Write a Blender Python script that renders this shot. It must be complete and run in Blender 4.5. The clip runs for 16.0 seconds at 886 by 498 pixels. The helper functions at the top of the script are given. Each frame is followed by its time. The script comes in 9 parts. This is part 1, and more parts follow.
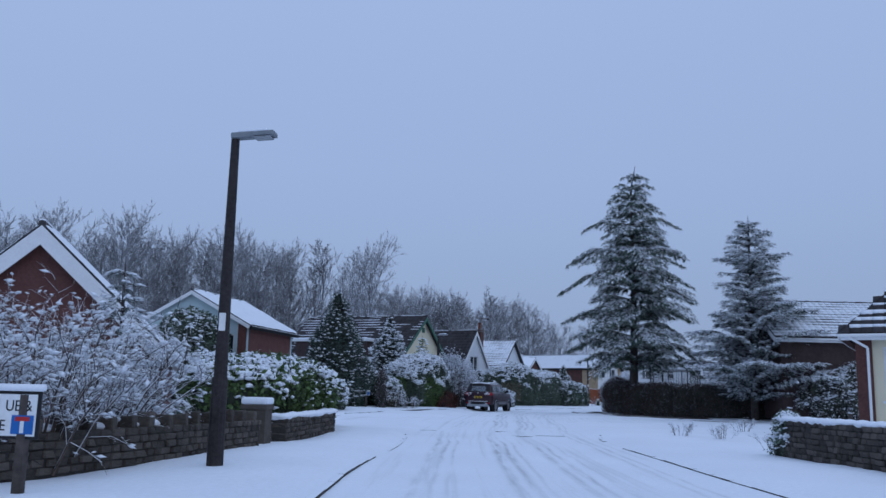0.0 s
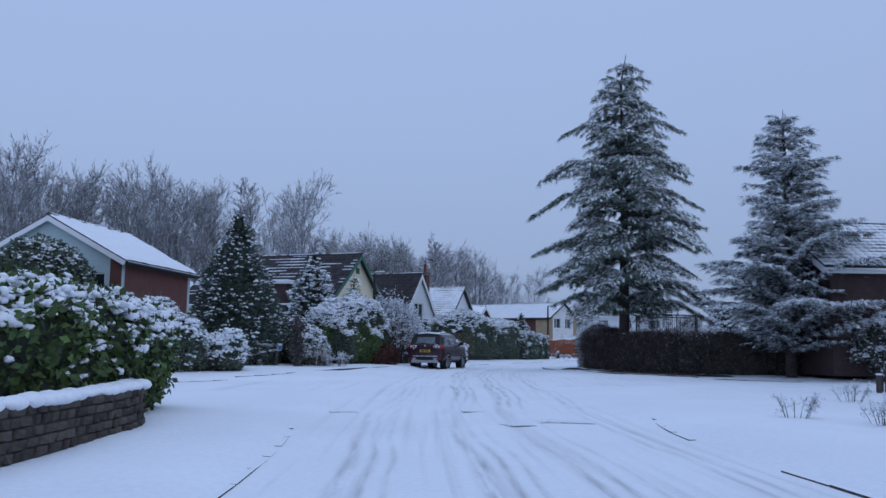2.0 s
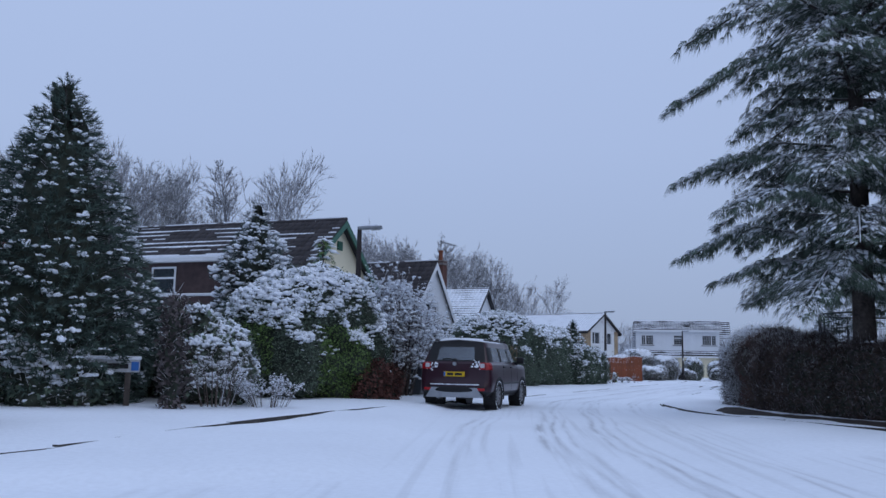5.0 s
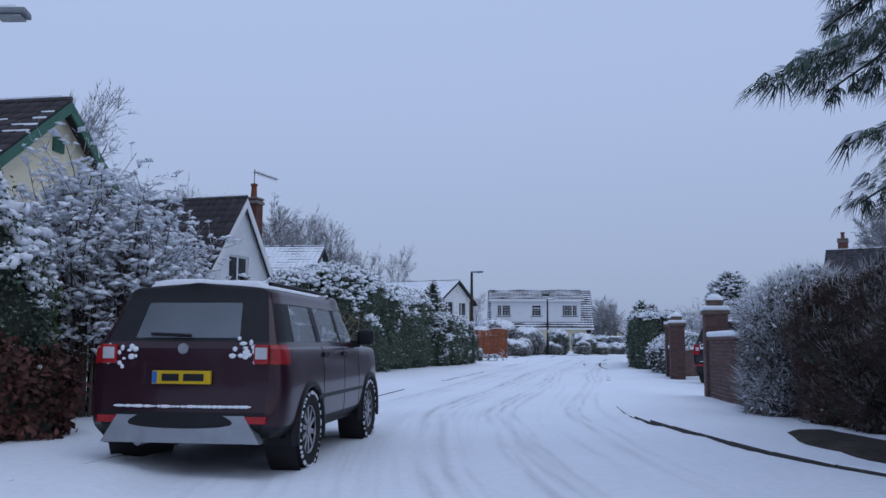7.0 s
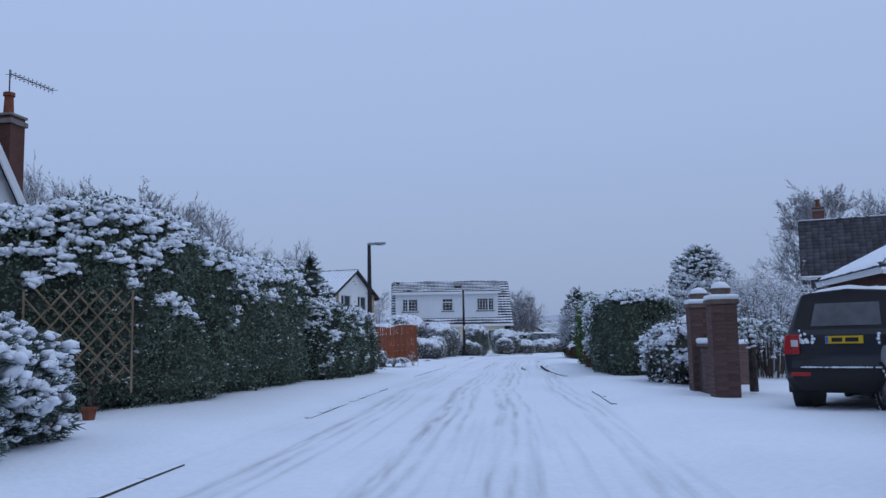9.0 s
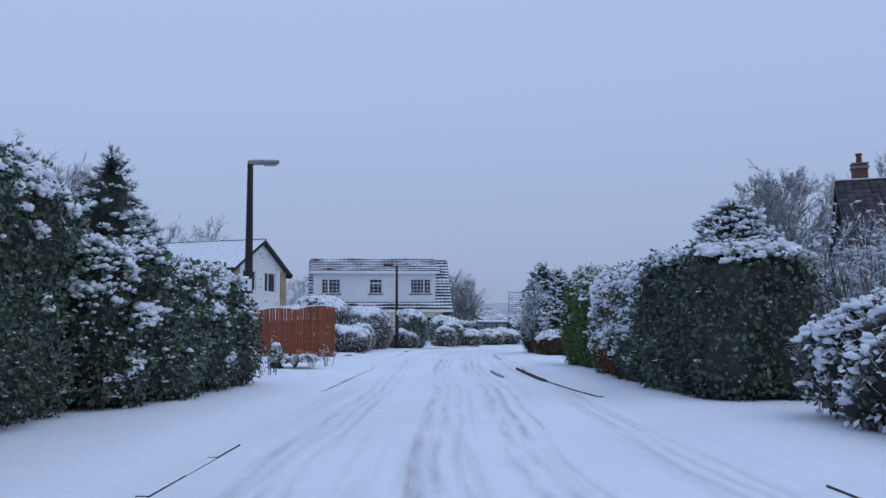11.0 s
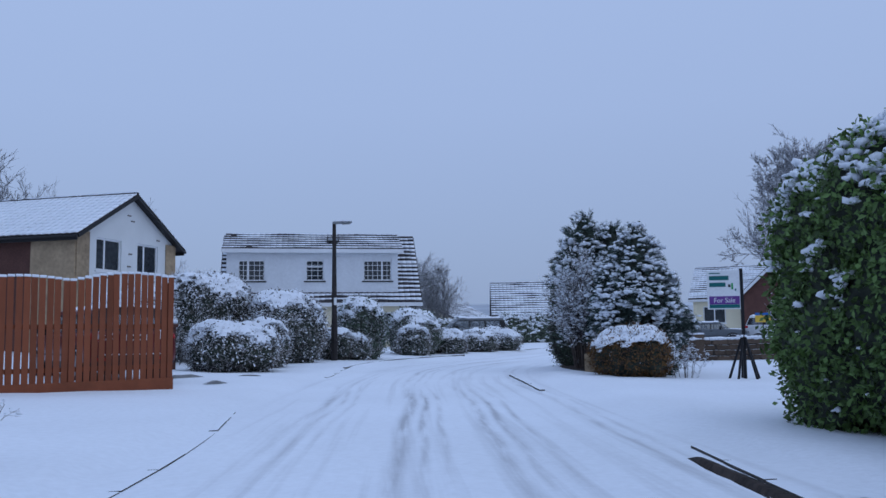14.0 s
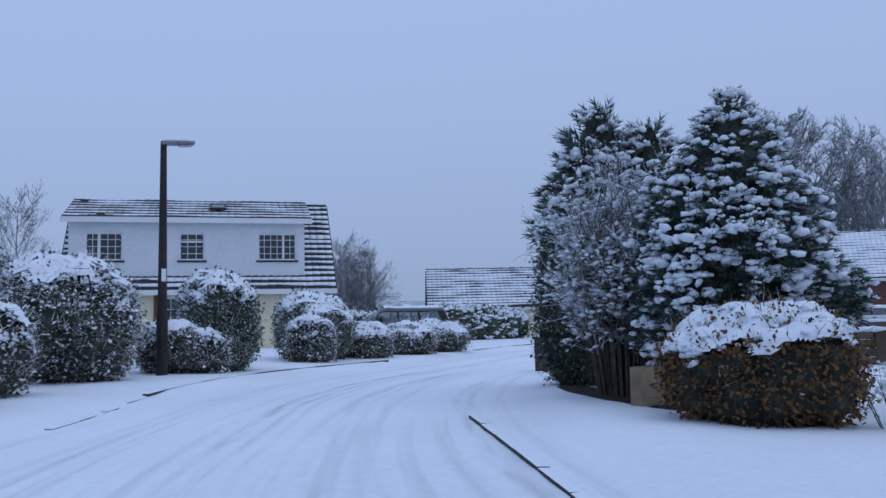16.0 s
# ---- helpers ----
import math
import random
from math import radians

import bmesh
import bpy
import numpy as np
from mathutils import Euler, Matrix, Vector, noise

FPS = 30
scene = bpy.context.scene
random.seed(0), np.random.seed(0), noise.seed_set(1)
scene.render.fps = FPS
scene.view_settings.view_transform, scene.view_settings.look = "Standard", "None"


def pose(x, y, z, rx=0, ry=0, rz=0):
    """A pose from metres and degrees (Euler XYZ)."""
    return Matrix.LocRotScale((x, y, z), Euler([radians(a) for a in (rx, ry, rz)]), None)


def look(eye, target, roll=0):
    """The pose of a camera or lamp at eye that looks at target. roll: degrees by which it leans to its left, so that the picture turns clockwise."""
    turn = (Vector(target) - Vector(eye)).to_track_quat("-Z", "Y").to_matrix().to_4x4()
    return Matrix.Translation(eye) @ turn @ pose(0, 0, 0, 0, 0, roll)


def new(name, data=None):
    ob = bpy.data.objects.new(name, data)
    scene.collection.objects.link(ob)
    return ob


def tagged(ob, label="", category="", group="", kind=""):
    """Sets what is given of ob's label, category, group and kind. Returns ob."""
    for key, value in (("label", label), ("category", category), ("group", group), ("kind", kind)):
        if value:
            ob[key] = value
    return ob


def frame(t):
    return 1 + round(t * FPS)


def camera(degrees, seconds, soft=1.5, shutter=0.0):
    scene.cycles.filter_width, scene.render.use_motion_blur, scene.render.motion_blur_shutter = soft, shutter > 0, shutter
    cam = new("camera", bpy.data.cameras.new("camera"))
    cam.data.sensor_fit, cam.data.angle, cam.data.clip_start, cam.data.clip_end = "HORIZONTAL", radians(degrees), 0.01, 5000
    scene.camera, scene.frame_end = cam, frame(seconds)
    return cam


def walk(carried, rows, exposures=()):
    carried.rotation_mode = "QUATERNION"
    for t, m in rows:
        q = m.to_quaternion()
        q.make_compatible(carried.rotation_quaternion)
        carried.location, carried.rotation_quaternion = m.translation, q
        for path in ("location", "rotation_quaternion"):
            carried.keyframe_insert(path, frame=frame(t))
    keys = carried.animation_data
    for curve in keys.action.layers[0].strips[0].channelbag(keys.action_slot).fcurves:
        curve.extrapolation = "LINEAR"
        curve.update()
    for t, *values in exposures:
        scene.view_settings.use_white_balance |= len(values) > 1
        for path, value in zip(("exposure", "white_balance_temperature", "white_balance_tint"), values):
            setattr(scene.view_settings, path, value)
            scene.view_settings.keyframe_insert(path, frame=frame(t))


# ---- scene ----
cam = camera(54.5, 16.0)
METRES, EYE, TILT, LEAN, TURN = 100.0, 1.2, 0.0, 0.0, 0.0
ROWS = [
    (0.0, 0.0, 0.0, 0.0, -0.22, 9.59, -1.28),
    (0.5, 0.0001, 0.0239, 0.0007, -2.7, 9.08, -1.36),
    (1.0, 0.0012, 0.0521, 0.0008, -4.2, 7.89, -1.05),
    (1.5, 0.0021, 0.0834, 0.0006, -4.73, 6.8, -0.9),
    (2.0, 0.0032, 0.1168, 0.0002, -3.98, 6.58, -0.66),
    (2.5, 0.0043, 0.1495, -0.0002, -2.61, 6.75, -0.37),
    (3.0, 0.0044, 0.1821, -0.0008, -1.16, 6.54, -0.24),
    (5.5, 0.0089, 0.3458, 0.0013, -5.57, 7.97, -1.44),
    (6.0, 0.0131, 0.3779, 0.0019, -8.66, 7.55, -1.01),
    (6.5, 0.0191, 0.4112, 0.0019, -11.64, 6.73, -0.63),
    (7.0, 0.0262, 0.4425, 0.0019, -14.12, 6.22, -0.31),
    (7.5, 0.0347, 0.4737, 0.0019, -16.37, 6.19, -0.03),
    (8.0, 0.044, 0.5036, 0.0021, -18.15, 6.19, 0.31),
    (8.5, 0.0534, 0.5341, 0.0018, -19.37, 6.17, 0.79),
    (9.0, 0.0628, 0.5632, 0.0016, -20.48, 6.23, 1.12),
    (9.5, 0.0727, 0.5929, 0.0018, -21.9, 6.09, 1.35),
    (12.0, 0.1315, 0.7408, 0.0019, -26.58, 5.18, 0.07),
    (12.5, 0.145, 0.7699, 0.0019, -26.73, 5.95, 0.63),
    (13.0, 0.1577, 0.7976, 0.0016, -26.77, 5.9, 0.8),
    (13.5, 0.1714, 0.8253, 0.0014, -27.28, 5.65, 0.69),
    (14.0, 0.185, 0.852, 0.0011, -27.93, 5.55, 0.73),
    (14.5, 0.1989, 0.8771, 0.001, -28.59, 5.24, 0.86),
    (15.0, 0.2137, 0.9027, 0.0007, -29.64, 4.88, 0.96),
    (15.5, 0.2289, 0.9274, 0.0005, -30.98, 4.86, 1.23),
    (16.0, 0.2445, 0.9511, 0.0003, -32.21, 5.27, 1.21),
]
# the camera adapts a little on the way
EXPOSURES = [(0.0, -0.06, 6350, 7), (2.0, 0.0, 6400, 8), (4.0, 0.06, 6650, 10), (5.5, 0.12, 6850, 9), (7.0, 0.12, 6900, 10), (8.0, 0.08, 6750, 9), (9.5, 0.06, 6600, 8), (12.0, 0.17, 6800, 9), (12.6, 0.08, 6550, 8), (14.5, 0.02, 6400, 8), (16.0, 0.04, 6400, 8)]
walk(cam, [(t, pose(0, 0, EYE, TILT, LEAN, TURN) @ pose(METRES * x, METRES * y, METRES * z, 90 + pitch, roll, yaw)) for t, x, y, z, yaw, pitch, roll in ROWS], EXPOSURES)

# ---- sky and light: an overcast winter dusk ----
world = bpy.data.worlds.new("overcast_sky")
scene.world = world
world.use_nodes = True
wn, wl = world.node_tree.nodes, world.node_tree.links
sky = wn.new("ShaderNodeTexSky")
sky.sky_type, sky.sun_disc = "NISHITA", False
sky.sun_elevation, sky.sun_rotation = radians(25), radians(150)
sky.air_density, sky.dust_density, sky.ozone_density = 1.0, 3.0, 2.0
back = wn["Background"]
coord, split = wn.new("ShaderNodeTexCoord"), wn.new("ShaderNodeSeparateXYZ")
cloud, mix = wn.new("ShaderNodeValToRGB"), wn.new("ShaderNodeMixRGB")
wl.new(coord.outputs["Generated"], split.inputs[0])
wl.new(split.outputs["Z"], cloud.inputs[0])
# the cloud layer brightens towards the zenith
stops = cloud.color_ramp.elements
stops[0].position, stops[0].color = 0.0, (2.85, 3.75, 5.9, 1)
stops[1].position, stops[1].color = 1.0, (4.6, 6.0, 9.4, 1)
for at, c in ((0.08, (3.15, 4.1, 6.45)), (0.25, (3.7, 4.8, 7.6)), (0.45, (4.0, 5.2, 8.2))):
    e = stops.new(at)
    e.color = (*c, 1)
mix.inputs[0].default_value = 0.9
wl.new(sky.outputs[0], mix.inputs[1])
wl.new(cloud.outputs[0], mix.inputs[2])
wl.new(mix.outputs[0], back.inputs[0])
back.inputs[1].default_value = 0.1
sun = bpy.data.lights.new("sun", "SUN")
sun.energy, sun.angle, sun.color = 0.3, radians(40), (0.8, 0.88, 1.0)
lamp = new("sun", sun)
lamp.matrix_basis = look((0, 0, 50), (-12, 14, 0))

# ---- small tools ----
rng = np.random.default_rng(7)


def base_height(y):
    return float(np.interp(y, BASE_Y, BASE_Z))


BASE_Y = (-60, 0, 22, 48, 100, 135, 160, 260)
BASE_Z = (0.06, 0.06, 0.08, 0.25, 0.25, 0.32, 0.22, -4.0)
# centre lines and half widths of the roads
MAIN = [(1.5, -60), (1.5, 0), (1.5, 13), (1.7, 22), (2.6, 37), (4.6, 51.5), (6.1, 57.5), (7.8, 61.5), (9.7, 65.5), (11.6, 69.6), (15.5, 78), (18.0, 83), (22, 91.8), (24.4, 96.8), (27.9, 104), (32.4, 109.7), (37.2, 113.6), (44.3, 119.3), (52, 125), (90, 150)]
LEFT_ROAD = [(2.6, 37), (-3, 35.2), (-10, 33.2), (-40, 30)]
RIGHT_ROAD = [(4, 38.5), (10, 39.5), (18, 37.6), (50, 31)]
HALF = 2.8


def along(line, step=0.5):
    """Points at even steps along a rounded line."""
    p = np.array(line, float)
    for _ in range(2):
        q = np.empty((2 * len(p) - 2, 2))
        q[0::2], q[1::2] = p[:-1] * 0.75 + p[1:] * 0.25, p[:-1] * 0.25 + p[1:] * 0.75
        p = np.vstack([p[:1], q, p[-1:]])
    d = np.concatenate([[0], np.cumsum(np.hypot(*np.diff(p, axis=0).T))])
    s = np.arange(0, d[-1], step)
    return np.column_stack([np.interp(s, d, p[:, 0]), np.interp(s, d, p[:, 1])])


LINES = {}


def side_of(line, X, Y, way=False):
    """Signed distance of plan points from a line (right is positive) and, if asked, the metres along it."""
    key = id(line)
    if key not in LINES:
        p = along(line, 1.0)
        LINES[key] = p[:-1], p[1:] - p[:-1]
    a, d = LINES[key]
    x, y, out, gone = X.ravel(), Y.ravel(), np.empty(X.size), np.empty(X.size)
    for i in range(0, len(x), 20000):
        ex, ey = x[i:i + 20000, None] - a[None, :, 0], y[i:i + 20000, None] - a[None, :, 1]
        k = np.clip((ex * d[:, 0] + ey * d[:, 1]) / (d * d).sum(1), 0, 1)
        ex, ey = ex - k * d[:, 0], ey - k * d[:, 1]
        r = ex * ex + ey * ey
        best = r.argmin(1)
        row = np.arange(len(best))
        sign = d[best, 1] * ex[row, best] - d[best, 0] * ey[row, best]
        out[i:i + 20000] = np.sqrt(r[row, best]) * np.where(sign >= 0, 1, -1)
        gone[i:i + 20000] = best + k[row, best]
    return (out.reshape(X.shape), gone.reshape(X.shape)) if way else out.reshape(X.shape)


def heights(X, Y):
    """The ground's height over plan points, with the roads let in, and the place across the main road."""
    lat = side_of(MAIN, X, Y)
    left, right = side_of(LEFT_ROAD, X, Y), side_of(RIGHT_ROAD, X, Y)
    edge = np.minimum(np.minimum(np.abs(lat) - HALF, np.abs(left) - 3.4), np.abs(right) - 3.6)
    step = np.clip(edge / 0.3 + 0.5, 0, 1)
    verge = np.clip(edge, 0, None)
    ease = step * step * (3 - 2 * step)
    z = np.interp(Y, BASE_Y, BASE_Z) + np.where(lat < 0, 0.09 * ease + 0.03 * np.clip(verge, 0, 5) * np.clip((Y - 30) / 20, 0, 1), 0.07 * ease - 0.022 * np.clip(verge, 0, 5) * np.clip((Y - 55) / 15, 0, 1))
    z += np.clip(-lat - 13, 0, 30) * 0.05 * np.clip((verge - 3) / 6, 0, 1)
    z += np.clip((lat - 7) / 22, 0, 1) * np.clip((Y - 98) / 12, 0, 1) * np.clip((170 - Y) / 20, 0, 1)
    return z, lat, edge


def ground_at(x, y):
    return float(heights(np.array([float(x)]), np.array([float(y)]))[0][0])


def part(name, bm, material, parent=None, label="", smooth=False, spot=None):
    """Links a bmesh (or a mesh) as one object, under a thing or a part."""
    if isinstance(bm, bpy.types.Mesh):
        me = bm
    else:
        me = bpy.data.meshes.new(name)
        bm.to_mesh(me)
        bm.free()
    if smooth:
        me.polygons.foreach_set("use_smooth", [True] * len(me.polygons))
    for m in material if isinstance(material, (list, tuple)) else [material]:
        if m and m.name not in me.materials:
            me.materials.append(m)
    ob = new(name, me)
    if parent:
        ob.parent = parent
    if spot is not None:
        ob.matrix_basis = spot
    if label:
        ob["label"] = label
    if name in STUFF:
        ob["kind"] = "stuff"
    return ob


STUFF = {"foliage", "snow", "twigwork", "stemwork", "limbwork", "crown", "roof_snow", "ridge_snow", "roof", "ridge", "frond_crown", "net", "ledge_snow", "clinging_snow", "midribs", "tread_snow", "projecting_stones", "lattice"}


def thing(name, m, label, category, group=""):
    ob = new(name)
    ob.matrix_basis = m
    return tagged(ob, label, category, group)


def tri_mesh(name, V, F, index=None):
    """A mesh of triangles from arrays."""
    me = bpy.data.meshes.new(name)
    V, F = np.asarray(V, np.float32), np.asarray(F, np.int32)
    me.vertices.add(len(V))
    me.vertices.foreach_set("co", V.ravel())
    me.loops.add(F.size)
    me.loops.foreach_set("vertex_index", F.ravel())
    me.polygons.add(len(F))
    me.polygons.foreach_set("loop_start", np.arange(0, F.size, 3, dtype=np.int32))
    if index is not None:
        me.polygons.foreach_set("material_index", np.asarray(index, np.int32))
    me.update(calc_edges=True)
    me.validate()
    return me


def unit(v):
    v = np.asarray(v, float)
    return v / np.maximum(np.linalg.norm(v, axis=-1, keepdims=True), 1e-9)


def frames_of(ahead, up):
    """Turns (N, 3, 3) whose columns are right, ahead and up."""
    a = unit(ahead)
    r = unit(np.cross(a, up))
    return np.stack([r, a, np.cross(r, a)], -1)


def stamp(shape, turns, sizes, places):
    """Copies of a small shape (verts, triangles), joined: arrays of verts and triangles."""
    v, f = np.asarray(shape[0], float), np.asarray(shape[1], int)
    n = len(places)
    sizes = np.asarray(sizes, float)
    sizes = np.repeat(sizes[:, None], 3, 1) if sizes.ndim == 1 else sizes
    V = np.einsum("nij,nkj->nki", turns, v[None] * sizes[:, None, :]) + np.asarray(places)[:, None, :]
    F = f[None] + (np.arange(n) * len(v))[:, None, None]
    return V.reshape(-1, 3), F.reshape(-1, 3)


def join(*pieces):
    V, F, o = [], [], 0
    for v, f in pieces:
        V.append(v), F.append(np.asarray(f) + o)
        o += len(v)
    return np.vstack(V), np.vstack(F)


def ico(level=1):
    bm = bmesh.new()
    bmesh.ops.create_icosphere(bm, subdivisions=level, radius=1)
    bm.verts.ensure_lookup_table()
    v, f = np.array([x.co[:] for x in bm.verts]), np.array([[x.index for x in p.verts] for p in bm.faces])
    bm.free()
    return v, f


BALL, BALL2 = ico(1), ico(2)
FLAKE = (np.array([(1, 0, 0), (0, 1, 0), (-1, 0, 0), (0, -1, 0), (0, 0, 1), (0, 0, -0.6)], float), np.array([(0, 1, 4), (1, 2, 4), (2, 3, 4), (3, 0, 4), (1, 0, 5), (2, 1, 5), (3, 2, 5), (0, 3, 5)]))
# a needled branch end: blades all round a shoot
BRUSH = ([p for i in range(18) for a, y, o in [(i * 2.4, 0.05 + 0.9 * i / 18, 0.42 - 0.012 * i)] for p in (
    (-0.045 * math.cos(a), y, -0.045 * math.sin(a)), (0.045 * math.cos(a), y + 0.05, 0.045 * math.sin(a)), (o * math.sin(a), y + 0.38, o * 0.8 * math.cos(a)))],
    [(3 * i, 3 * i + 1, 3 * i + 2) for i in range(18)])
LEAF = ([(0, 0, 0), (-0.3, 0.5, 0.08), (0, 1, -0.05), (0.3, 0.5, 0.08)], [(0, 2, 1), (0, 3, 2)])
# a flat fan of narrow blades that droops at its ends
SPRIG = ([p for a in (-0.8, -0.55, -0.3, -0.1, 0.12, 0.35, 0.6, 0.85) for p in (
    (math.sin(a) * 0.3 - 0.035, 0.25 * a * a, 0.03), (math.sin(a) * 0.3 + 0.035, 0.25 * a * a, 0.03), (math.sin(a) * 0.62, (0.8 + 0.35 * math.cos(a * 9)) * math.cos(a), -0.3))],
    [(3 * i, 3 * i + 1, 3 * i + 2) for i in range(8)])


def loose_turns(n, ahead=None, spread=0.6):
    """Random turns whose ahead lies near the given ways."""
    a = rng.normal(size=(n, 3)) if ahead is None else unit(ahead) + rng.normal(size=(n, 3)) * spread
    up = np.array([0, 0, 1.0]) + rng.normal(size=(n, 3)) * 0.35
    return frames_of(a, up)


def tube(points, radii, sides=5):
    """A tapering tube through points: arrays."""
    p = np.asarray(points, float)
    d = unit(np.gradient(p, axis=0))
    side = unit(np.cross(d, np.where(np.abs(d[:, 2:3]) > 0.9, [[1.0, 0, 0]], [[0, 0, 1.0]])))
    other = np.cross(d, side)
    a = np.arange(sides) * 2 * math.pi / sides
    ring = np.cos(a)[None, :, None] * side[:, None] + np.sin(a)[None, :, None] * other[:, None]
    V = (p[:, None] + ring * np.asarray(radii, float)[:, None, None]).reshape(-1, 3)
    F = []
    for i in range(len(p) - 1):
        for j in range(sides):
            q, r = i * sides + j, i * sides + (j + 1) % sides
            F += [(q, r, q + sides), (r, r + sides, q + sides)]
    return V, np.array(F)


def tubes(starts, mids, ends, r0, r1, sides=3):
    """Many bent two-piece twigs at once: arrays."""
    n = len(starts)
    P = np.stack([starts, mids, ends], 1)
    R = np.stack([r0, (np.asarray(r0) + r1) / 2, r1], 1)
    d = unit(ends - starts)
    side = unit(np.cross(d, np.where(np.abs(d[:, 2:3]) > 0.9, [[1.0, 0, 0]], [[0, 0, 1.0]])))
    other = np.cross(d, side)
    a = np.arange(sides) * 2 * math.pi / sides
    ring = np.cos(a)[None, :, None] * side[:, None] + np.sin(a)[None, :, None] * other[:, None]
    V = P[:, :, None] + ring[:, None] * R[:, :, None, None]
    f = []
    for i in range(2):
        for j in range(sides):
            q, r = i * sides + j, i * sides + (j + 1) % sides
            f += [(q, r, q + sides), (r, r + sides, q + sides)]
    F = np.array(f)[None] + (np.arange(n) * 3 * sides)[:, None, None]
    return V.reshape(-1, 3), F.reshape(-1, 3)


def spikes(starts, ends, r0):
    """Many straight twigs that end in a point: arrays."""
    n = len(starts)
    d = unit(ends - starts)
    side = unit(np.cross(d, np.where(np.abs(d[:, 2:3]) > 0.9, [[1.0, 0, 0]], [[0, 0, 1.0]])))
    other = np.cross(d, side)
    a = np.arange(3) * 2 * math.pi / 3
    ring = np.cos(a)[None, :, None] * side[:, None] + np.sin(a)[None, :, None] * other[:, None]
    V = np.concatenate([starts[:, None] + ring * np.asarray(r0)[:, None, None], ends[:, None]], 1)
    F = np.array([(0, 1, 3), (1, 2, 3), (2, 0, 3)])[None] + (np.arange(n) * 4)[:, None, None]
    return V.reshape(-1, 3), F.reshape(-1, 3)


def box(bm, x0, x1, y0, y1, z0, z1, bevel=0.0):
    """A box in a bmesh, bevelled if wanted. Returns its verts."""
    m = Matrix.Translation(((x0 + x1) / 2, (y0 + y1) / 2, (z0 + z1) / 2)) @ Matrix.Diagonal((abs(x1 - x0), abs(y1 - y0), abs(z1 - z0), 1))
    made = bmesh.ops.create_cube(bm, size=1, matrix=m)["verts"]
    if bevel:
        edges = {e for v in made for e in v.link_edges}
        return bmesh.ops.bevel(bm, geom=list(edges), offset=bevel, segments=2, affect="EDGES", profile=0.6)["verts"]
    return made


def box_bm(*a, bevel=0.0):
    bm = bmesh.new()
    box(bm, *a, bevel=bevel)
    return bm


def rod(bm, a, b, r, r2=None, sides=10):
    a, b = Vector(a), Vector(b)
    m = Matrix.Translation((a + b) / 2) @ (b - a).to_track_quat("Z", "Y").to_matrix().to_4x4()
    return bmesh.ops.create_cone(bm, cap_ends=True, segments=sides, radius1=r, radius2=r if r2 is None else r2, depth=(b - a).length, matrix=m)["verts"]


def rod_bm(*a, **k):
    bm = bmesh.new()
    rod(bm, *a, **k)
    return bm


def sample(V, F, density):
    """Points and normals, evenly random over a triangle mesh."""
    a, b, c = V[F[:, 0]], V[F[:, 1]], V[F[:, 2]]
    n = np.cross(b - a, c - a)
    area = np.linalg.norm(n, axis=1) / 2
    count = max(1, int(area.sum() * density))
    pick = rng.choice(len(F), count, p=area / area.sum())
    u, v = rng.random(count), rng.random(count)
    flip = u + v > 1
    u, v = np.where(flip, 1 - u, u), np.where(flip, 1 - v, v)
    return a[pick] + u[:, None] * (b - a)[pick] + v[:, None] * (c - a)[pick], unit(n)[pick]


def wobble(P, size, seed=0.0):
    """Smooth random values, about -1 to 1, at points."""
    return np.array([noise.noise(Vector((p[0] / size + seed, p[1] / size - seed, p[2] / size + 2 * seed))) for p in P]) * 1.6

# ---- materials ----
SNOW = (0.80, 0.84, 0.90)


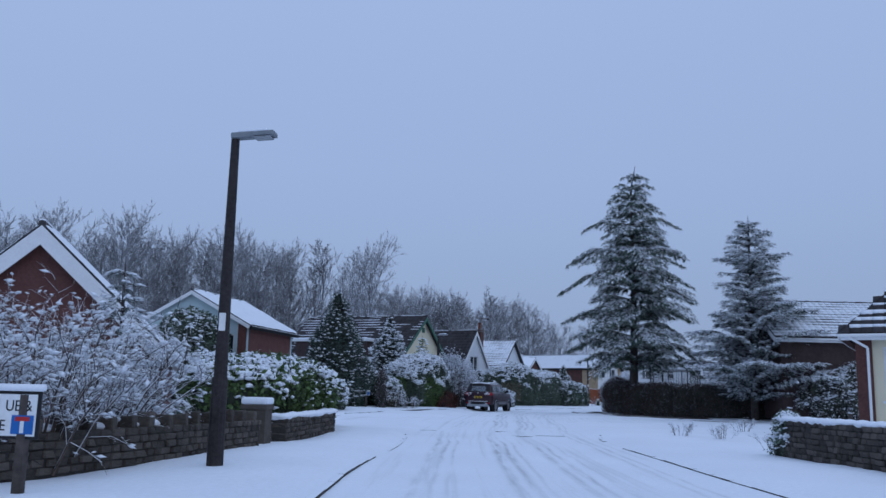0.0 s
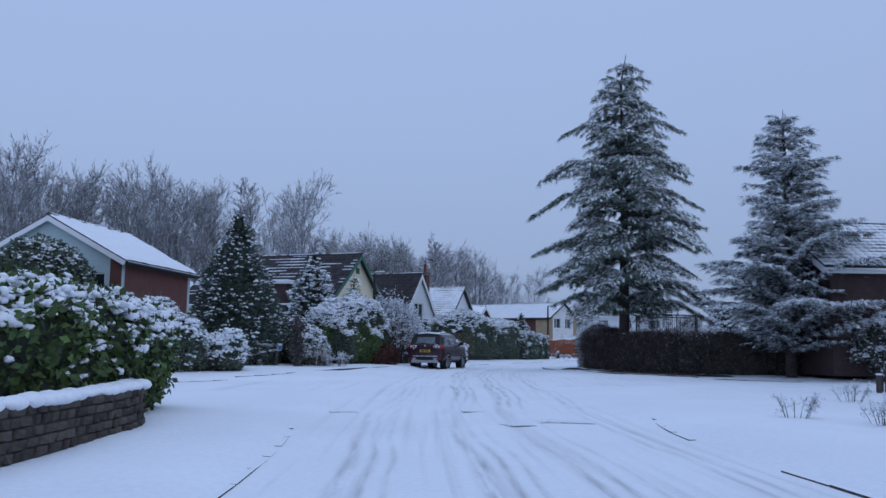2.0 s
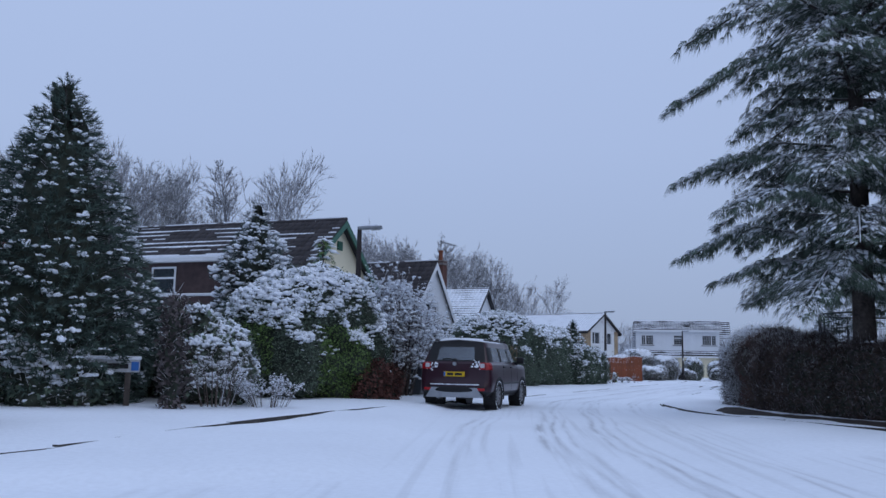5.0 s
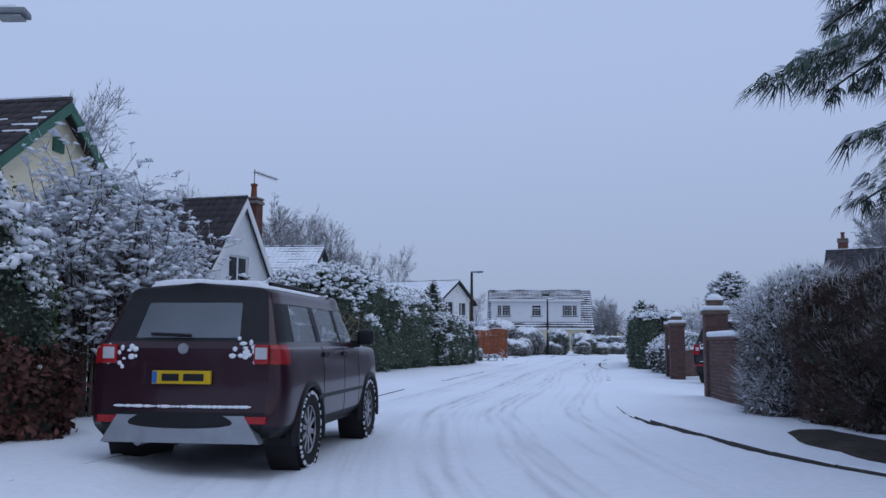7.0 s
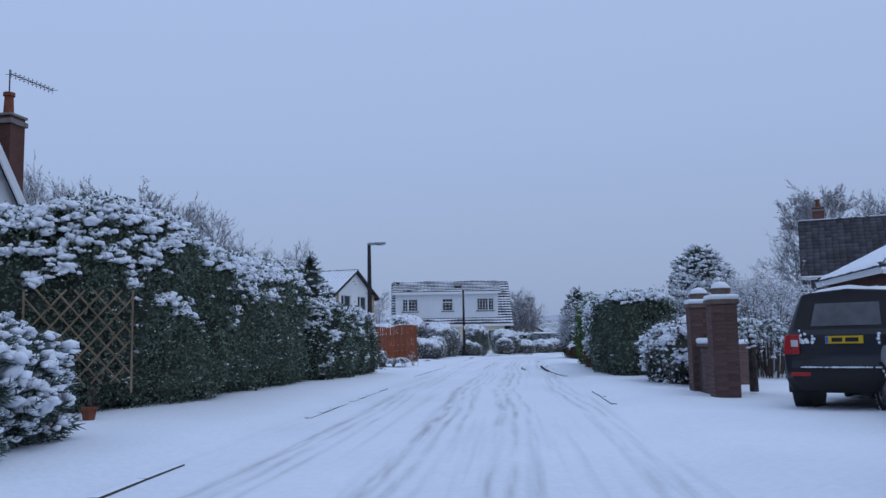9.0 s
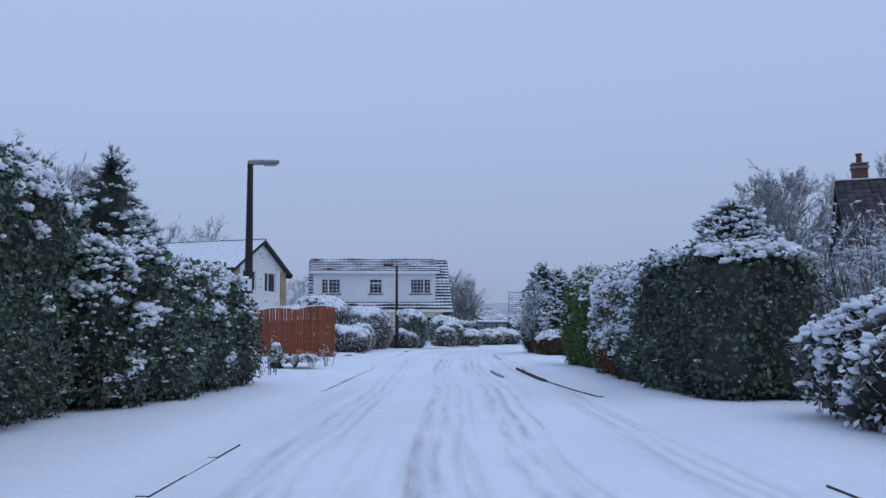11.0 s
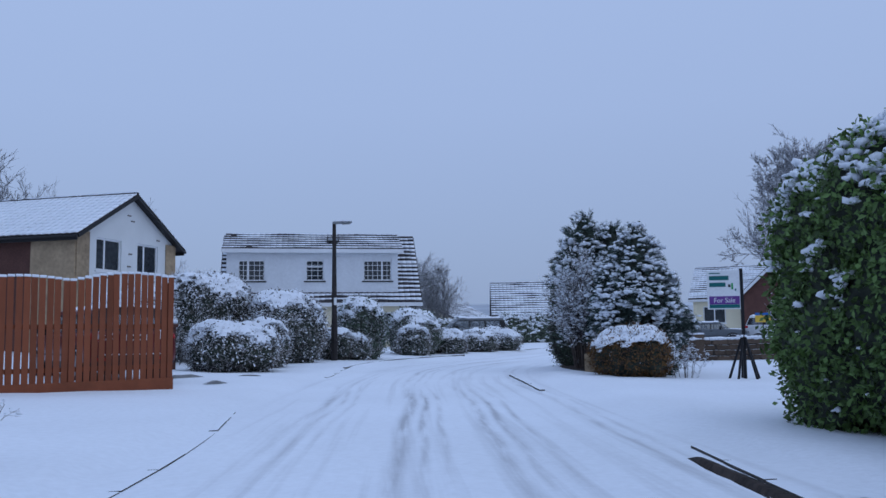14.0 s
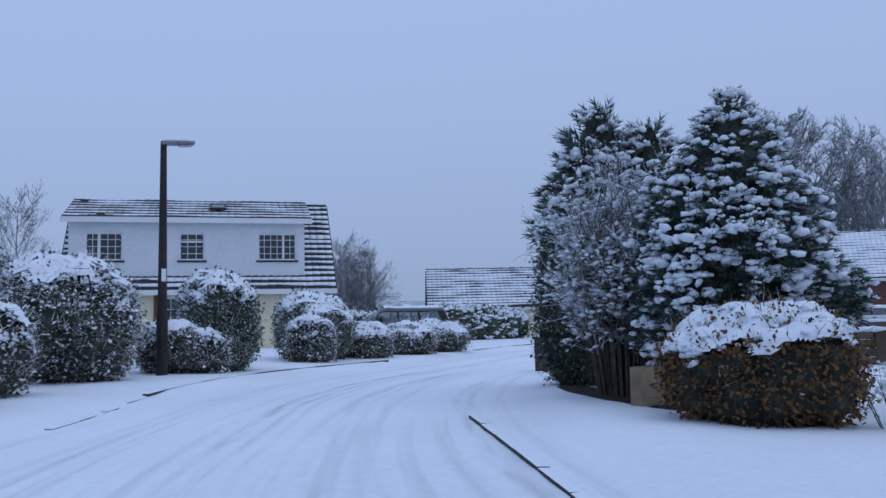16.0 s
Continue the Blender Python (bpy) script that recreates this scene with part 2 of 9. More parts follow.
def material(name, colour, rough=0.8, metal=0.0, vary=0.15, grain=8.0, stain=1.2, bump=0.15, snow=None, per=0.0, spec=0.3, coat=0.0, glow=None):
    """Colour varied by two noises and by piece, with fine relief; snow: how steep a face may be and still hold snow (1 none, 0 all upward ones)."""
    m = bpy.data.materials.new(name)
    m.use_nodes = True
    n, l = m.node_tree.nodes, m.node_tree.links
    p = n["Principled BSDF"]
    p.inputs["Metallic"].default_value, p.inputs["Roughness"].default_value = metal, rough
    p.inputs["Specular IOR Level"].default_value, p.inputs["Coat Weight"].default_value = spec, coat
    geo, tex = n.new("ShaderNodeNewGeometry"), n.new("ShaderNodeTexCoord")
    one, two = n.new("ShaderNodeTexNoise"), n.new("ShaderNodeTexNoise")
    for x, s in ((one, grain), (two, stain)):
        l.new(tex.outputs["Object"], x.inputs["Vector"])
        x.inputs["Scale"].default_value, x.inputs["Detail"].default_value = s, 4
    add = n.new("ShaderNodeMath")
    add.operation = "ADD"
    l.new(one.outputs[0], add.inputs[0]), l.new(two.outputs[0], add.inputs[1])
    last = add.outputs[0]
    if per:
        info, by = n.new("ShaderNodeObjectInfo"), n.new("ShaderNodeMath")
        both = n.new("ShaderNodeMath")
        both.operation = "ADD"
        l.new(info.outputs["Random"], both.inputs[0]), l.new(geo.outputs["Random Per Island"], both.inputs[1])
        frac = n.new("ShaderNodeMath")
        frac.operation = "FRACT"
        l.new(both.outputs[0], frac.inputs[0])
        by.operation = "MULTIPLY_ADD"
        l.new(frac.outputs[0], by.inputs[0]), l.new(last, by.inputs[2])
        by.inputs[1].default_value = per
        last = by.outputs[0]
    span = n.new("ShaderNodeMapRange")
    l.new(last, span.inputs[0])
    span.inputs["From Min"].default_value, span.inputs["From Max"].default_value = 0.6, 1.4 + per
    span.inputs["To Min"].default_value, span.inputs["To Max"].default_value = 1 - 2 * vary, 1 + 2 * vary
    tint = n.new("ShaderNodeVectorMath")
    tint.operation = "SCALE"
    tint.inputs[0].default_value = colour
    l.new(span.outputs[0], tint.inputs["Scale"])
    out = tint.outputs[0]
    if snow is not None:
        up, rag = n.new("ShaderNodeSeparateXYZ"), n.new("ShaderNodeTexNoise")
        l.new(geo.outputs["Normal"], up.inputs[0]), l.new(tex.outputs["Object"], rag.inputs["Vector"])
        rag.inputs["Scale"].default_value, rag.inputs["Detail"].default_value = 5.0, 5
        lift = n.new("ShaderNodeMath")
        lift.operation = "MULTIPLY_ADD"
        lift.inputs[1].default_value = 0.9
        l.new(rag.outputs[0], lift.inputs[0]), l.new(up.outputs["Z"], lift.inputs[2])
        cut = n.new("ShaderNodeMapRange")
        cut.inputs["From Min"].default_value, cut.inputs["From Max"].default_value = snow + 0.4, snow + 0.52
        l.new(lift.outputs[0], cut.inputs[0])
        white = n.new("ShaderNodeMixRGB")
        white.inputs[2].default_value = (*SNOW, 1)
        l.new(cut.outputs[0], white.inputs[0]), l.new(out, white.inputs[1])
        out = white.outputs[0]
    l.new(out, p.inputs["Base Color"])
    if bump:
        b = n.new("ShaderNodeBump")
        b.inputs["Strength"].default_value, b.inputs["Distance"].default_value = bump, 0.02
        l.new(one.outputs[0], b.inputs["Height"]), l.new(b.outputs[0], p.inputs["Normal"])
    if glow:
        p.inputs["Emission Color"].default_value, p.inputs["Emission Strength"].default_value = (*glow[:3], 1), glow[3]
    return m


snow_mat = material("snow", SNOW, 0.75, vary=0.03, grain=30, stain=2, bump=0.35, spec=0.2)
snow_mat.node_tree.nodes["Principled BSDF"].inputs["Subsurface Weight"].default_value = 0.0
brick_red = material("red_brick", (0.13, 0.058, 0.05), 0.9, vary=0.25, grain=14, stain=2, per=0.6)
brick_brown = material("brown_brick", (0.115, 0.055, 0.045), 0.9, vary=0.25, grain=14, stain=2, per=0.6)
brick_gate = material("gate_brick", (0.118, 0.07, 0.064), 0.9, vary=0.25, grain=20, stain=3, per=0.5, snow=0.75)
mortar = material("mortar", (0.2, 0.18, 0.17), 0.95, vary=0.15)
stone_wall_mat = material("wall_stone", (0.08, 0.068, 0.058), 0.92, vary=0.4, grain=9, stain=2.5, per=0.9, bump=0.5)
stone_buff = material("buff_stone", (0.32, 0.24, 0.155), 0.9, vary=0.3, grain=7, stain=2, per=0.6, bump=0.3)
render_white = material("white_render", (0.66, 0.68, 0.68), 0.85, vary=0.05, grain=40, stain=0.8)
render_blue = material("pale_blue_render", (0.45, 0.56, 0.58), 0.85, vary=0.05, grain=40, stain=0.8)
render_cream = material("cream_render", (0.70, 0.64, 0.47), 0.85, vary=0.05, grain=40, stain=0.8)
cladding_white = material("white_boards", (0.66, 0.69, 0.72), 0.6, vary=0.05, grain=6, stain=1)
cladding_brown = material("brown_boards", (0.06, 0.038, 0.037), 0.7, vary=0.2, grain=6, stain=1)
tile_dark = material("dark_roof_tile", (0.056, 0.051, 0.055), 0.85, vary=0.22, grain=10, stain=1.0, per=0.8)
tile_hung = material("hung_tile", (0.07, 0.067, 0.077), 0.85, vary=0.3, grain=10, stain=1, per=0.8)
trim_white = material("white_trim", (0.72, 0.74, 0.76), 0.5, vary=0.04, grain=20)
trim_dark = material("dark_trim", (0.02, 0.02, 0.022), 0.5, vary=0.1)
trim_green = material("green_trim", (0.04, 0.13, 0.09), 0.5, vary=0.15)
glass = material("window_glass", (0.025, 0.03, 0.035), 0.06, vary=0.3, stain=0.5, bump=0.0, spec=0.6)
curtain = material("net_curtain", (0.5, 0.5, 0.5), 0.9, vary=0.1, grain=30)
lamp_wood = material("lamp_column", (0.032, 0.027, 0.027), 0.75, vary=0.3, grain=20, stain=2)
lamp_grey = material("lamp_head", (0.22, 0.24, 0.26), 0.5, metal=0.3, vary=0.1, snow=0.55)
fence_wood = material("orange_fence_boards", (0.22, 0.066, 0.03), 0.75, vary=0.22, grain=6, stain=2, per=0.7)
wood_grey = material("weathered_wood", (0.075, 0.062, 0.055), 0.85, vary=0.3, grain=12, snow=0.6)
trellis_mat = material("trellis_wood", (0.2, 0.15, 0.1), 0.85, vary=0.25, snow=0.7)
bark = material("bark", (0.06, 0.05, 0.045), 0.95, vary=0.35, grain=18, stain=3, bump=0.5, snow=0.55)
twig = material("frosted_twig", (0.09, 0.07, 0.06), 0.95, vary=0.35, grain=10, stain=1.0, bump=0, snow=0.22)
twig_dark = material("dark_twig", (0.1, 0.072, 0.066), 0.95, vary=0.35, grain=10, bump=0, snow=0.95)
# pale blue-grey base: distance haze put into the twig colour, snow comes on top
twig_hazed = material("hazed_far_twig", (0.2, 0.204, 0.218), 0.95, vary=0.25, grain=0.6, stain=0.2, bump=0, snow=0.75)
twig_brown = material("brown_twig", (0.085, 0.06, 0.05), 0.95, vary=0.35, grain=10, stain=1.0, bump=0, snow=0.85)
leaf_laurel = material("laurel_leaf", (0.06, 0.1, 0.03), 0.55, vary=0.5, grain=3, stain=0.7, bump=0, per=1.0, spec=0.3)
leaf_privet = material("privet_leaf", (0.095, 0.16, 0.045), 0.6, vary=0.5, grain=3, stain=0.7, bump=0, per=1.0)
leaf_dark = material("dark_hedge_leaf", (0.086, 0.12, 0.086), 0.65, vary=0.5, grain=3, stain=0.7, bump=0, per=1.0, snow=0.92)
leaf_brown = material("brown_hedge_leaf", (0.14, 0.075, 0.028), 0.8, vary=0.45, grain=3, stain=0.7, bump=0, per=1.0)
leaf_red = material("red_hedge_leaf", (0.105, 0.045, 0.037), 0.8, vary=0.45, grain=3, stain=0.7, bump=0, per=1.0)
leaf_grey = material("grey_shrub_leaf", (0.13, 0.125, 0.115), 0.8, vary=0.45, grain=3, bump=0, per=1.0, snow=0.35)
leaf_beech = material("bare_hedge_leaf", (0.09, 0.078, 0.078), 0.9, vary=0.4, grain=3, bump=0, per=1.0, spec=0.1)
needle_cedar = material("cedar_needle", (0.062, 0.09, 0.068), 0.75, vary=0.45, grain=3, bump=0, per=0.9, snow=0.66)
needle_dark = material("dark_needle", (0.06, 0.09, 0.075), 0.75, vary=0.45, grain=3, bump=0, per=0.9, snow=0.98)
needle_spruce = material("spruce_needle", (0.066, 0.094, 0.084), 0.75, vary=0.45, grain=3, bump=0, per=0.9, snow=0.78)
# for the added plant cores: shade between the leaves put into a dark colour
inner_shade = material("hedge_inner_shade", (0.04, 0.048, 0.036), 0.95, vary=0.5, grain=5)
earth = material("bare_earth", (0.035, 0.026, 0.022), 0.9, vary=0.45, grain=12, stain=2, bump=0.6)
kerb_mat = material("kerb_stone", (0.06, 0.055, 0.052), 0.9, vary=0.35, grain=15, snow=0.55)

# ---- the ground: one snowy sheet with the roads let in ----
def steps(lo, hi, fine, far):
    inner = np.arange(lo, hi + fine, fine)
    out = [fine]
    while sum(out) < far:
        out.append(out[-1] * 1.35)
    grow = np.cumsum(out)
    return np.concatenate([lo - grow[::-1], inner, inner[-1] + grow])


gx, gy = steps(-14, 48, 0.32, 3000), steps(-6, 132, 0.36, 3000)
GX, GY = np.meshgrid(gx, gy)
GZ, GLAT, GEDGE = heights(GX, GY)
near_mask = (GX > -15) & (GX < 49) & (GY > -7) & (GY < 133)
lumps = np.zeros(GX.shape)
for size, amount, phase in ((1.7, 0.012, 0.3), (0.6, 0.006, 2.1), (4.3, 0.02, 4.4)):
    lumps += amount * np.sin(GX / size * 2.1 + phase + 1.3 * np.sin(GY / size * 1.3)) * np.sin(GY / size * 1.7 + 2 * phase + np.sin(GX / size))
GZ = GZ + np.where(near_mask, lumps * np.clip(0.35 + GEDGE, 0.25, 1.6), 0)
# two pairs of wheel ruts pressed into the snow
ruts = np.zeros(GX.shape)
for o in (-1.75, -0.35, 0.55, 1.95):
    ruts += np.exp(-((GLAT - o) / 0.16) ** 2)
GZ = GZ - np.where(near_mask, 0.018 * ruts, 0)
nx, ny = len(gx), len(gy)
ids = np.arange(nx * ny).reshape(ny, nx)
q = np.stack([ids[:-1, :-1], ids[:-1, 1:], ids[1:, 1:], ids[1:, :-1]], -1).reshape(-1, 4)
gme = tri_mesh("ground", np.column_stack([GX.ravel(), GY.ravel(), GZ.ravel()]), np.vstack([q[:, [0, 1, 2]], q[:, [0, 2, 3]]]))
GWAY = side_of(MAIN, GX, GY, True)[1]
for label, values in (("across", GLAT), ("edge", GEDGE), ("along", GWAY)):
    gme.attributes.new(label, "FLOAT", "POINT").data.foreach_set("value", values.astype(np.float32).ravel())


def ground_material():
    """Snow; slush and thin snow along the wheel tracks of the road, by the place across it."""
    m = material("ground_snow", SNOW, 0.75, vary=0.035, grain=14, stain=0.35, bump=0.5, spec=0.2)
    n, l = m.node_tree.nodes, m.node_tree.links
    p = n["Principled BSDF"]
    colour = p.inputs["Base Color"].links[0].from_socket
    across, edge, tex = n.new("ShaderNodeAttribute"), n.new("ShaderNodeAttribute"), n.new("ShaderNodeTexCoord")
    across.attribute_name, edge.attribute_name = "across", "edge"

    def op(kind, a, b=None, c=None):
        x = n.new("ShaderNodeMath")
        x.operation = kind
        for i, v in enumerate((a, b, c)):
            if v is not None:
                if isinstance(v, (int, float)):
                    x.inputs[i].default_value = v
                else:
                    l.new(v, x.inputs[i])
        return x.outputs[0]

    way = n.new("ShaderNodeAttribute")
    way.attribute_name = "along"

    def streak(cross, length, detail, shift=0.0):
        """Noise drawn out along the road."""
        v, x = n.new("ShaderNodeCombineXYZ"), n.new("ShaderNodeTexNoise")
        l.new(op("MULTIPLY", across.outputs["Fac"], cross), v.inputs[0])
        l.new(op("MULTIPLY_ADD", way.outputs["Fac"], length, shift), v.inputs[1])
        l.new(v.outputs[0], x.inputs["Vector"])
        x.inputs["Scale"].default_value, x.inputs["Detail"].default_value = 1.0, detail
        return x.outputs[0]

    def span(value, lo, hi, a=0.0, b=1.0):
        x = n.new("ShaderNodeMapRange")
        for k, q in (("From Min", lo), ("From Max", hi), ("To Min", a), ("To Max", b)):
            x.inputs[k].default_value = q
        l.new(value, x.inputs[0])
        return x.outputs[0]

    place = op("MULTIPLY_ADD", streak(0.0, 0.09, 2), 1.1, op("SUBTRACT", across.outputs["Fac"], 0.55))
    total = None
    for o, w, k in ((-1.72, 0.07, 0.45), (-1.5, 0.05, 0.4), (-1.3, 0.04, 0.3), (-0.42, 0.08, 0.7), (-0.2, 0.05, 0.6), (0.0, 0.04, 0.4), (0.52, 0.07, 0.6), (0.72, 0.05, 0.6), (0.95, 0.04, 0.4), (1.85, 0.06, 0.4), (2.05, 0.04, 0.35)):
        d = op("DIVIDE", op("SUBTRACT", place, o), w)
        g = op("MULTIPLY", op("POWER", 2.718, op("MULTIPLY", op("MULTIPLY", d, d), -1.0)), k)
        total = g if total is None else op("ADD", total, g)
    keep = span(streak(0.25, 0.11, 3, 7.0), 0.36, 0.62, 0.12, 1.0)
    fine = span(streak(9.0, 0.7, 5, 3.0), 0.36, 0.62, 0.1, 1.0)
    lines = op("MULTIPLY", span(streak(5.0, 0.1, 4, 11.0), 0.52, 0.72), span(edge.outputs["Fac"], -0.5, -0.2, 1.0, 0.0))
    amount = op("MINIMUM", op("ADD", op("MULTIPLY", op("MULTIPLY", total, keep), op("MULTIPLY", fine, 1.05)), op("MULTIPLY", lines, 0.24)), 0.65)
    slush = n.new("ShaderNodeMixRGB")
    slush.inputs[2].default_value = (0.3, 0.305, 0.33, 1)
    l.new(amount, slush.inputs[0]), l.new(colour, slush.inputs[1]), l.new(slush.outputs[0], p.inputs["Base Color"])
    return m


ground = part("ground", gme, ground_material(), smooth=True)
tagged(ground, "snow-covered ground with a snowy road and faint wheel tracks", "ground", kind="structure")


# ---- kerbs: rows of stones, bare where the snow has slid off ----
kerb_bm = box_bm(-0.05, 0.05, 0, 0.9, -0.14, 0.02, bevel=0.015)
kerb_me = bpy.data.meshes.new("kerb_stone")
kerb_bm.to_mesh(kerb_me)
kerb_bm.free()
kerb_me.materials.append(kerb_mat)


def kerb(line, label, sunk=0.0):
    """A kerb along a line of plan points: one thing, its stones its parts."""
    p = along(line, 0.915)
    top = thing("kerb", Matrix.Translation((*p[0], ground_at(*p[0]))), label, "kerb", "kerbs along the road")
    tagged(top, kind="structure")
    for a, b in zip(p[:-1], p[1:]):
        s = new("kerb_stone", kerb_me)
        s.parent = top
        z = ground_at(*a) + rng.uniform(-0.002, 0.008) - sunk
        s.matrix_basis = top.matrix_basis.inverted() @ Matrix.Translation((a[0], a[1], z)) @ pose(0, 0, 0, rng.uniform(-0.4, 0.4), rng.uniform(-3, 3), math.degrees(math.atan2(-(b - a)[0], (b - a)[1])))
    return top


KERB = "dark kerb stones, half buried in snow, along the road"
kerb([(-1.3, 9), (-1.28, 13.5), (-0.93, 18), (-0.84, 21.5), (-0.9, 24.0), (-1.3, 25.4)], KERB, 0.008)
kerb([(4.17, 8), (4.17, 12), (4.18, 16), (4.2, 20)], KERB)
kerb([(4.28, 22.6), (4.4, 24.1), (5.05, 26.9)], KERB)
kerb([(-6.2, 35.6), (-3.0, 40.3), (-1.55, 44.9), (0.2, 49.2), (1.72, 52.6), (2.9, 56)], KERB, 0.005)
kerb([(14.6, 40.4), (12.6, 41.9), (9.9, 45.2), (8.4, 48.5), (7.75, 51), (8.3, 54.4), (8.65, 56.4), (9.8, 59.4)], KERB)
kerb([(5.39, 61.7), (6.2, 63.6), (7.0, 65.4)], KERB)
kerb([(9.0, 69.6), (10.9, 73.7), (12.8, 77.7)], KERB, 0.008)
kerb([(14.3, 69.4), (15.3, 71.5), (16.2, 73.5)], KERB)
kerb([(19.3, 80.3), (19.9, 82), (22.2, 87.4), (24.3, 91.3)], KERB)
kerb([(15.65, 84.2), (17.9, 88.8), (20.2, 93.3), (21.7, 97.6)], KERB, 0.008)
kerb([(27.4, 98.2), (28.6, 100.6), (30.1, 103.6)], KERB)
kerb([(25.8, 105), (27.8, 108.8), (30.3, 112.2), (33.2, 114.6), (36.2, 116.5)], KERB, 0.008)
kerb([(42.6, 121.8), (46.5, 125), (50.3, 127.6)], KERB)


def patch_of_earth(line, width, label, lift=0.035):
    """A low uneven strip of ground that the trees have kept bare."""
    p = along(line, 0.3)
    d = unit(np.gradient(p, axis=0))
    side = np.column_stack([d[:, 1], -d[:, 0]])
    bm = bmesh.new()
    rows = []
    for i, (a, s) in enumerate(zip(p, side)):
        w = width * (0.35 + 0.65 * math.sin(math.pi * min(1, max(0.02, i / (len(p) - 1)))) ** 0.5)
        row = []
        for k, u in enumerate((-1, -0.5, 0, 0.5, 1)):
            e = w * u * (1 + 0.25 * noise.noise((a[0] * 1.3, a[1] * 1.3, u)))
            x, y = a[0] + s[0] * e, a[1] + s[1] * e
            row.append(bm.verts.new((x, y, ground_at(x, y) + (lift * (1 + 0.3 * noise.noise((x * 3, y * 3, 0))) if abs(u) < 1 and 0 < i < len(p) - 1 else -0.02))))
        rows.append(row)
    for r, s in zip(rows[:-1], rows[1:]):
        for k in range(4):
            bm.faces.new((r[k], r[k + 1], s[k + 1], s[k]))
    return tagged(part("earth_patch", bm, earth, smooth=True), label, "bare ground", kind="structure")


patch_of_earth([(9.8, 53.9), (9.2, 51.8), (9.15, 49.8), (10.7, 46.2), (13.5, 43.3)], 0.7, "dark wet earth kept bare under the cedar")
patch_of_earth([(33.0, 105.3), (32.35, 103.6), (31.8, 102.2), (31.5, 101.2)], 0.4, "dark leaf litter under the garden conifers")


def wet_patch(line, width, label):
    """A thin wet gap in the snow, where tarmac shows through."""
    ob = patch_of_earth(line, width, label, 0.042)
    ob.data.materials.clear()
    ob.data.materials.append(tarmac)
    ob.name = "wet_patch"


tarmac = material("wet_tarmac", (0.17, 0.175, 0.185), 0.5, vary=0.3, grain=14, stain=2, bump=0.4, snow=1.02)
WET = "wet grey tarmac showing through the thin snow"
wet_patch([(21.5, 104.1), (22.4, 104.6), (23.1, 104.8)], 0.13, WET)
wet_patch([(23.45, 104.7), (23.9, 104.4), (24.3, 104.0)], 0.1, WET)
wet_patch([(22.3, 102.3), (22.6, 102.5), (22.9, 102.65)], 0.1, WET)
wet_patch([(22.25, 89.6), (21.5, 88.0), (20.75, 86.1)], 0.07, WET)
wet_patch([(22.85, 91.9), (23.1, 91.75), (23.35, 91.6)], 0.2, WET)
# strip added beside the kerb stones to widen their dark edge
patch_of_earth([(23.75, 90.75), (22.66, 88.5), (22.16, 87.37), (21.24, 85.33), (20.9, 84.44)], 0.075, "dark wet strip along the kerb's edge")
wet_patch([(18.6, 68.1), (19.8, 69.0), (20.6, 69.6)], 0.5, WET)


# manhole covers and wet gaps where the snow has melted on the road
def cover(x, y, w, d, turn):
    ob = thing("manhole_cover", pose(x, y, ground_at(x, y) - 0.011, 0, 0, turn), "dark iron cover in the road, its snow melted", "manhole cover", "covers in the road")
    part("plate", box_bm(-w / 2, w / 2, -d / 2, d / 2, 0, 0.018, bevel=0.006), iron, ob)
    part("frame", box_bm(-w / 2 - 0.05, w / 2 + 0.05, -d / 2 - 0.05, d / 2 + 0.05, -0.01, 0.013), iron, ob)


iron = material("cast_iron", (0.035, 0.035, 0.04), 0.6, metal=0.3, vary=0.3, snow=0.86)
cover(3.2, 25.2, 0.75, 0.55, -8)
cover(-0.42, 26.9, 0.5, 0.4, 10)
cover(1.95, 27.1, 0.3, 0.3, 0)
cover(2.35, 24.6, 0.32, 0.3, 20)
cover(23.0, 88.6, 0.55, 0.8, -26)

# ---- plants ----
def shell(n=18, power=4.0):
    """A rounded block from -1 to 1: verts and triangles. power 2 is a ball, 6 nearly a box."""
    V, F = [], []
    t = np.tan(np.linspace(-1, 1, n + 1) * math.pi / 4)
    A, B = np.meshgrid(t, t)
    for axis in range(3):
        for s in (-1, 1):
            P = np.empty((n + 1, n + 1, 3))
            P[..., axis], P[..., (axis + 1) % 3], P[..., (axis + 2) % 3] = s, A, B * s
            d = unit(P)
            r = (np.abs(d) ** power).sum(-1, keepdims=True) ** (-1 / power)
            o = len(V) * (n + 1) ** 2
            V.append((d * r).reshape(-1, 3))
            k = np.arange((n + 1) ** 2).reshape(n + 1, n + 1) + o
            a, b, c, e = k[:-1, :-1].ravel(), k[:-1, 1:].ravel(), k[1:, 1:].ravel(), k[1:, :-1].ravel()
            F += [np.column_stack([a, b, c]), np.column_stack([a, c, e])]
    return np.vstack(V), np.vstack(F)


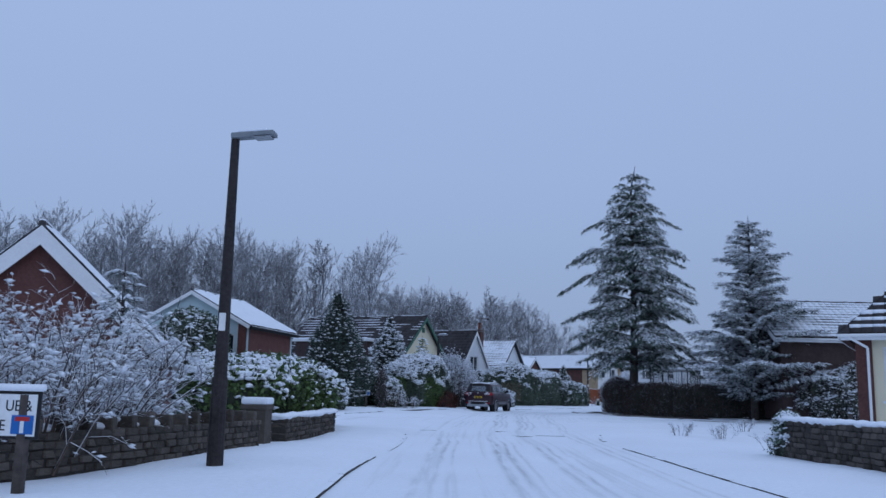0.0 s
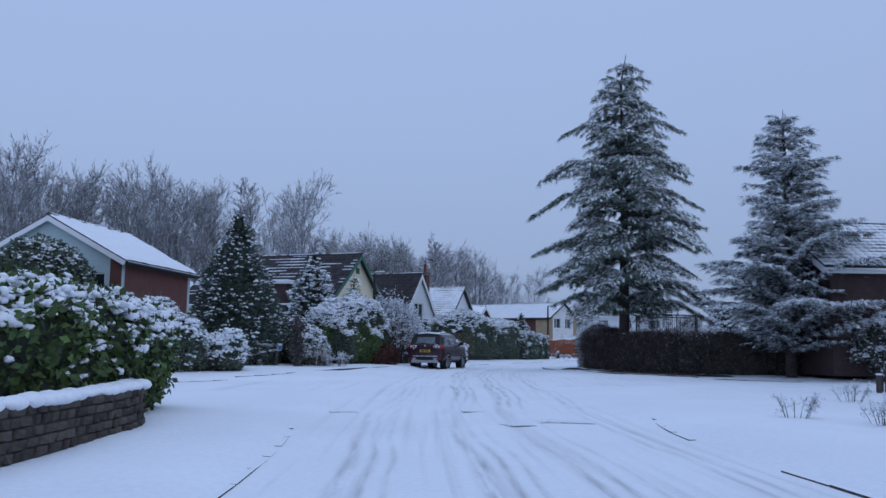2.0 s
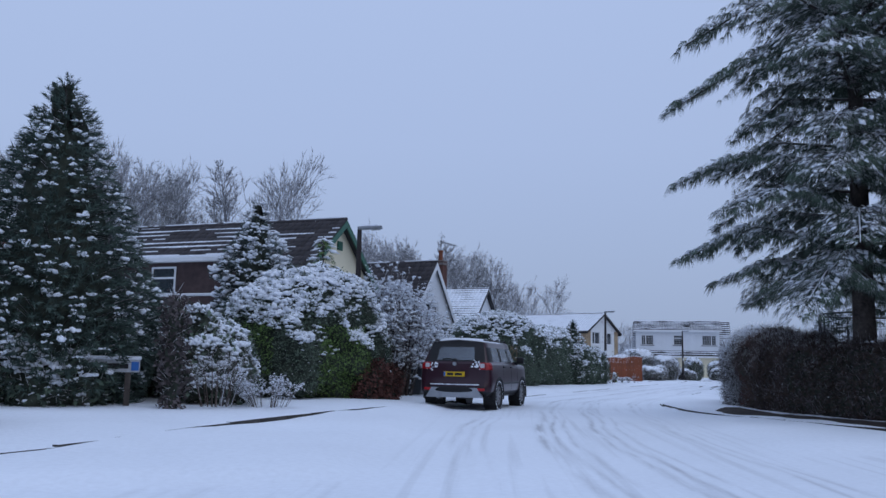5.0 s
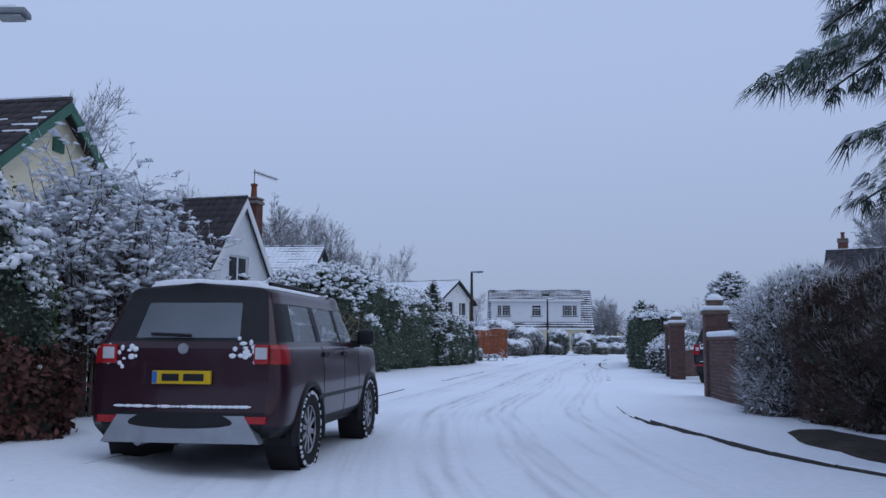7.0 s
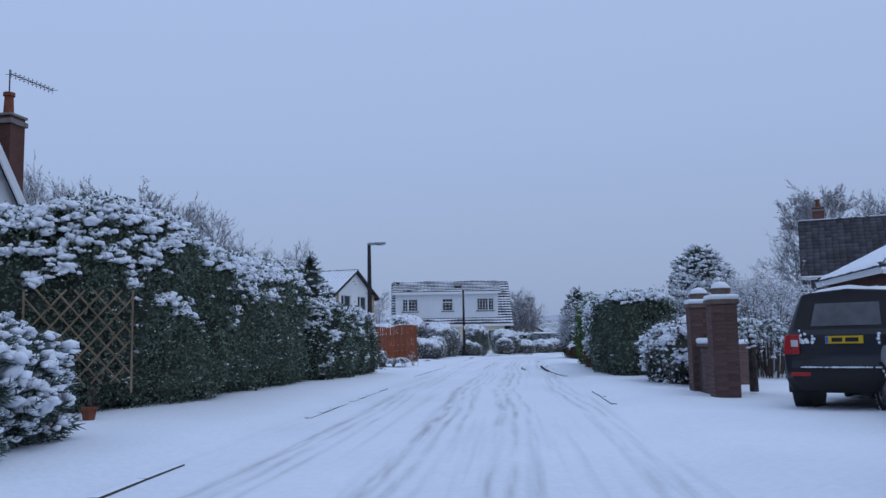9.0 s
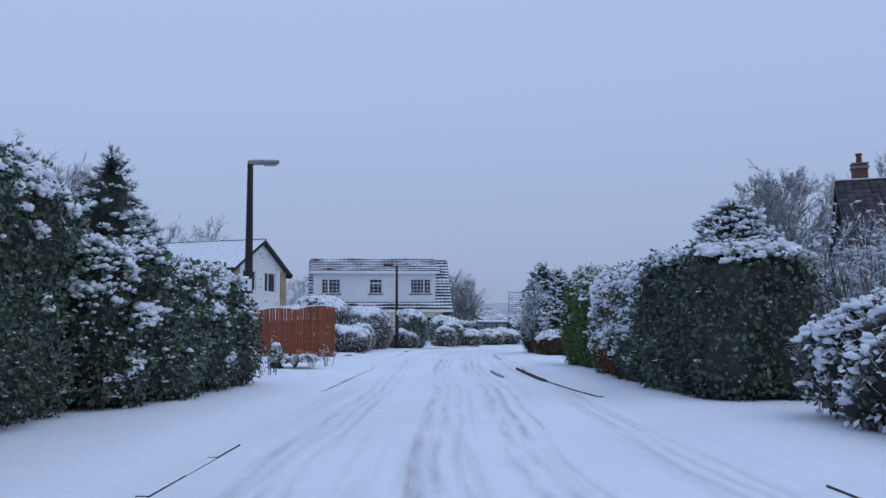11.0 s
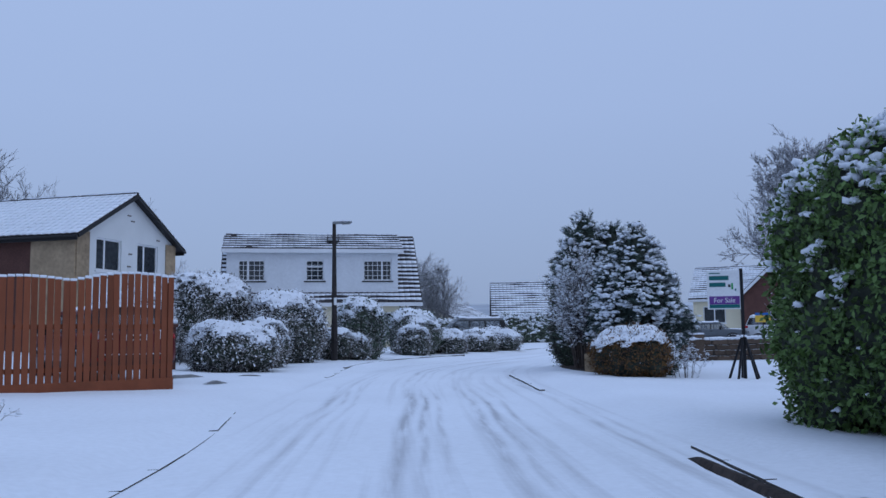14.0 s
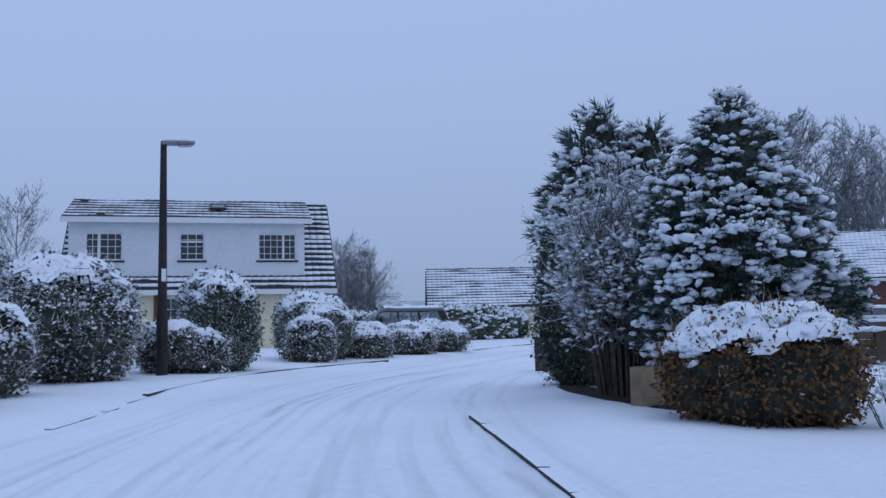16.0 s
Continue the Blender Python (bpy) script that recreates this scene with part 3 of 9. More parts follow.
def bulk(line, width, height, power=4.0, rough=0.12, size=0.8, n=18, sink=0.1, narrow=0.0, dip=None, seed=1.0, reach=0.3):
    """A hedge's body over a plan line: verts and triangles. narrow: how much its foot draws in; dip: height factors along it."""
    V, F = shell(n, power)
    a = np.array(line, float)
    first, last = unit(a[0] - a[1]), unit(a[-1] - a[-2])
    a = np.vstack([a[:1] + first * reach * width, a[1:-1], a[-1:] + last * reach * width])
    p = along(a, 0.1)
    t = (V[:, 0] + 1) / 2
    s = t * (len(p) - 1)
    cx, cy = np.interp(s, np.arange(len(p)), p[:, 0]), np.interp(s, np.arange(len(p)), p[:, 1])
    d = unit(np.gradient(p, axis=0))
    dx, dy = np.interp(s, np.arange(len(p)), d[:, 0]), np.interp(s, np.arange(len(p)), d[:, 1])
    up = (V[:, 2] + 1) / 2
    tall = height * (np.interp(t, np.linspace(0, 1, len(dip)), dip) if dip else np.ones(len(t)))
    across = V[:, 1] * width / 2 * (1 - narrow * (1 - np.clip(up * 1.6, 0, 1)) ** 2)
    P = np.column_stack([cx + dy * across, cy - dx * across, up * (tall + sink) - sink])
    c = np.column_stack([cx, cy, tall * 0.5])
    P += unit(P - c) * (rough * wobble(P, size, seed) + rough * 0.5 * wobble(P, size * 0.37, seed + 5))[:, None]
    P[:, 2] += heights(cx, cy)[0]
    return P, F[:, ::-1]


def leaves(V, F, density, size, shape=LEAF, out=0.4, jitter=0.06, droop=0.2, keep=None):
    """Leaves over a body: arrays."""
    P, N = sample(V, F, density * 0.75)
    size = size * 1.12
    if keep is not None:
        k = keep(P, N)
        P, N = P[k], N[k]
    n = len(P)
    ahead = N * out + rng.normal(size=(n, 3)) * 0.6 - [0, 0, droop]
    return stamp(shape, frames_of(ahead, N + rng.normal(size=(n, 3)) * 0.5), size * rng.uniform(0.6, 1.3, n), P + N * rng.normal(0.02, jitter, n)[:, None])


def thin(P, gap):
    """Numbers of points that lie about a gap apart."""
    return np.unique(np.floor(P / gap + rng.random(3)).astype(int), axis=0, return_index=True)[1]


def pats(P, N, r, flat=0.56, droop=0.5, each=4):
    """Heaps of snow caught on leaves at points, each of a few soft lumps run together: arrays."""
    n = len(P)
    out = unit(N * [1, 1, 0.25] + rng.normal(size=(n, 3)) * 0.2)
    side = unit(np.cross(out, [0, 0, 1.0]))
    spots, sizes = [P], [r * rng.uniform(0.55, 0.8, n)]
    for _ in range(each - 1):
        a, b = rng.normal(0, 0.75, n), rng.normal(0, 0.45, n)
        spots.append(P + side * (a * r)[:, None] + out * (b * r)[:, None] - np.column_stack([np.zeros((n, 2)), droop * (np.abs(b) * 0.6 + 0.35 * np.abs(a)) * r * (1 - np.abs(N[:, 2]))]))
        sizes.append(r * rng.uniform(0.25, 0.68, n))
    Q, q = np.vstack(spots), np.concatenate(sizes)
    k = len(Q)
    v, f = stamp(BALL, frames_of(rng.normal(size=(k, 3)) * [1, 1, 0.25], np.array([0, 0, 1.0]) + rng.normal(size=(k, 3)) * 0.25), np.column_stack([q, q * rng.uniform(0.9, 1.5, k), q * flat * rng.uniform(0.8, 1.2, k)]), Q)
    return v + rng.normal(size=v.shape) * np.repeat(q, len(BALL[0]))[:, None] * 0.13, f


def snow_load(V, F, density, size, steep=0.35, ragged=0.5, side=0.02, seed=3.0, flat=0.72, lift=0.02, crown=0.0, cap=0.3, share=0.85, slab=False):
    """Snow where a body faces up: a thick skin on its top, pats along the skin's edge and a few on its sides; crown: how much it keeps to the top. Arrays."""
    z0, z1 = V[:, 2].min(), V[:, 2].max()

    def holding(P, N):
        return N[:, 2] + ragged * (0.65 * wobble(P, 0.8, seed) + 0.6 * wobble(P, 0.27, seed + 4)) + crown * ((P[:, 2] - z0) / (z1 - z0) - 0.7)

    P, N = sample(V, F, density * 1.15)
    hold = holding(P, N)
    if size >= 0.06:
        deep = hold > steep + cap
        k = np.concatenate([np.flatnonzero(deep)[thin(P[deep], size * 0.9)] if deep.any() else [], np.flatnonzero(~deep)[thin(P[~deep], size * 1.5)] if (~deep).any() else []]).astype(int)
        P, N, hold = P[k], N[k], hold[k]
    k = (hold > steep) & (rng.random(len(P)) < share) | (rng.random(len(P)) < side)
    P, N, hold = P[k], N[k], hold[k]
    n = len(P)
    r = 0.88 * size * rng.uniform(0.5, 1.35, n) * np.clip(0.6 + hold, 0.5, 1.1)
    if size < 0.06:
        lumps = stamp(FLAKE, frames_of(rng.normal(size=(n, 3)) * [1, 1, 0.3], np.array([0, 0, 1.0]) + N + rng.normal(size=(n, 3)) * 0.3), np.column_stack([r, r * rng.uniform(0.85, 1.2, n), r * flat]), P + N * lift + [0, 0, 0.02])
    else:
        lumps = pats(P + N * 0.03 + [0, 0, 0.015], N, r * 1.12)
    if size >= 0.06 and not slab:
        return lumps
    C = V[F].mean(1)
    M = unit(np.cross(V[F[:, 1]] - V[F[:, 0]], V[F[:, 2]] - V[F[:, 0]]))
    G = F[holding(C, M) > steep + cap]
    if not len(G):
        return lumps
    ids, H = np.unique(G, return_inverse=True)
    out = np.zeros_like(V)
    np.add.at(out, F.ravel(), np.repeat(M, 3, 0))
    W = V[ids] + unit(out)[ids] * (0.05 + 0.03 * wobble(V[ids], 0.16, seed))[:, None] + [0, 0, 0.045]
    return join((W, H.reshape(-1, 3)), lumps)


def hedge(label, line, width, height, leaf, name="hedge", category="hedge", density=260, leaf_size=0.085, snow_density=70, snow_size=0.1, steep=0.35, ragged=0.5, side=0.03, twigs=0, twig_mat=None, shape=LEAF, second=None, crown=0.0, cap=0.3, share=0.85, slab=False, **body):
    """A hedge or clipped bush: an added solid core coloured as inner shade, leaves all over, snow on top."""
    V, F = bulk(line, width, height, **body)
    o = np.array([*np.mean(np.array(line), 0), 0.0])
    o[2] = ground_at(o[0], o[1])
    top = thing(name, Matrix.Translation(o), label, category, "hedges and bushes along the road")
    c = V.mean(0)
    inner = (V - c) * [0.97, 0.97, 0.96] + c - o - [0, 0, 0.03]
    part("inside", tri_mesh("inside", inner, F), inner_shade, top, smooth=True)
    if second:
        part("foliage", tri_mesh("foliage", *(lambda v, f: (v - o, f))(*leaves(V, F, density, leaf_size, shape, keep=lambda P, N: ~second[1](P)))), leaf, top)
        part("foliage", tri_mesh("foliage", *(lambda v, f: (v - o, f))(*leaves(V, F, density, leaf_size, shape, keep=lambda P, N: second[1](P)))), second[0], top, second[2])
    else:
        v, f = leaves(V, F, density, leaf_size, shape)
        part("foliage", tri_mesh("foliage", v - o, f), leaf, top)
    if twigs:
        P, N = sample(V, F, twigs)
        n = len(P)
        d = unit(N * 0.55 + rng.normal(size=(n, 3)) * 0.75)
        L = rng.uniform(0.1, 0.32, n)[:, None]
        v, f = spikes(P - o - d * 0.05, P - o + d * L + [0, 0, 0.03], np.full(n, 0.008))
        part("twigwork", tri_mesh("twigwork", v, f), twig_mat or twig, top)
    if snow_density:
        v, f = snow_load(V, F, snow_density, snow_size, steep, ragged, side, crown=crown, cap=cap, share=share, slab=slab)
        part("snow", tri_mesh("snow", v - o, f), snow_mat, top, smooth=True)
    return top


def grow(seed, height, spread, levels=4, forks=4, trunk=0.02, up=0.55, lean=0.0, start=0.3, upright=0.0, least=0.0, sub=0.62, stop=0.98, light=False, split=False):
    """A bare tree, 1 piece of arrays: a trunk and rounds of ever finer limbs."""
    r = np.random.default_rng(seed)
    P = np.array([[0, 0, 0], [r.normal() * 0.01 + lean * 0.3, r.normal() * 0.01, 0.4], [lean * 0.6, r.normal() * 0.02, 0.75], [lean, r.normal() * 0.02, 1.0]]) * height
    rad = np.array([1.25, 0.8, 0.45, 0.1]) * trunk * height
    pieces = [tube(P, rad, 6)]
    s = r.uniform(start, stop, forks * 5)
    k = s * 3
    S = np.column_stack([np.interp(k, range(4), P[:, i]) for i in range(3)])
    a = r.uniform(0, 2 * math.pi, len(S))
    size = spread * height * (1.05 - 0.75 * (s - start) / (1 - start)) * r.uniform(0.6, 1.1, len(S))
    D = unit(np.column_stack([np.cos(a), np.sin(a), up + upright + r.uniform(0, 0.5, len(S))]))
    R = np.interp(k, range(4), rad) * 0.5
    for level in range(levels):
        n = len(S)
        E = S + D * size[:, None] + np.column_stack([np.zeros(n), np.zeros(n), 0.12 * size])
        M = (S + E) / 2 + r.normal(size=(n, 3)) * size[:, None] * 0.06 - np.column_stack([np.zeros(n), np.zeros(n), 0.05 * size])
        R = np.maximum(R, least * height)
        if level == levels - 1:
            pieces.append(spikes(S, E, R * 1.5))
            break
        pieces.append(spikes(S, E, R * 1.4) if light and level > 1 else tubes(S, M, E, R, np.maximum(R * 0.45, least * height * 0.7), 4 if level == 0 else 3))
        m = forks
        t = r.uniform(0.3, 1.0, (n, m))[..., None]
        S2 = np.where(t < 0.5, S[:, None] + (M - S)[:, None] * t * 2, M[:, None] + (E - M)[:, None] * (t * 2 - 1))
        D2 = unit(D[:, None] + r.normal(size=(n, m, 3)) * 0.55 + np.array([0, 0, 0.18 + upright]))
        size = (size[:, None] * r.uniform(sub * 0.55, sub, (n, m))).ravel()
        R = np.repeat(R * 0.5, m)
        S, D = S2.reshape(-1, 3), D2.reshape(-1, 3)
    return (pieces[0], join(*pieces[1:])) if split else join(*pieces)


def bare_tree(label, x, y, seed, height, spread, mat=None, name="bare_tree", **how):
    top = thing(name, pose(x, y, ground_at(x, y) - 0.05), label, "tree", "bare trees")
    stem, limbs = grow(seed, height, spread, split=True, **how)
    part("trunk", tri_mesh("trunk", *stem), mat or bark, top)
    part("crown", tri_mesh("crown", *limbs), mat or bark, top)
    return top


def bare_shrub(label, x, y, rx, ry, height, seed, stems=40, mat=None, clumps=0.0, load=1.0):
    """A tangle of bare arching stems with snow along them."""
    r = np.random.default_rng(seed)
    a, k = r.uniform(0, 2 * math.pi, stems), np.sqrt(r.random(stems))
    foot = np.column_stack([np.cos(a) * k * rx * 0.55, np.sin(a) * k * ry * 0.55, np.zeros(stems)])
    tip = np.column_stack([np.cos(a) * k * rx, np.sin(a) * k * ry, height * np.sqrt(np.clip(1.05 - 0.6 * k * k, 0.2, 1)) * r.uniform(0.75, 1.05, stems)])
    mid = foot * 0.5 + tip * 0.5 + np.column_stack([np.zeros(stems), np.zeros(stems), 0.12 * tip[:, 2]])
    thick = min(1.0, max(0.3, height / 1.6))
    pieces, loads = [tubes(foot, mid, tip, np.full(stems, 0.022 * thick), np.full(stems, 0.008 * thick), 4)], []
    S, E, M, size, R = foot, tip, mid, np.linalg.norm(tip - foot, axis=1), np.full(stems, 0.012 * thick)
    for level, m in enumerate((7, 5, 3)):
        n = len(S)
        t = r.uniform(0.25, 1.0, (n, m))[..., None]
        S2 = np.where(t < 0.5, S[:, None] + (M - S)[:, None] * t * 2, M[:, None] + (E - M)[:, None] * (t * 2 - 1)).reshape(-1, 3)
        D2 = unit((E - S)[:, None] / np.maximum(size[:, None, None], 1e-6) + r.normal(size=(n, m, 3)) * 0.75).reshape(-1, 3)
        size = (np.clip(size[:, None], 0, 2.2) * r.uniform(0.2, 0.5, (n, m))).ravel()
        R = np.repeat(R * 0.66, m)
        S, E = S2, S2 + D2 * size[:, None]
        M = (S + E) / 2 + r.normal(size=S.shape) * 0.04 * size[:, None] + np.column_stack([np.zeros(len(S))] * 2 + [0.05 * size])
        pieces.append(tubes(S, M, E, R, R * 0.6, 3) if level == 0 else spikes(S, E, R))
        if clumps and level:
            pick = r.random(len(S)) < clumps
            loads.append(M[pick])
    top = thing("bare_shrub", pose(x, y, ground_at(x, y)), label, "shrub", "garden shrubs")
    part("stemwork", tri_mesh("stemwork", *join(*pieces)), mat or twig, top)
    if loads:
        C = np.vstack(loads)
        n = len(C)
        s = r.uniform(0.018, 0.045, n) * min(1.0, 0.35 + height * 0.3) * load
        v, f = stamp(FLAKE, loose_turns(n, r.normal(size=(n, 3)) * [1, 1, 0.2], 0.2), np.column_stack([s, s * 1.7, s * 0.6]), C + [0, 0, 0.02])
        part("snow", tri_mesh("snow", v, f), snow_mat, top, smooth=True)
    return top


def conifer(label, x, y, height, radius, name="conifer", whorls=26, per=7, droop=0.25, rise=0.1, needle=None, sprig=0.32, fill=9, snow=0.5, bare=0.1, seed=1, trunk=0.022, curve=1.0, ragged=0.25, lump=0.12, tip=0.0, full=0.8, inner=0.05, hang=0.35, group="conifers"):
    """A conifer: a trunk, tiers of limbs, flat drooping sprays of needles along them and snow on the sprays."""
    r = np.random.default_rng(seed)
    top = thing(name, pose(x, y, ground_at(x, y) - 0.03), label, "tree", group)
    bend = np.array([[0, 0, 0], [0.01, 0.005, 0.5], [0, 0, 0.9], [tip, tip * 0.4, 1.0]]) * height
    v, f = tube(bend, np.array([1.3, 0.75, 0.25, 0.05]) * trunk * height, 8)
    part("trunk", tri_mesh("trunk", v, f), bark, top, smooth=True)
    S, E, M, R, spots, ways, sizes = [], [], [], [], [], [], []
    for i in range(whorls):
        t = bare + (0.985 - bare) * (i + r.uniform(-0.3, 0.3)) / whorls
        reach = radius * (1 - t) ** curve / (1 - bare) ** curve + 0.12
        for j in range(per):
            a = 2 * math.pi * (j + r.uniform(-0.4, 0.4)) / per + i * 1.1
            L = reach * r.uniform(1 - ragged * 1.6, 1 + ragged * 0.5)
            out = np.array([math.cos(a), math.sin(a), 0])
            z = t * height
            s = np.array([bend[3][0] * max(0, (t - 0.9) * 10), bend[3][1] * max(0, (t - 0.9) * 10), z])
            m = s + out * L * 0.55 + [0, 0, L * (rise * 0.8)]
            e = s + out * L + [0, 0, L * (rise - droop)]
            S.append(s), M.append(m), E.append(e), R.append(0.01 + 0.008 * L)
            n = max(2, int(fill * L))
            u = np.sqrt(r.uniform(inner, 1.0, n))[:, None]
            c = np.where(u < 0.55, s + (m - s) * u / 0.55, m + (e - m) * (u - 0.55) / 0.45)
            sideways = np.array([-out[1], out[0], 0])
            w = r.uniform(-1, 1, (n, 1)) * (0.14 + 0.36 * L * np.where(u < 0.5, 0.35 + 0.6 * u, 0.65 - 0.75 * (u - 0.5))) * full
            spots.append(c + sideways * w + [0, 0, 1] * r.normal(0, 0.03, (n, 1)) - np.array([0, 0, 1]) * np.abs(w) * 0.25)
            ways.append(out + sideways * np.sign(w) * r.uniform(0.2, 1.0, (n, 1)) + np.array([0, 0, -hang]) * (0.3 + u) * r.uniform(0.3, 1.5, (n, 1)))
            sizes.append(sprig * r.uniform(0.65, 1.25, n) * (1.1 - 0.3 * u[:, 0]) * (0.7 + 0.3 * min(1, L)))
    S, M, E, R = np.array(S), np.array(M), np.array(E), np.array(R)
    v, f = tubes(S, M, E, R, R * 0.3, 4)
    part("limbwork", tri_mesh("limbwork", v, f), bark, top)
    P, W, Z = np.vstack(spots), np.vstack(ways), np.concatenate(sizes)
    turns = frames_of(W, np.array([0, 0, 1.0]) + r.normal(size=P.shape) * 0.3)
    v, f = stamp(SPRIG, turns, Z, P)
    part("foliage", tri_mesh("foliage", v, f), needle or needle_cedar, top)
    if snow:
        k = r.random(len(P)) < snow
        Q, t2, z2 = P[k], turns[k], Z[k]
        n = len(Q)
        w = lump * r.uniform(0.5, 1.2, n)
        v, f = stamp(FLAKE, t2, np.column_stack([w * 0.75, w * 1.7, w * 0.4]), Q + np.einsum("nij,j->ni", t2, np.array([0, 1.0, 0])) * (z2 * 0.4)[:, None] + [0, 0, 0.03])
        part("snow", tri_mesh("snow", v, f), snow_mat, top, smooth=True)
    return top


def tufted_conifer(label, x, y, height, radius, profile, needle, gap=0.22, size=0.36, snow=0.7, seed=1, lobes=0.2, low=0.0, rise=0.15, trunk=0.03, pat=0.4, foot=0.0):
    """A dense conifer of needled branch ends set all over its body, each with its own pat of snow; profile: share of the radius from foot to tip."""
    r = np.random.default_rng(seed)
    top = thing("conifer", pose(x, y, ground_at(x, y) - 0.03), label, "tree", "conifers")
    v, f = tube(np.array([[0, 0, 0], [0, 0, 0.5], [0, 0, 0.97]]) * height, np.array([1.3, 0.8, 0.2]) * trunk * height, 8)
    part("trunk", tri_mesh("trunk", v, f), bark, top, smooth=True)
    at = np.linspace(0, 1, len(profile))
    # added solid core that fills the gaps, its dark colour standing for shade
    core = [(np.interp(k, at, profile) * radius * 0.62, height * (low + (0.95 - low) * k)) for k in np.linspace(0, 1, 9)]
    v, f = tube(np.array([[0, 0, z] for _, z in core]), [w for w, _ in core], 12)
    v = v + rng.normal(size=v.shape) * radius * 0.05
    part("inside", tri_mesh("inside", v, f), inner_shade, top)

    def body(n, share):
        t = 1 - (1 - low) * np.sqrt(r.random(n))
        a = r.uniform(0, 2 * math.pi, n)
        w = radius * np.interp((t - low) / (1 - low), at, profile)
        P = np.column_stack([np.cos(a) * w, np.sin(a) * w, t * height])
        w = w * share * (1 + lobes * wobble(P, 0.75 * radius, seed) + 0.4 * lobes * wobble(P, 0.3 * radius, seed + 3))
        return np.column_stack([np.cos(a) * w, np.sin(a) * w, t * height]), np.column_stack([np.cos(a), np.sin(a), np.full(n, rise)]), t

    count = int(30 * radius * height / gap / gap)
    spots, ways, sizes, hold = [], [], [], []
    for share, near in ((1.0, 1.0), (0.72, 1.25)):
        P, W, t = body(count, share)
        k = thin(P, gap * near)
        P, W, t = P[k], W[k], t[k]
        n = len(P)
        W = unit(W) + r.normal(size=(n, 3)) * 0.28 + np.column_stack([np.zeros((n, 2)), np.clip((t - 0.8) * 5, 0, 1)])
        z = size * r.uniform(0.7, 1.2, n) * (1 - 0.35 * t)
        spots.append(P - unit(W) * (z * 0.55)[:, None]), ways.append(W), sizes.append(z)
        hold.append((r.random(n) * 0.45 + 0.25 + 0.42 * wobble(P, 0.3 * radius, seed + 9) < snow * np.clip(0.5 + 0.8 * t, 0, 1.1)) & (share == 1.0))
    P, W, Z, H = np.vstack(spots), np.vstack(ways), np.concatenate(sizes), np.concatenate(hold)
    S = np.column_stack([np.zeros((len(P), 2)), P[:, 2] - 0.3 * np.hypot(P[:, 0], P[:, 1])])
    limb = r.random(len(P)) < 0.25
    v, f = tubes(S[limb], (S[limb] + P[limb]) / 2, P[limb], np.full(limb.sum(), 0.018), np.full(limb.sum(), 0.008), 3)
    part("limbwork", tri_mesh("limbwork", v, f), bark, top)
    turns = frames_of(W, np.array([0, 0, 1.0]) + r.normal(size=P.shape) * 0.2)
    v, f = stamp(BRUSH, turns, Z, P)
    part("foliage", tri_mesh("foliage", v, f), needle, top)
    w = unit(W)[H]
    q = Z[H]
    n = len(q)
    heap = P[H] + w * (q * r.uniform(0.35, 0.8, n))[:, None] + [0, 0, 0.12] * q[:, None]
    v, f = pats(heap, w, q * pat * r.uniform(0.6, 1.5, n), flat=0.55, droop=0.4, each=4)
    part("snow", tri_mesh("snow", v, f), snow_mat, top, smooth=True)
    return top


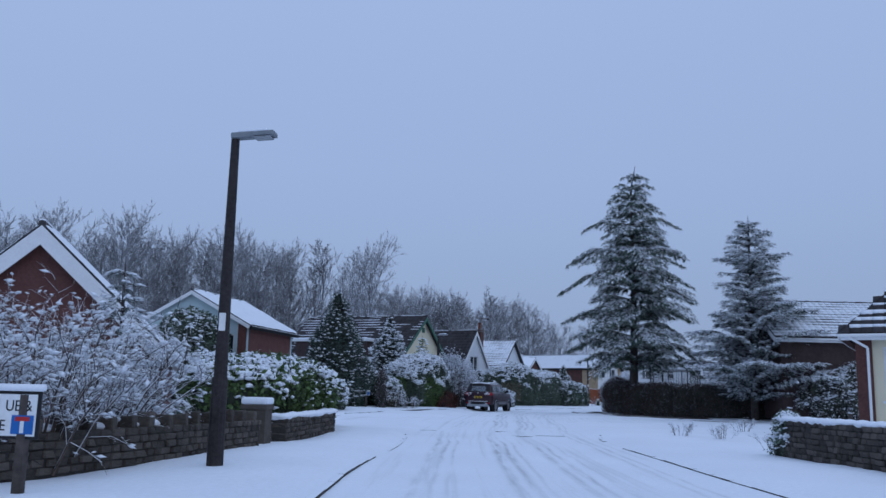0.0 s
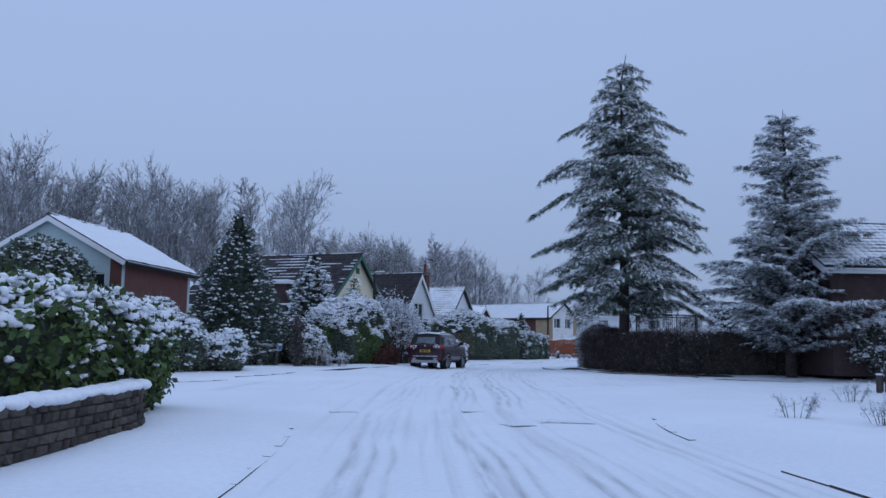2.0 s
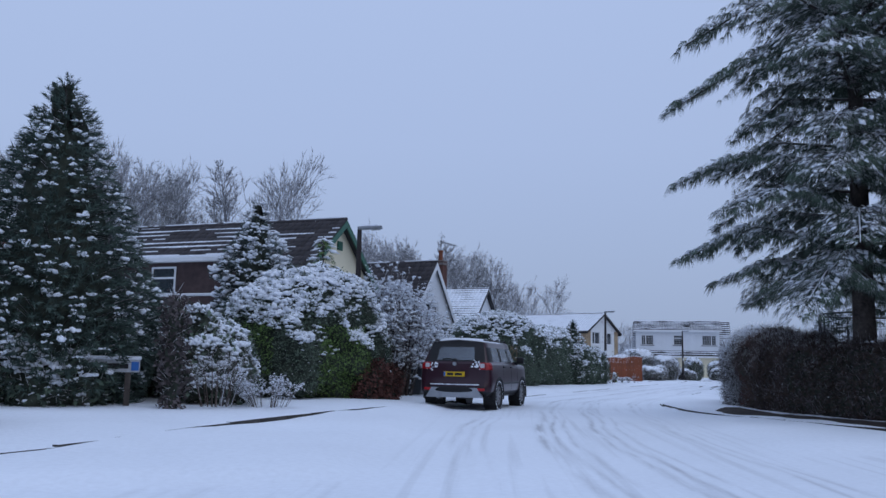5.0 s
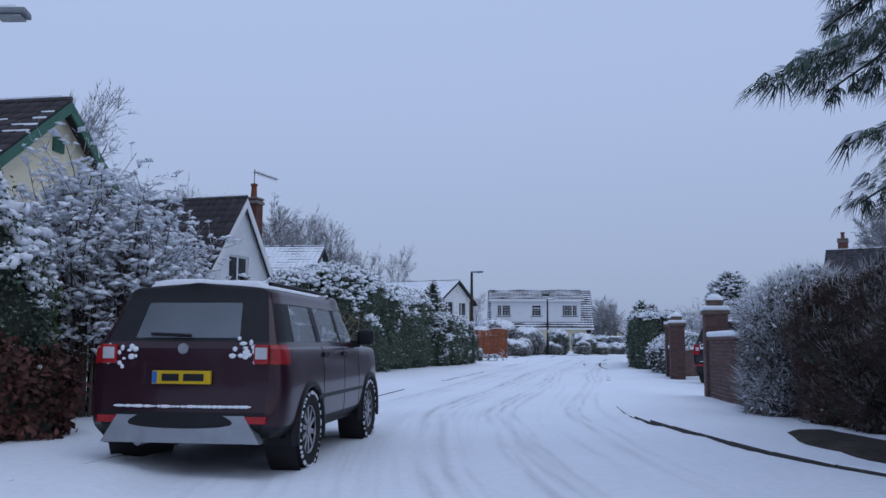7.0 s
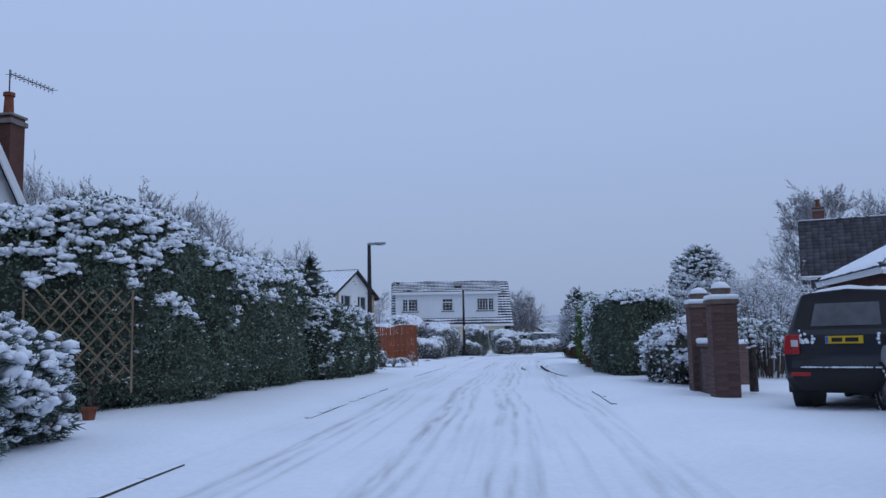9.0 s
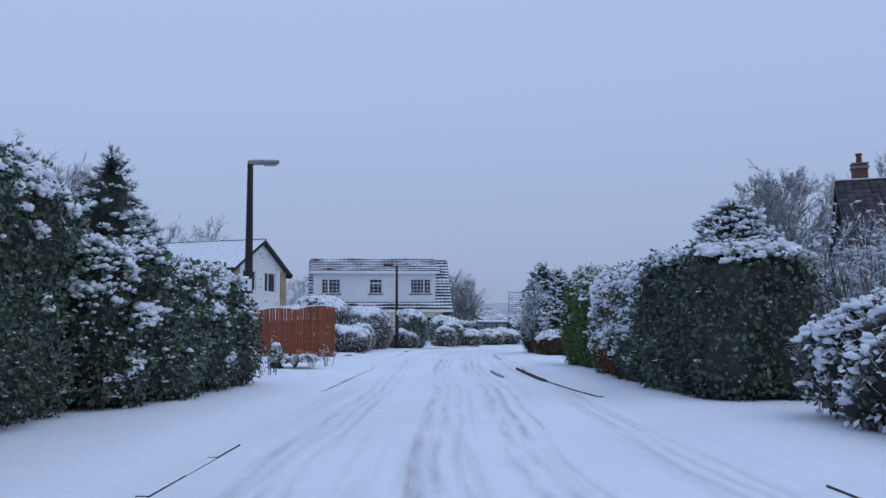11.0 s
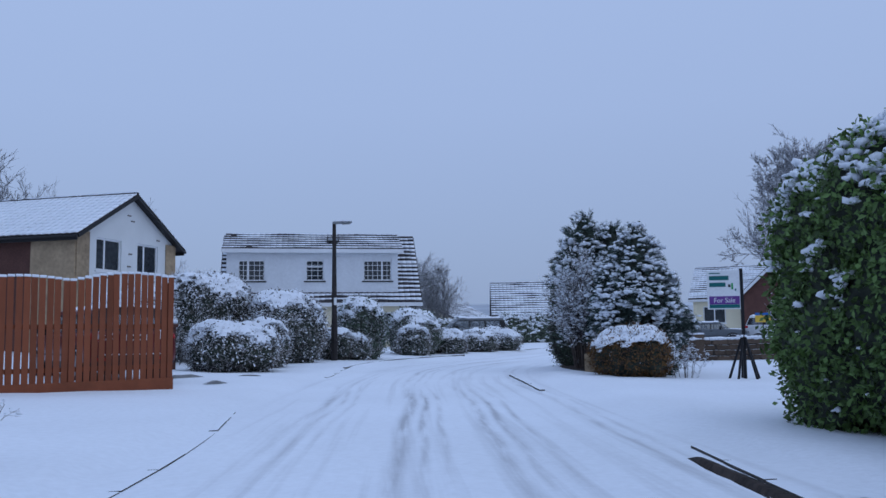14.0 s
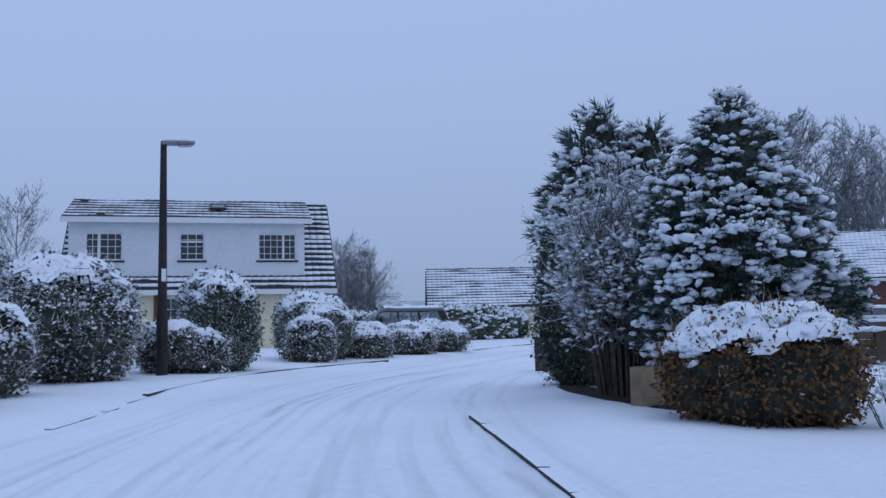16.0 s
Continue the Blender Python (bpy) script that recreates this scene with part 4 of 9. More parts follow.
def tiered_conifer(label, x, y, height, radius, name, needle, whorls=22, per=5, seed=1, bare=0.2, wide=1.9, power=0.8, rise=0.2, droop=0.32, hang=0.9, sprig=0.27, trunk=0.0145, ragged=0.3, tip=0.02, gap=0.15, snow=0.3):
    """A large open conifer: arched limbs, each a flat plate of side shoots whose ends hang, in tiers with air between."""
    r = np.random.default_rng(seed)
    top = thing(name, pose(x, y, ground_at(x, y) - 0.03), label, "tree", "conifers")
    bend = np.array([[0, 0, 0], [0.006, 0.003, 0.5], [0, 0, 0.9], [tip, tip * 0.4, 1.0]]) * height
    v, f = tube(bend, np.array([1.3, 0.75, 0.25, 0.05]) * trunk * height, 8)
    part("trunk", tri_mesh("trunk", v, f), bark, top, smooth=True)
    S, M, E, R, spots, ways, sizes = [], [], [], [], [], [], []
    for i in range(whorls):
        t = bare + (0.985 - bare) * (i + r.uniform(-0.15, 0.15)) / whorls
        reach = radius * min(1.0, wide * (1 - t) ** power) + 0.15
        for j in range(per):
            a = 2 * math.pi * (j + r.uniform(-0.35, 0.35)) / per + i * 1.9
            L = reach * r.uniform(1 - ragged * 1.5, 1 + ragged * 0.3)
            up = rise * r.uniform(0.6, 1.3) + 0.35 * max(0, t - 0.75)
            out, side = np.array([math.cos(a), math.sin(a), 0]), np.array([-math.sin(a), math.cos(a), 0])
            s = np.array([np.interp(t, (0, 0.5, 0.9, 1), bend[:, 0]), np.interp(t, (0, 0.5, 0.9, 1), bend[:, 1]), t * height])
            m, e = s + out * L * 0.55 + [0, 0, L * up * 0.55], s + out * L + [0, 0, L * (up - droop * r.uniform(0.8, 1.2))]
            S.append(s), M.append(m), E.append(e), R.append(0.012 + 0.011 * L)
            u = np.arange(0.12, 1.0, gap * 0.8 / L)
            for sign in (-1, 1):
                for q in u + r.uniform(-0.02, 0.02, len(u)):
                    q = min(max(q, 0.05), 0.99)
                    c = s + (m - s) * q / 0.55 if q < 0.55 else m + (e - m) * (q - 0.55) / 0.45
                    l = (0.16 + 0.34 * L * math.sin(math.pi * (0.12 + 0.78 * q)) ** 1.2 * (1.15 - 0.6 * q)) * r.uniform(0.55, 1.1)
                    d = unit(out * r.uniform(0.5, 0.9) + side * sign)
                    S.append(c), M.append(c + d * l * 0.5 + [0, 0, 0.04 * l]), E.append(c + d * l + [0, 0, -0.16 * l * (1 + hang)]), R.append(0.006)
                    k = max(2, int(l / (gap * 0.62)))
                    w = (np.arange(k) + r.uniform(0.2, 0.9, k))[:, None] / k
                    spots.append(c + d * l * w + np.array([0, 0, -0.16 * l * (1 + hang)]) * w ** 2 + r.normal(0, 0.02, (k, 3)))
                    ways.append(d + out * 0.4 + r.normal(0, 0.3, (k, 3)) + np.array([0, 0, -hang]) * (0.25 + w))
                    sizes.append(sprig * r.uniform(0.65, 1.2, k))
    S, M, E, R = np.array(S), np.array(M), np.array(E), np.array(R)
    v, f = tubes(S, M, E, R, R * 0.35, 3)
    part("limbwork", tri_mesh("limbwork", v, f), bark, top)
    P, W, Z = np.vstack(spots), np.vstack(ways), np.concatenate(sizes)
    turns = frames_of(W, np.array([0, 0, 1.0]) + r.normal(size=P.shape) * 0.25)
    v, f = stamp(SPRIG, turns, Z, P)
    part("foliage", tri_mesh("foliage", v, f), needle, top)
    k = r.random(len(P)) + 0.3 * wobble(P, 0.5, seed) < snow
    n = int(k.sum())
    w = 0.055 * r.uniform(0.6, 1.3, n)
    v, f = stamp(FLAKE, turns[k], np.column_stack([w, w * 2.0, w * 0.5]), P[k] + [0, 0, 0.035] + unit(W[k]) * 0.06)
    part("snow", tri_mesh("snow", v, f), snow_mat, top, smooth=True)
    return top


# left garden by the junction
hedge("broad laurel hedge with thick snow on its leaves behind the wall", [(-4.95, 20.5), (-4.7, 22.6), (-4.2, 26.1)], 2.6, 1.74, leaf_laurel, power=3.2, density=330, leaf_size=0.12, snow_density=330, snow_size=0.115, steep=0.05, side=0.05, ragged=0.5, crown=0.8, cap=1.1, share=0.8, seed=2)
bare_shrub("sprawling bare shrub bowed down with snow", -6.2, 13.2, 2.7, 3.0, 1.95, 11, 70, clumps=0.22, load=1.25)
bare_shrub("sprawling bare shrub bowed down with snow", -7.4, 10.4, 2.4, 2.2, 1.75, 12, 50, clumps=0.22, load=1.25)
bare_shrub("bare shrub with snow on its stems by the wall", -5.2, 10.6, 1.3, 1.6, 1.6, 13, 36, clumps=0.2, load=1.25)
conifer("young fir laden with snow behind the garden wall", -6.4, 17.2, 3.6, 1.4, whorls=14, per=6, droop=0.1, rise=0.25, needle=needle_spruce, sprig=0.28, snow=0.7, seed=5, lump=0.09, bare=0.05)
hedge("round evergreen bush dusted with snow before the blue house", [(-14.6, 48.9), (-13.4, 48.9)], 4.4, 4.75, leaf_dark, power=2.2, rough=0.35, n=18, density=110, leaf_size=0.2, snow_density=70, snow_size=0.09, steep=0.5, ragged=0.9, side=0.14, cap=2, name="bush", category="bush")
# far side of the side road
tufted_conifer("dense dark cone-shaped conifer with snow on its tiers", -5.8, 48.3, 6.4, 1.95, (0.8, 1.0, 0.9, 0.72, 0.52, 0.3, 0.04), needle_dark, gap=0.21, size=0.4, snow=0.55, seed=8, lobes=0.12, rise=0.05, pat=0.2)
tufted_conifer("slender snowy conifer behind the hedge", -3.5, 58.4, 5.9, 1.55, (0.8, 1.0, 0.95, 0.75, 0.6, 0.3, 0.05), needle_spruce, gap=0.26, size=0.5, snow=0.85, seed=9, lobes=0.28, rise=0.2, pat=0.3)
hedge("slim brown columnar cypress, bare at its foot", [(-3.2, 47.2), (-3.1, 47.2)], 0.34, 2.05, leaf_beech, power=2.6, rough=0.06, n=10, density=900, leaf_size=0.09, snow_density=60, snow_size=0.03, steep=0.6, side=0.1, cap=3, name="cypress", category="tree", twigs=80)
for k, (x, y, rx, h) in enumerate(((-5.6, 47.4, 1.2, 0.9), (-7.6, 47.4, 1.2, 1.0), (-2.75, 49.2, 0.8, 1.2), (-3.7, 50.6, 1.3, 1.75), (-9.2, 48.8, 1.6, 1.5), (-10.6, 46.4, 1.5, 1.3))):
    hedge("low evergreen shrub heaped with snow", [(x - rx * 0.6, y), (x + rx * 0.6, y)], rx * 1.5, h, leaf_dark, power=2.3, rough=0.25, n=12, density=150, leaf_size=0.12, snow_density=200, snow_size=0.08, steep=0.3, ragged=0.9, side=0.1, cap=0.8, name="bush", category="bush", seed=3 + k, twigs=40)
hedge("dark clipped hedge with a frosted twiggy top", [(-8.7, 39.0), (-7.9, 39.4)], 1.5, 2.3, leaf_dark, power=3.2, rough=0.12, n=16, density=420, leaf_size=0.08, snow_density=420, snow_size=0.05, steep=0.35, ragged=0.5, side=0.02, crown=1.6, twigs=90, seed=24)
for k, (x, y, w, h) in enumerate(((-6.6, 41.6, 1.6, 1.7), (-5.3, 42.6, 1.4, 1.3), (-7.6, 42.8, 1.8, 2.3), (-10.4, 41.4, 2.4, 2.4), (-12.8, 42.6, 2.6, 2.6))):
    hedge("evergreen shrub weighed down with snow by the side road", [(x - w * 0.3, y), (x + w * 0.3, y)], w, h, leaf_dark, power=2.3, rough=0.25, n=14, density=300, leaf_size=0.1, snow_density=240, snow_size=0.085, steep=0.15, ragged=0.8, side=0.1, name="bush", category="bush", seed=90 + k, twigs=25)
bare_shrub("small bare shrub white with snow", -2.5, 47.9, 0.6, 0.5, 1.0, 21, 14, clumps=0.12)
bare_shrub("low frosted bush at the hedge's foot", -1.6, 48.4, 0.7, 0.5, 0.55, 22, 30, clumps=0.2)
hedge("tall clipped hedge, green below, with a thick snow cap", [(-1.9, 52.4), (-1.3, 53.5), (-0.4, 55.2)], 2.7, 2.95, leaf_dark, power=3.4, rough=0.3, size=1.3, n=34, density=1250, leaf_size=0.05, snow_density=320, snow_size=0.1, steep=-0.2, ragged=0.45, side=0.012, crown=1.7, cap=0.4, share=0.82, dip=[0.85, 1.05, 0.95, 0.74], seed=4,
      second=(leaf_privet, lambda P: (P[:, 2] < 2.2) & (np.sin(P[:, 0] * 2.1 + P[:, 1]) > -0.3), "green privet leaves"))
hedge("low patch of russet-leaved hedge", [(0.2, 53.3), (0.7, 54.6)], 0.6, 0.78, leaf_red, density=1300, leaf_size=0.085, rough=0.2, n=16, snow_density=12, snow_size=0.05, steep=2, side=0.05, cap=5, seed=5)
conifer("green-tipped conifer standing out of the hedge", -1.2, 55.4, 4.5, 0.9, whorls=18, per=6, droop=0.2, rise=0.2, needle=leaf_privet, sprig=0.3, snow=0.4, seed=14, bare=0.3)
bare_shrub("frosted tree-like shrub beside the house", 0.85, 56.9, 1.15, 1.1, 2.9, 46, 110, clumps=0.4, load=1.4)
bare_shrub("frosted tree-like shrub beside the house", 1.5, 58.3, 0.9, 0.9, 2.4, 47, 70, clumps=0.4, load=1.4)
tufted_conifer("small dark pointed conifer with snow", 3.0, 66.8, 2.75, 0.75, (0.9, 1.0, 0.85, 0.6, 0.35, 0.06), needle_dark, gap=0.18, size=0.34, snow=0.66, seed=57, lobes=0.25, rise=0.3, pat=0.3)
tufted_conifer("rounded evergreen bush with a heavy snow cap", 4.2, 65.4, 1.5, 1.1, (0.9, 1.0, 1.0, 0.9, 0.72, 0.35), needle_dark, gap=0.15, size=0.32, snow=0.8, seed=59, lobes=0.25, rise=0.35, pat=0.36)
tufted_conifer("rounded evergreen bush with a heavy snow cap", 4.7, 66.9, 1.35, 0.95, (0.9, 1.0, 1.0, 0.9, 0.72, 0.35), needle_dark, gap=0.15, size=0.32, snow=0.8, seed=60, lobes=0.25, rise=0.35, pat=0.36)
# the long hedge with a trellis
hedge("long tall dark conifer hedge with snow along its top", [(4.5, 71.0), (5.9, 71.6), (8.2, 76.0), (9.9, 79.8)], 2.5, 3.05, leaf_dark, power=5, rough=0.22, size=1.1, n=44, density=950, leaf_size=0.06, snow_density=240, snow_size=0.1, steep=0.3, ragged=0.5, side=0.02, crown=1.6, cap=0.22, share=0.75, dip=[1.02, 1.08, 0.93, 0.9, 0.91, 0.93], seed=9)
hedge("rounded end of the hedge, dusted with snow on its face", [(11.0, 80.6), (12.4, 83.0), (13.75, 85.5)], 2.0, 2.1, leaf_dark, power=4, dip=[1.1, 1.0, 0.95, 0.92], rough=0.2, n=22, density=600, leaf_size=0.08, snow_density=420, snow_size=0.075, steep=0.5, ragged=0.9, side=0.22, crown=0.5, seed=10)
tufted_conifer("dark pointed conifer standing in the hedge", 11.6, 81.9, 3.75, 0.95, (0.9, 1.0, 0.9, 0.7, 0.4, 0.08), needle_dark, gap=0.2, size=0.36, snow=0.72, seed=58, lobes=0.2, rise=0.2, pat=0.3)
# cedar corner
tiered_conifer("tall deodar cedar with drooping snowy tiers", 11.05, 49.6, 14.6, 3.9, "cedar_tree", needle_cedar, whorls=21, per=5, seed=31, bare=0.185, gap=0.165, ragged=0.32, snow=0.2)
tiered_conifer("broad dense spruce frosted with snow", 15.6, 43.2, 10.3, 3.9, "spruce_tree", needle_spruce, whorls=26, per=6, seed=32, bare=0.1, wide=1.12, power=0.8, rise=0.42, droop=0.16, hang=0.05, sprig=0.3, trunk=0.016, ragged=0.42, tip=0.0, gap=0.19, snow=0.5)
hedge("bare dark beech hedge with a little snow", [(10.3, 51.4), (11.4, 48.6), (13.6, 46.2), (18.5, 43.4)], 1.2, 1.6, leaf_beech, power=5, rough=0.12, n=30, density=420, leaf_size=0.065, snow_density=8, snow_size=0.05, steep=0.7, cap=3, twigs=330, twig_mat=twig_brown, seed=11)
hedge("bare dark beech hedge along the road", [(10.7, 51.4), (11.0, 53.2), (11.15, 55.0)], 1.35, 1.85, leaf_beech, power=3.6, rough=0.25, n=26, density=420, leaf_size=0.06, snow_density=10, snow_size=0.05, steep=0.7, cap=3, twigs=900, twig_mat=twig_brown, seed=12,
      second=(leaf_red, lambda P: (np.abs(P[:, 1] - 54.9) < 0.7) & (np.sin(P[:, 2] * 3) > -0.6), "russet leaves left on the twigs"))
hedge("frosted white end of a bare hedge by the gate", [(11.1, 55.75), (11.3, 56.35)], 1.35, 2.1, leaf_grey, power=3.2, rough=0.16, n=16, density=200, leaf_size=0.07, snow_density=300, snow_size=0.035, steep=0.6, ragged=1.0, side=0.4, cap=3, twigs=1100, twig_mat=twig, seed=13)
hedge("wide frosted shrub before the brown house", [(17.6, 41.6), (23, 40.4)], 2.4, 2.3, leaf_grey, power=2.4, rough=0.4, n=16, density=130, leaf_size=0.12, snow_density=60, snow_size=0.08, steep=0.4, ragged=1.0, side=0.2, name="bush", category="bush", twigs=90, seed=14)
for k, (x, y) in enumerate(((6.9, 25.2), (7.8, 24.2), (10.2, 29.4), (11.4, 29.0), (7.4, 19.3), (7.9, 18.6))):
    bare_shrub("low snowy garden plant on the verge", x, y, 0.5, 0.35, 0.36, 60 + k, 12, clumps=0.15)
# right of the road, past the drive
hedge("tall clipped box-shaped hedge, snow on top", [(20.9, 78.4), (21.6, 80.6)], 1.9, 2.4, leaf_dark, power=6, rough=0.08, n=18, density=350, leaf_size=0.09, snow_density=180, snow_size=0.1, steep=0.75, ragged=0.35, side=0.004, crown=0.6, cap=0.1, seed=15)
hedge("snowy loose shrub beside the gate pier", [(18.8, 73.6), (20.2, 75.6)], 1.7, 1.5, leaf_grey, power=2.2, rough=0.3, n=16, density=200, leaf_size=0.1, snow_density=170, snow_size=0.09, steep=0.2, ragged=1.0, side=0.2, name="bush", category="bush", twigs=60, seed=16)
for k, (x, y, rx, h) in enumerate(((23.6, 76.2, 1.5, 2.3), (25.2, 78.0, 1.8, 2.7), (27.0, 79.6, 1.8, 2.6), (28.6, 81.2, 1.6, 2.4), (22.9, 77.6, 1.3, 2.6))):
    bare_shrub("wild frosted shrub in the garden", x, y, rx, rx * 0.9, h, 160 + k, 46, clumps=0.22)
hedge("dark clipped hedge behind the garden shrubs", [(24.5, 79.4), (29.0, 83.6)], 1.4, 2.1, leaf_dark, power=4, rough=0.2, n=16, density=170, leaf_size=0.11, snow_density=120, snow_size=0.09, steep=0.4, ragged=0.7, side=0.04, crown=0.6, seed=17)
tufted_conifer("dark round-headed pine with snow", 31.9, 90.0, 5.6, 1.2, (0.5, 0.9, 1.0, 0.95, 0.75, 0.3), needle_dark, gap=0.27, size=0.48, snow=0.85, seed=18, lobes=0.3, low=0.3, rise=0.25)
hedge("big overgrown hedge, green and brown, hung with snow", [(21.9, 80.4), (23.4, 83.4), (25.0, 86.4), (25.6, 87.6)], 2.4, 2.36, leaf_dark, power=4, rough=0.2, size=0.9, n=34, density=850, leaf_size=0.064, snow_density=400, snow_size=0.11, steep=-0.5, ragged=0.7, side=0.03, crown=1.2, cap=0.5, share=0.9, dip=[0.96, 0.97, 1.0, 1.03, 1.1, 1.12], seed=18,
      second=(leaf_brown, lambda P: (np.abs(P[:, 1] - 85.0 + 0.3 * np.sin(P[:, 2] * 4)) < 0.95) & (P[:, 2] < 2.6), "withered brown foliage"))
hedge("green end of the hedge, bare of snow on its face", [(26.0, 88.6), (26.8, 90.2), (27.55, 91.9)], 2.25, 2.75, leaf_privet, power=4, rough=0.2, reach=0.15, n=18, density=1000, leaf_size=0.068, snow_density=160, snow_size=0.085, steep=0.5, ragged=0.8, side=0.05, crown=0.6, seed=19)
hedge("small snowy spray of shrub at the hedge's foot", [(21.2, 79.6), (21.5, 80.2)], 0.8, 1.2, leaf_grey, power=2.1, rough=0.2, n=10, density=250, leaf_size=0.08, snow_density=260, snow_size=0.07, steep=0.1, side=0.3, name="bush", category="bush", seed=20)
# garden group on the bend
tufted_conifer("blue-green fir with snowy tiers", 33.75, 105.1, 4.5, 0.95, (0.85, 1.0, 0.85, 0.62, 0.4, 0.1), needle_dark, gap=0.27, size=0.52, snow=0.6, seed=41, lobes=0.25, low=0.42, rise=0.45, pat=0.26)
tufted_conifer("blue-green fir with snowy tiers", 34.3, 104.6, 4.2, 0.85, (0.85, 1.0, 0.85, 0.62, 0.4, 0.1), needle_dark, gap=0.27, size=0.5, snow=0.6, seed=42, lobes=0.25, low=0.45, rise=0.45, pat=0.26)
tufted_conifer("broad dark conifer heaped with snow", 32.75, 101.8, 3.75, 1.02, (0.7, 0.95, 1.0, 0.92, 0.78, 0.52, 0.12), needle_dark, gap=0.13, size=0.3, snow=0.66, seed=21, lobes=0.3, rise=0.1, pat=0.36)
hedge("dense dark trunk-like lower half of a conifer", [(33.15, 105.5), (33.65, 104.9)], 1.0, 2.3, leaf_dark, power=3, rough=0.15, n=14, density=900, leaf_size=0.06, snow_density=10, snow_size=0.06, name="bush", category="bush", twigs=160, twig_mat=twig_dark, seed=22)
bare_shrub("upright bare shrub frosted pink-brown", 32.35, 103.3, 0.62, 0.6, 2.6, 43, 90, clumps=0.2)
hedge("low clipped brown hedge under a slab of snow", [(31.1, 100.85), (31.75, 100.1)], 1.3, 0.98, leaf_brown, power=2.6, rough=0.1, n=34, density=1500, leaf_size=0.05, snow_density=420, snow_size=0.08, steep=0.4, ragged=0.3, side=0.02, cap=-0.05, share=0.4, slab=True, narrow=0.5, seed=23, twigs=120, twig_mat=twig_dark)
bare_shrub("dry frosted grasses beside the low hedge", 32.1, 99.5, 0.5, 0.4, 0.6, 44, 14, clumps=0.15)
# bushes before the white house
for k, (x, y, w, h, leaf, lab) in enumerate((
        (24.1, 107.2, 2.2, 1.15, leaf_grey, "low frosted rounded bush by the drive"),
        (24.7, 113.4, 3.0, 2.75, leaf_grey, "big frosted rounded bush by the drive"),
        (22.2, 110.8, 2.2, 2.1, leaf_grey, "loose snow-laden bush by the drive"),
        (27.0, 112.0, 2.25, 2.15, leaf_grey, "clipped rounded bush with a white snow cap"),
        (25.5, 109.0, 1.3, 1.25, leaf_grey, "snowy bush between taller ones"),
        (30.5, 114.2, 1.6, 2.2, leaf_dark, "clipped dark dome of a bush with a snow cap"),
        (29.3, 113.4, 1.3, 1.0, leaf_grey, "loose snowy shrub behind the lamp post"),
        (30.0, 113.2, 0.9, 0.8, leaf_grey, "loose snowy shrub behind the lamp post"),
        (33.8, 116.6, 1.25, 1.15, leaf_grey, "small rounded bush with a snow cap"),
        (34.5, 118.0, 2.0, 1.75, leaf_dark, "rounded bush with a snow cap"),
        (36.3, 118.4, 1.5, 0.9, leaf_grey, "low snowy shrub on the bank"),
        (38.6, 119.9, 1.9, 0.9, leaf_grey, "low mound of snowy heather"),
        (40.8, 121.6, 2.2, 1.0, leaf_grey, "low mound of snowy heather"))):
    hedge(lab, [(x - w * 0.25, y), (x + w * 0.25, y - 0.1)], w * 0.95, h, leaf, power=2.6 if h > 1.5 else 2.3, rough=0.12, n=16, density=260, leaf_size=0.085, snow_density=620, snow_size=0.042, steep=0.38, ragged=0.4, side=0.1, crown=0.8, cap=0.22, share=0.6, name="bush", category="bush", narrow=0.25, seed=30 + k, twigs=170)
hedge("long low hedge behind the road, dusted with snow", [(44, 138), (52, 140.5), (60, 143)], 1.4, 1.5, leaf_dark, power=5, rough=0.15, n=22, density=110, leaf_size=0.14, snow_density=60, snow_size=0.15, steep=0.4, ragged=0.8, side=0.1, seed=50)
hedge("dark bushy hedge by the bend, dusted with snow", [(48, 133.5), (56, 137)], 1.8, 1.7, leaf_dark, power=3.5, rough=0.25, n=20, density=130, leaf_size=0.13, snow_density=70, snow_size=0.13, steep=0.35, ragged=0.9, side=0.1, seed=51)

# ---- houses ----
def clip_poly(poly, x0, x1, z0, z1):
    """A convex plan polygon cut to a rectangle."""
    for axis, at, keep in ((0, x0, 1), (0, x1, -1), (1, z0, 1), (1, z1, -1)):
        out = []
        for a, b in zip(poly, poly[1:] + poly[:1]):
            da, db = (a[axis] - at) * keep, (b[axis] - at) * keep
            if da >= -1e-9:
                out.append(a)
            if (da > 1e-9 and db < -1e-9) or (da < -1e-9 and db > 1e-9):
                k = da / (da - db)
                out.append((a[0] + (b[0] - a[0]) * k, a[1] + (b[1] - a[1]) * k))
        poly = out
        if len(poly) < 3:
            return []
    return poly


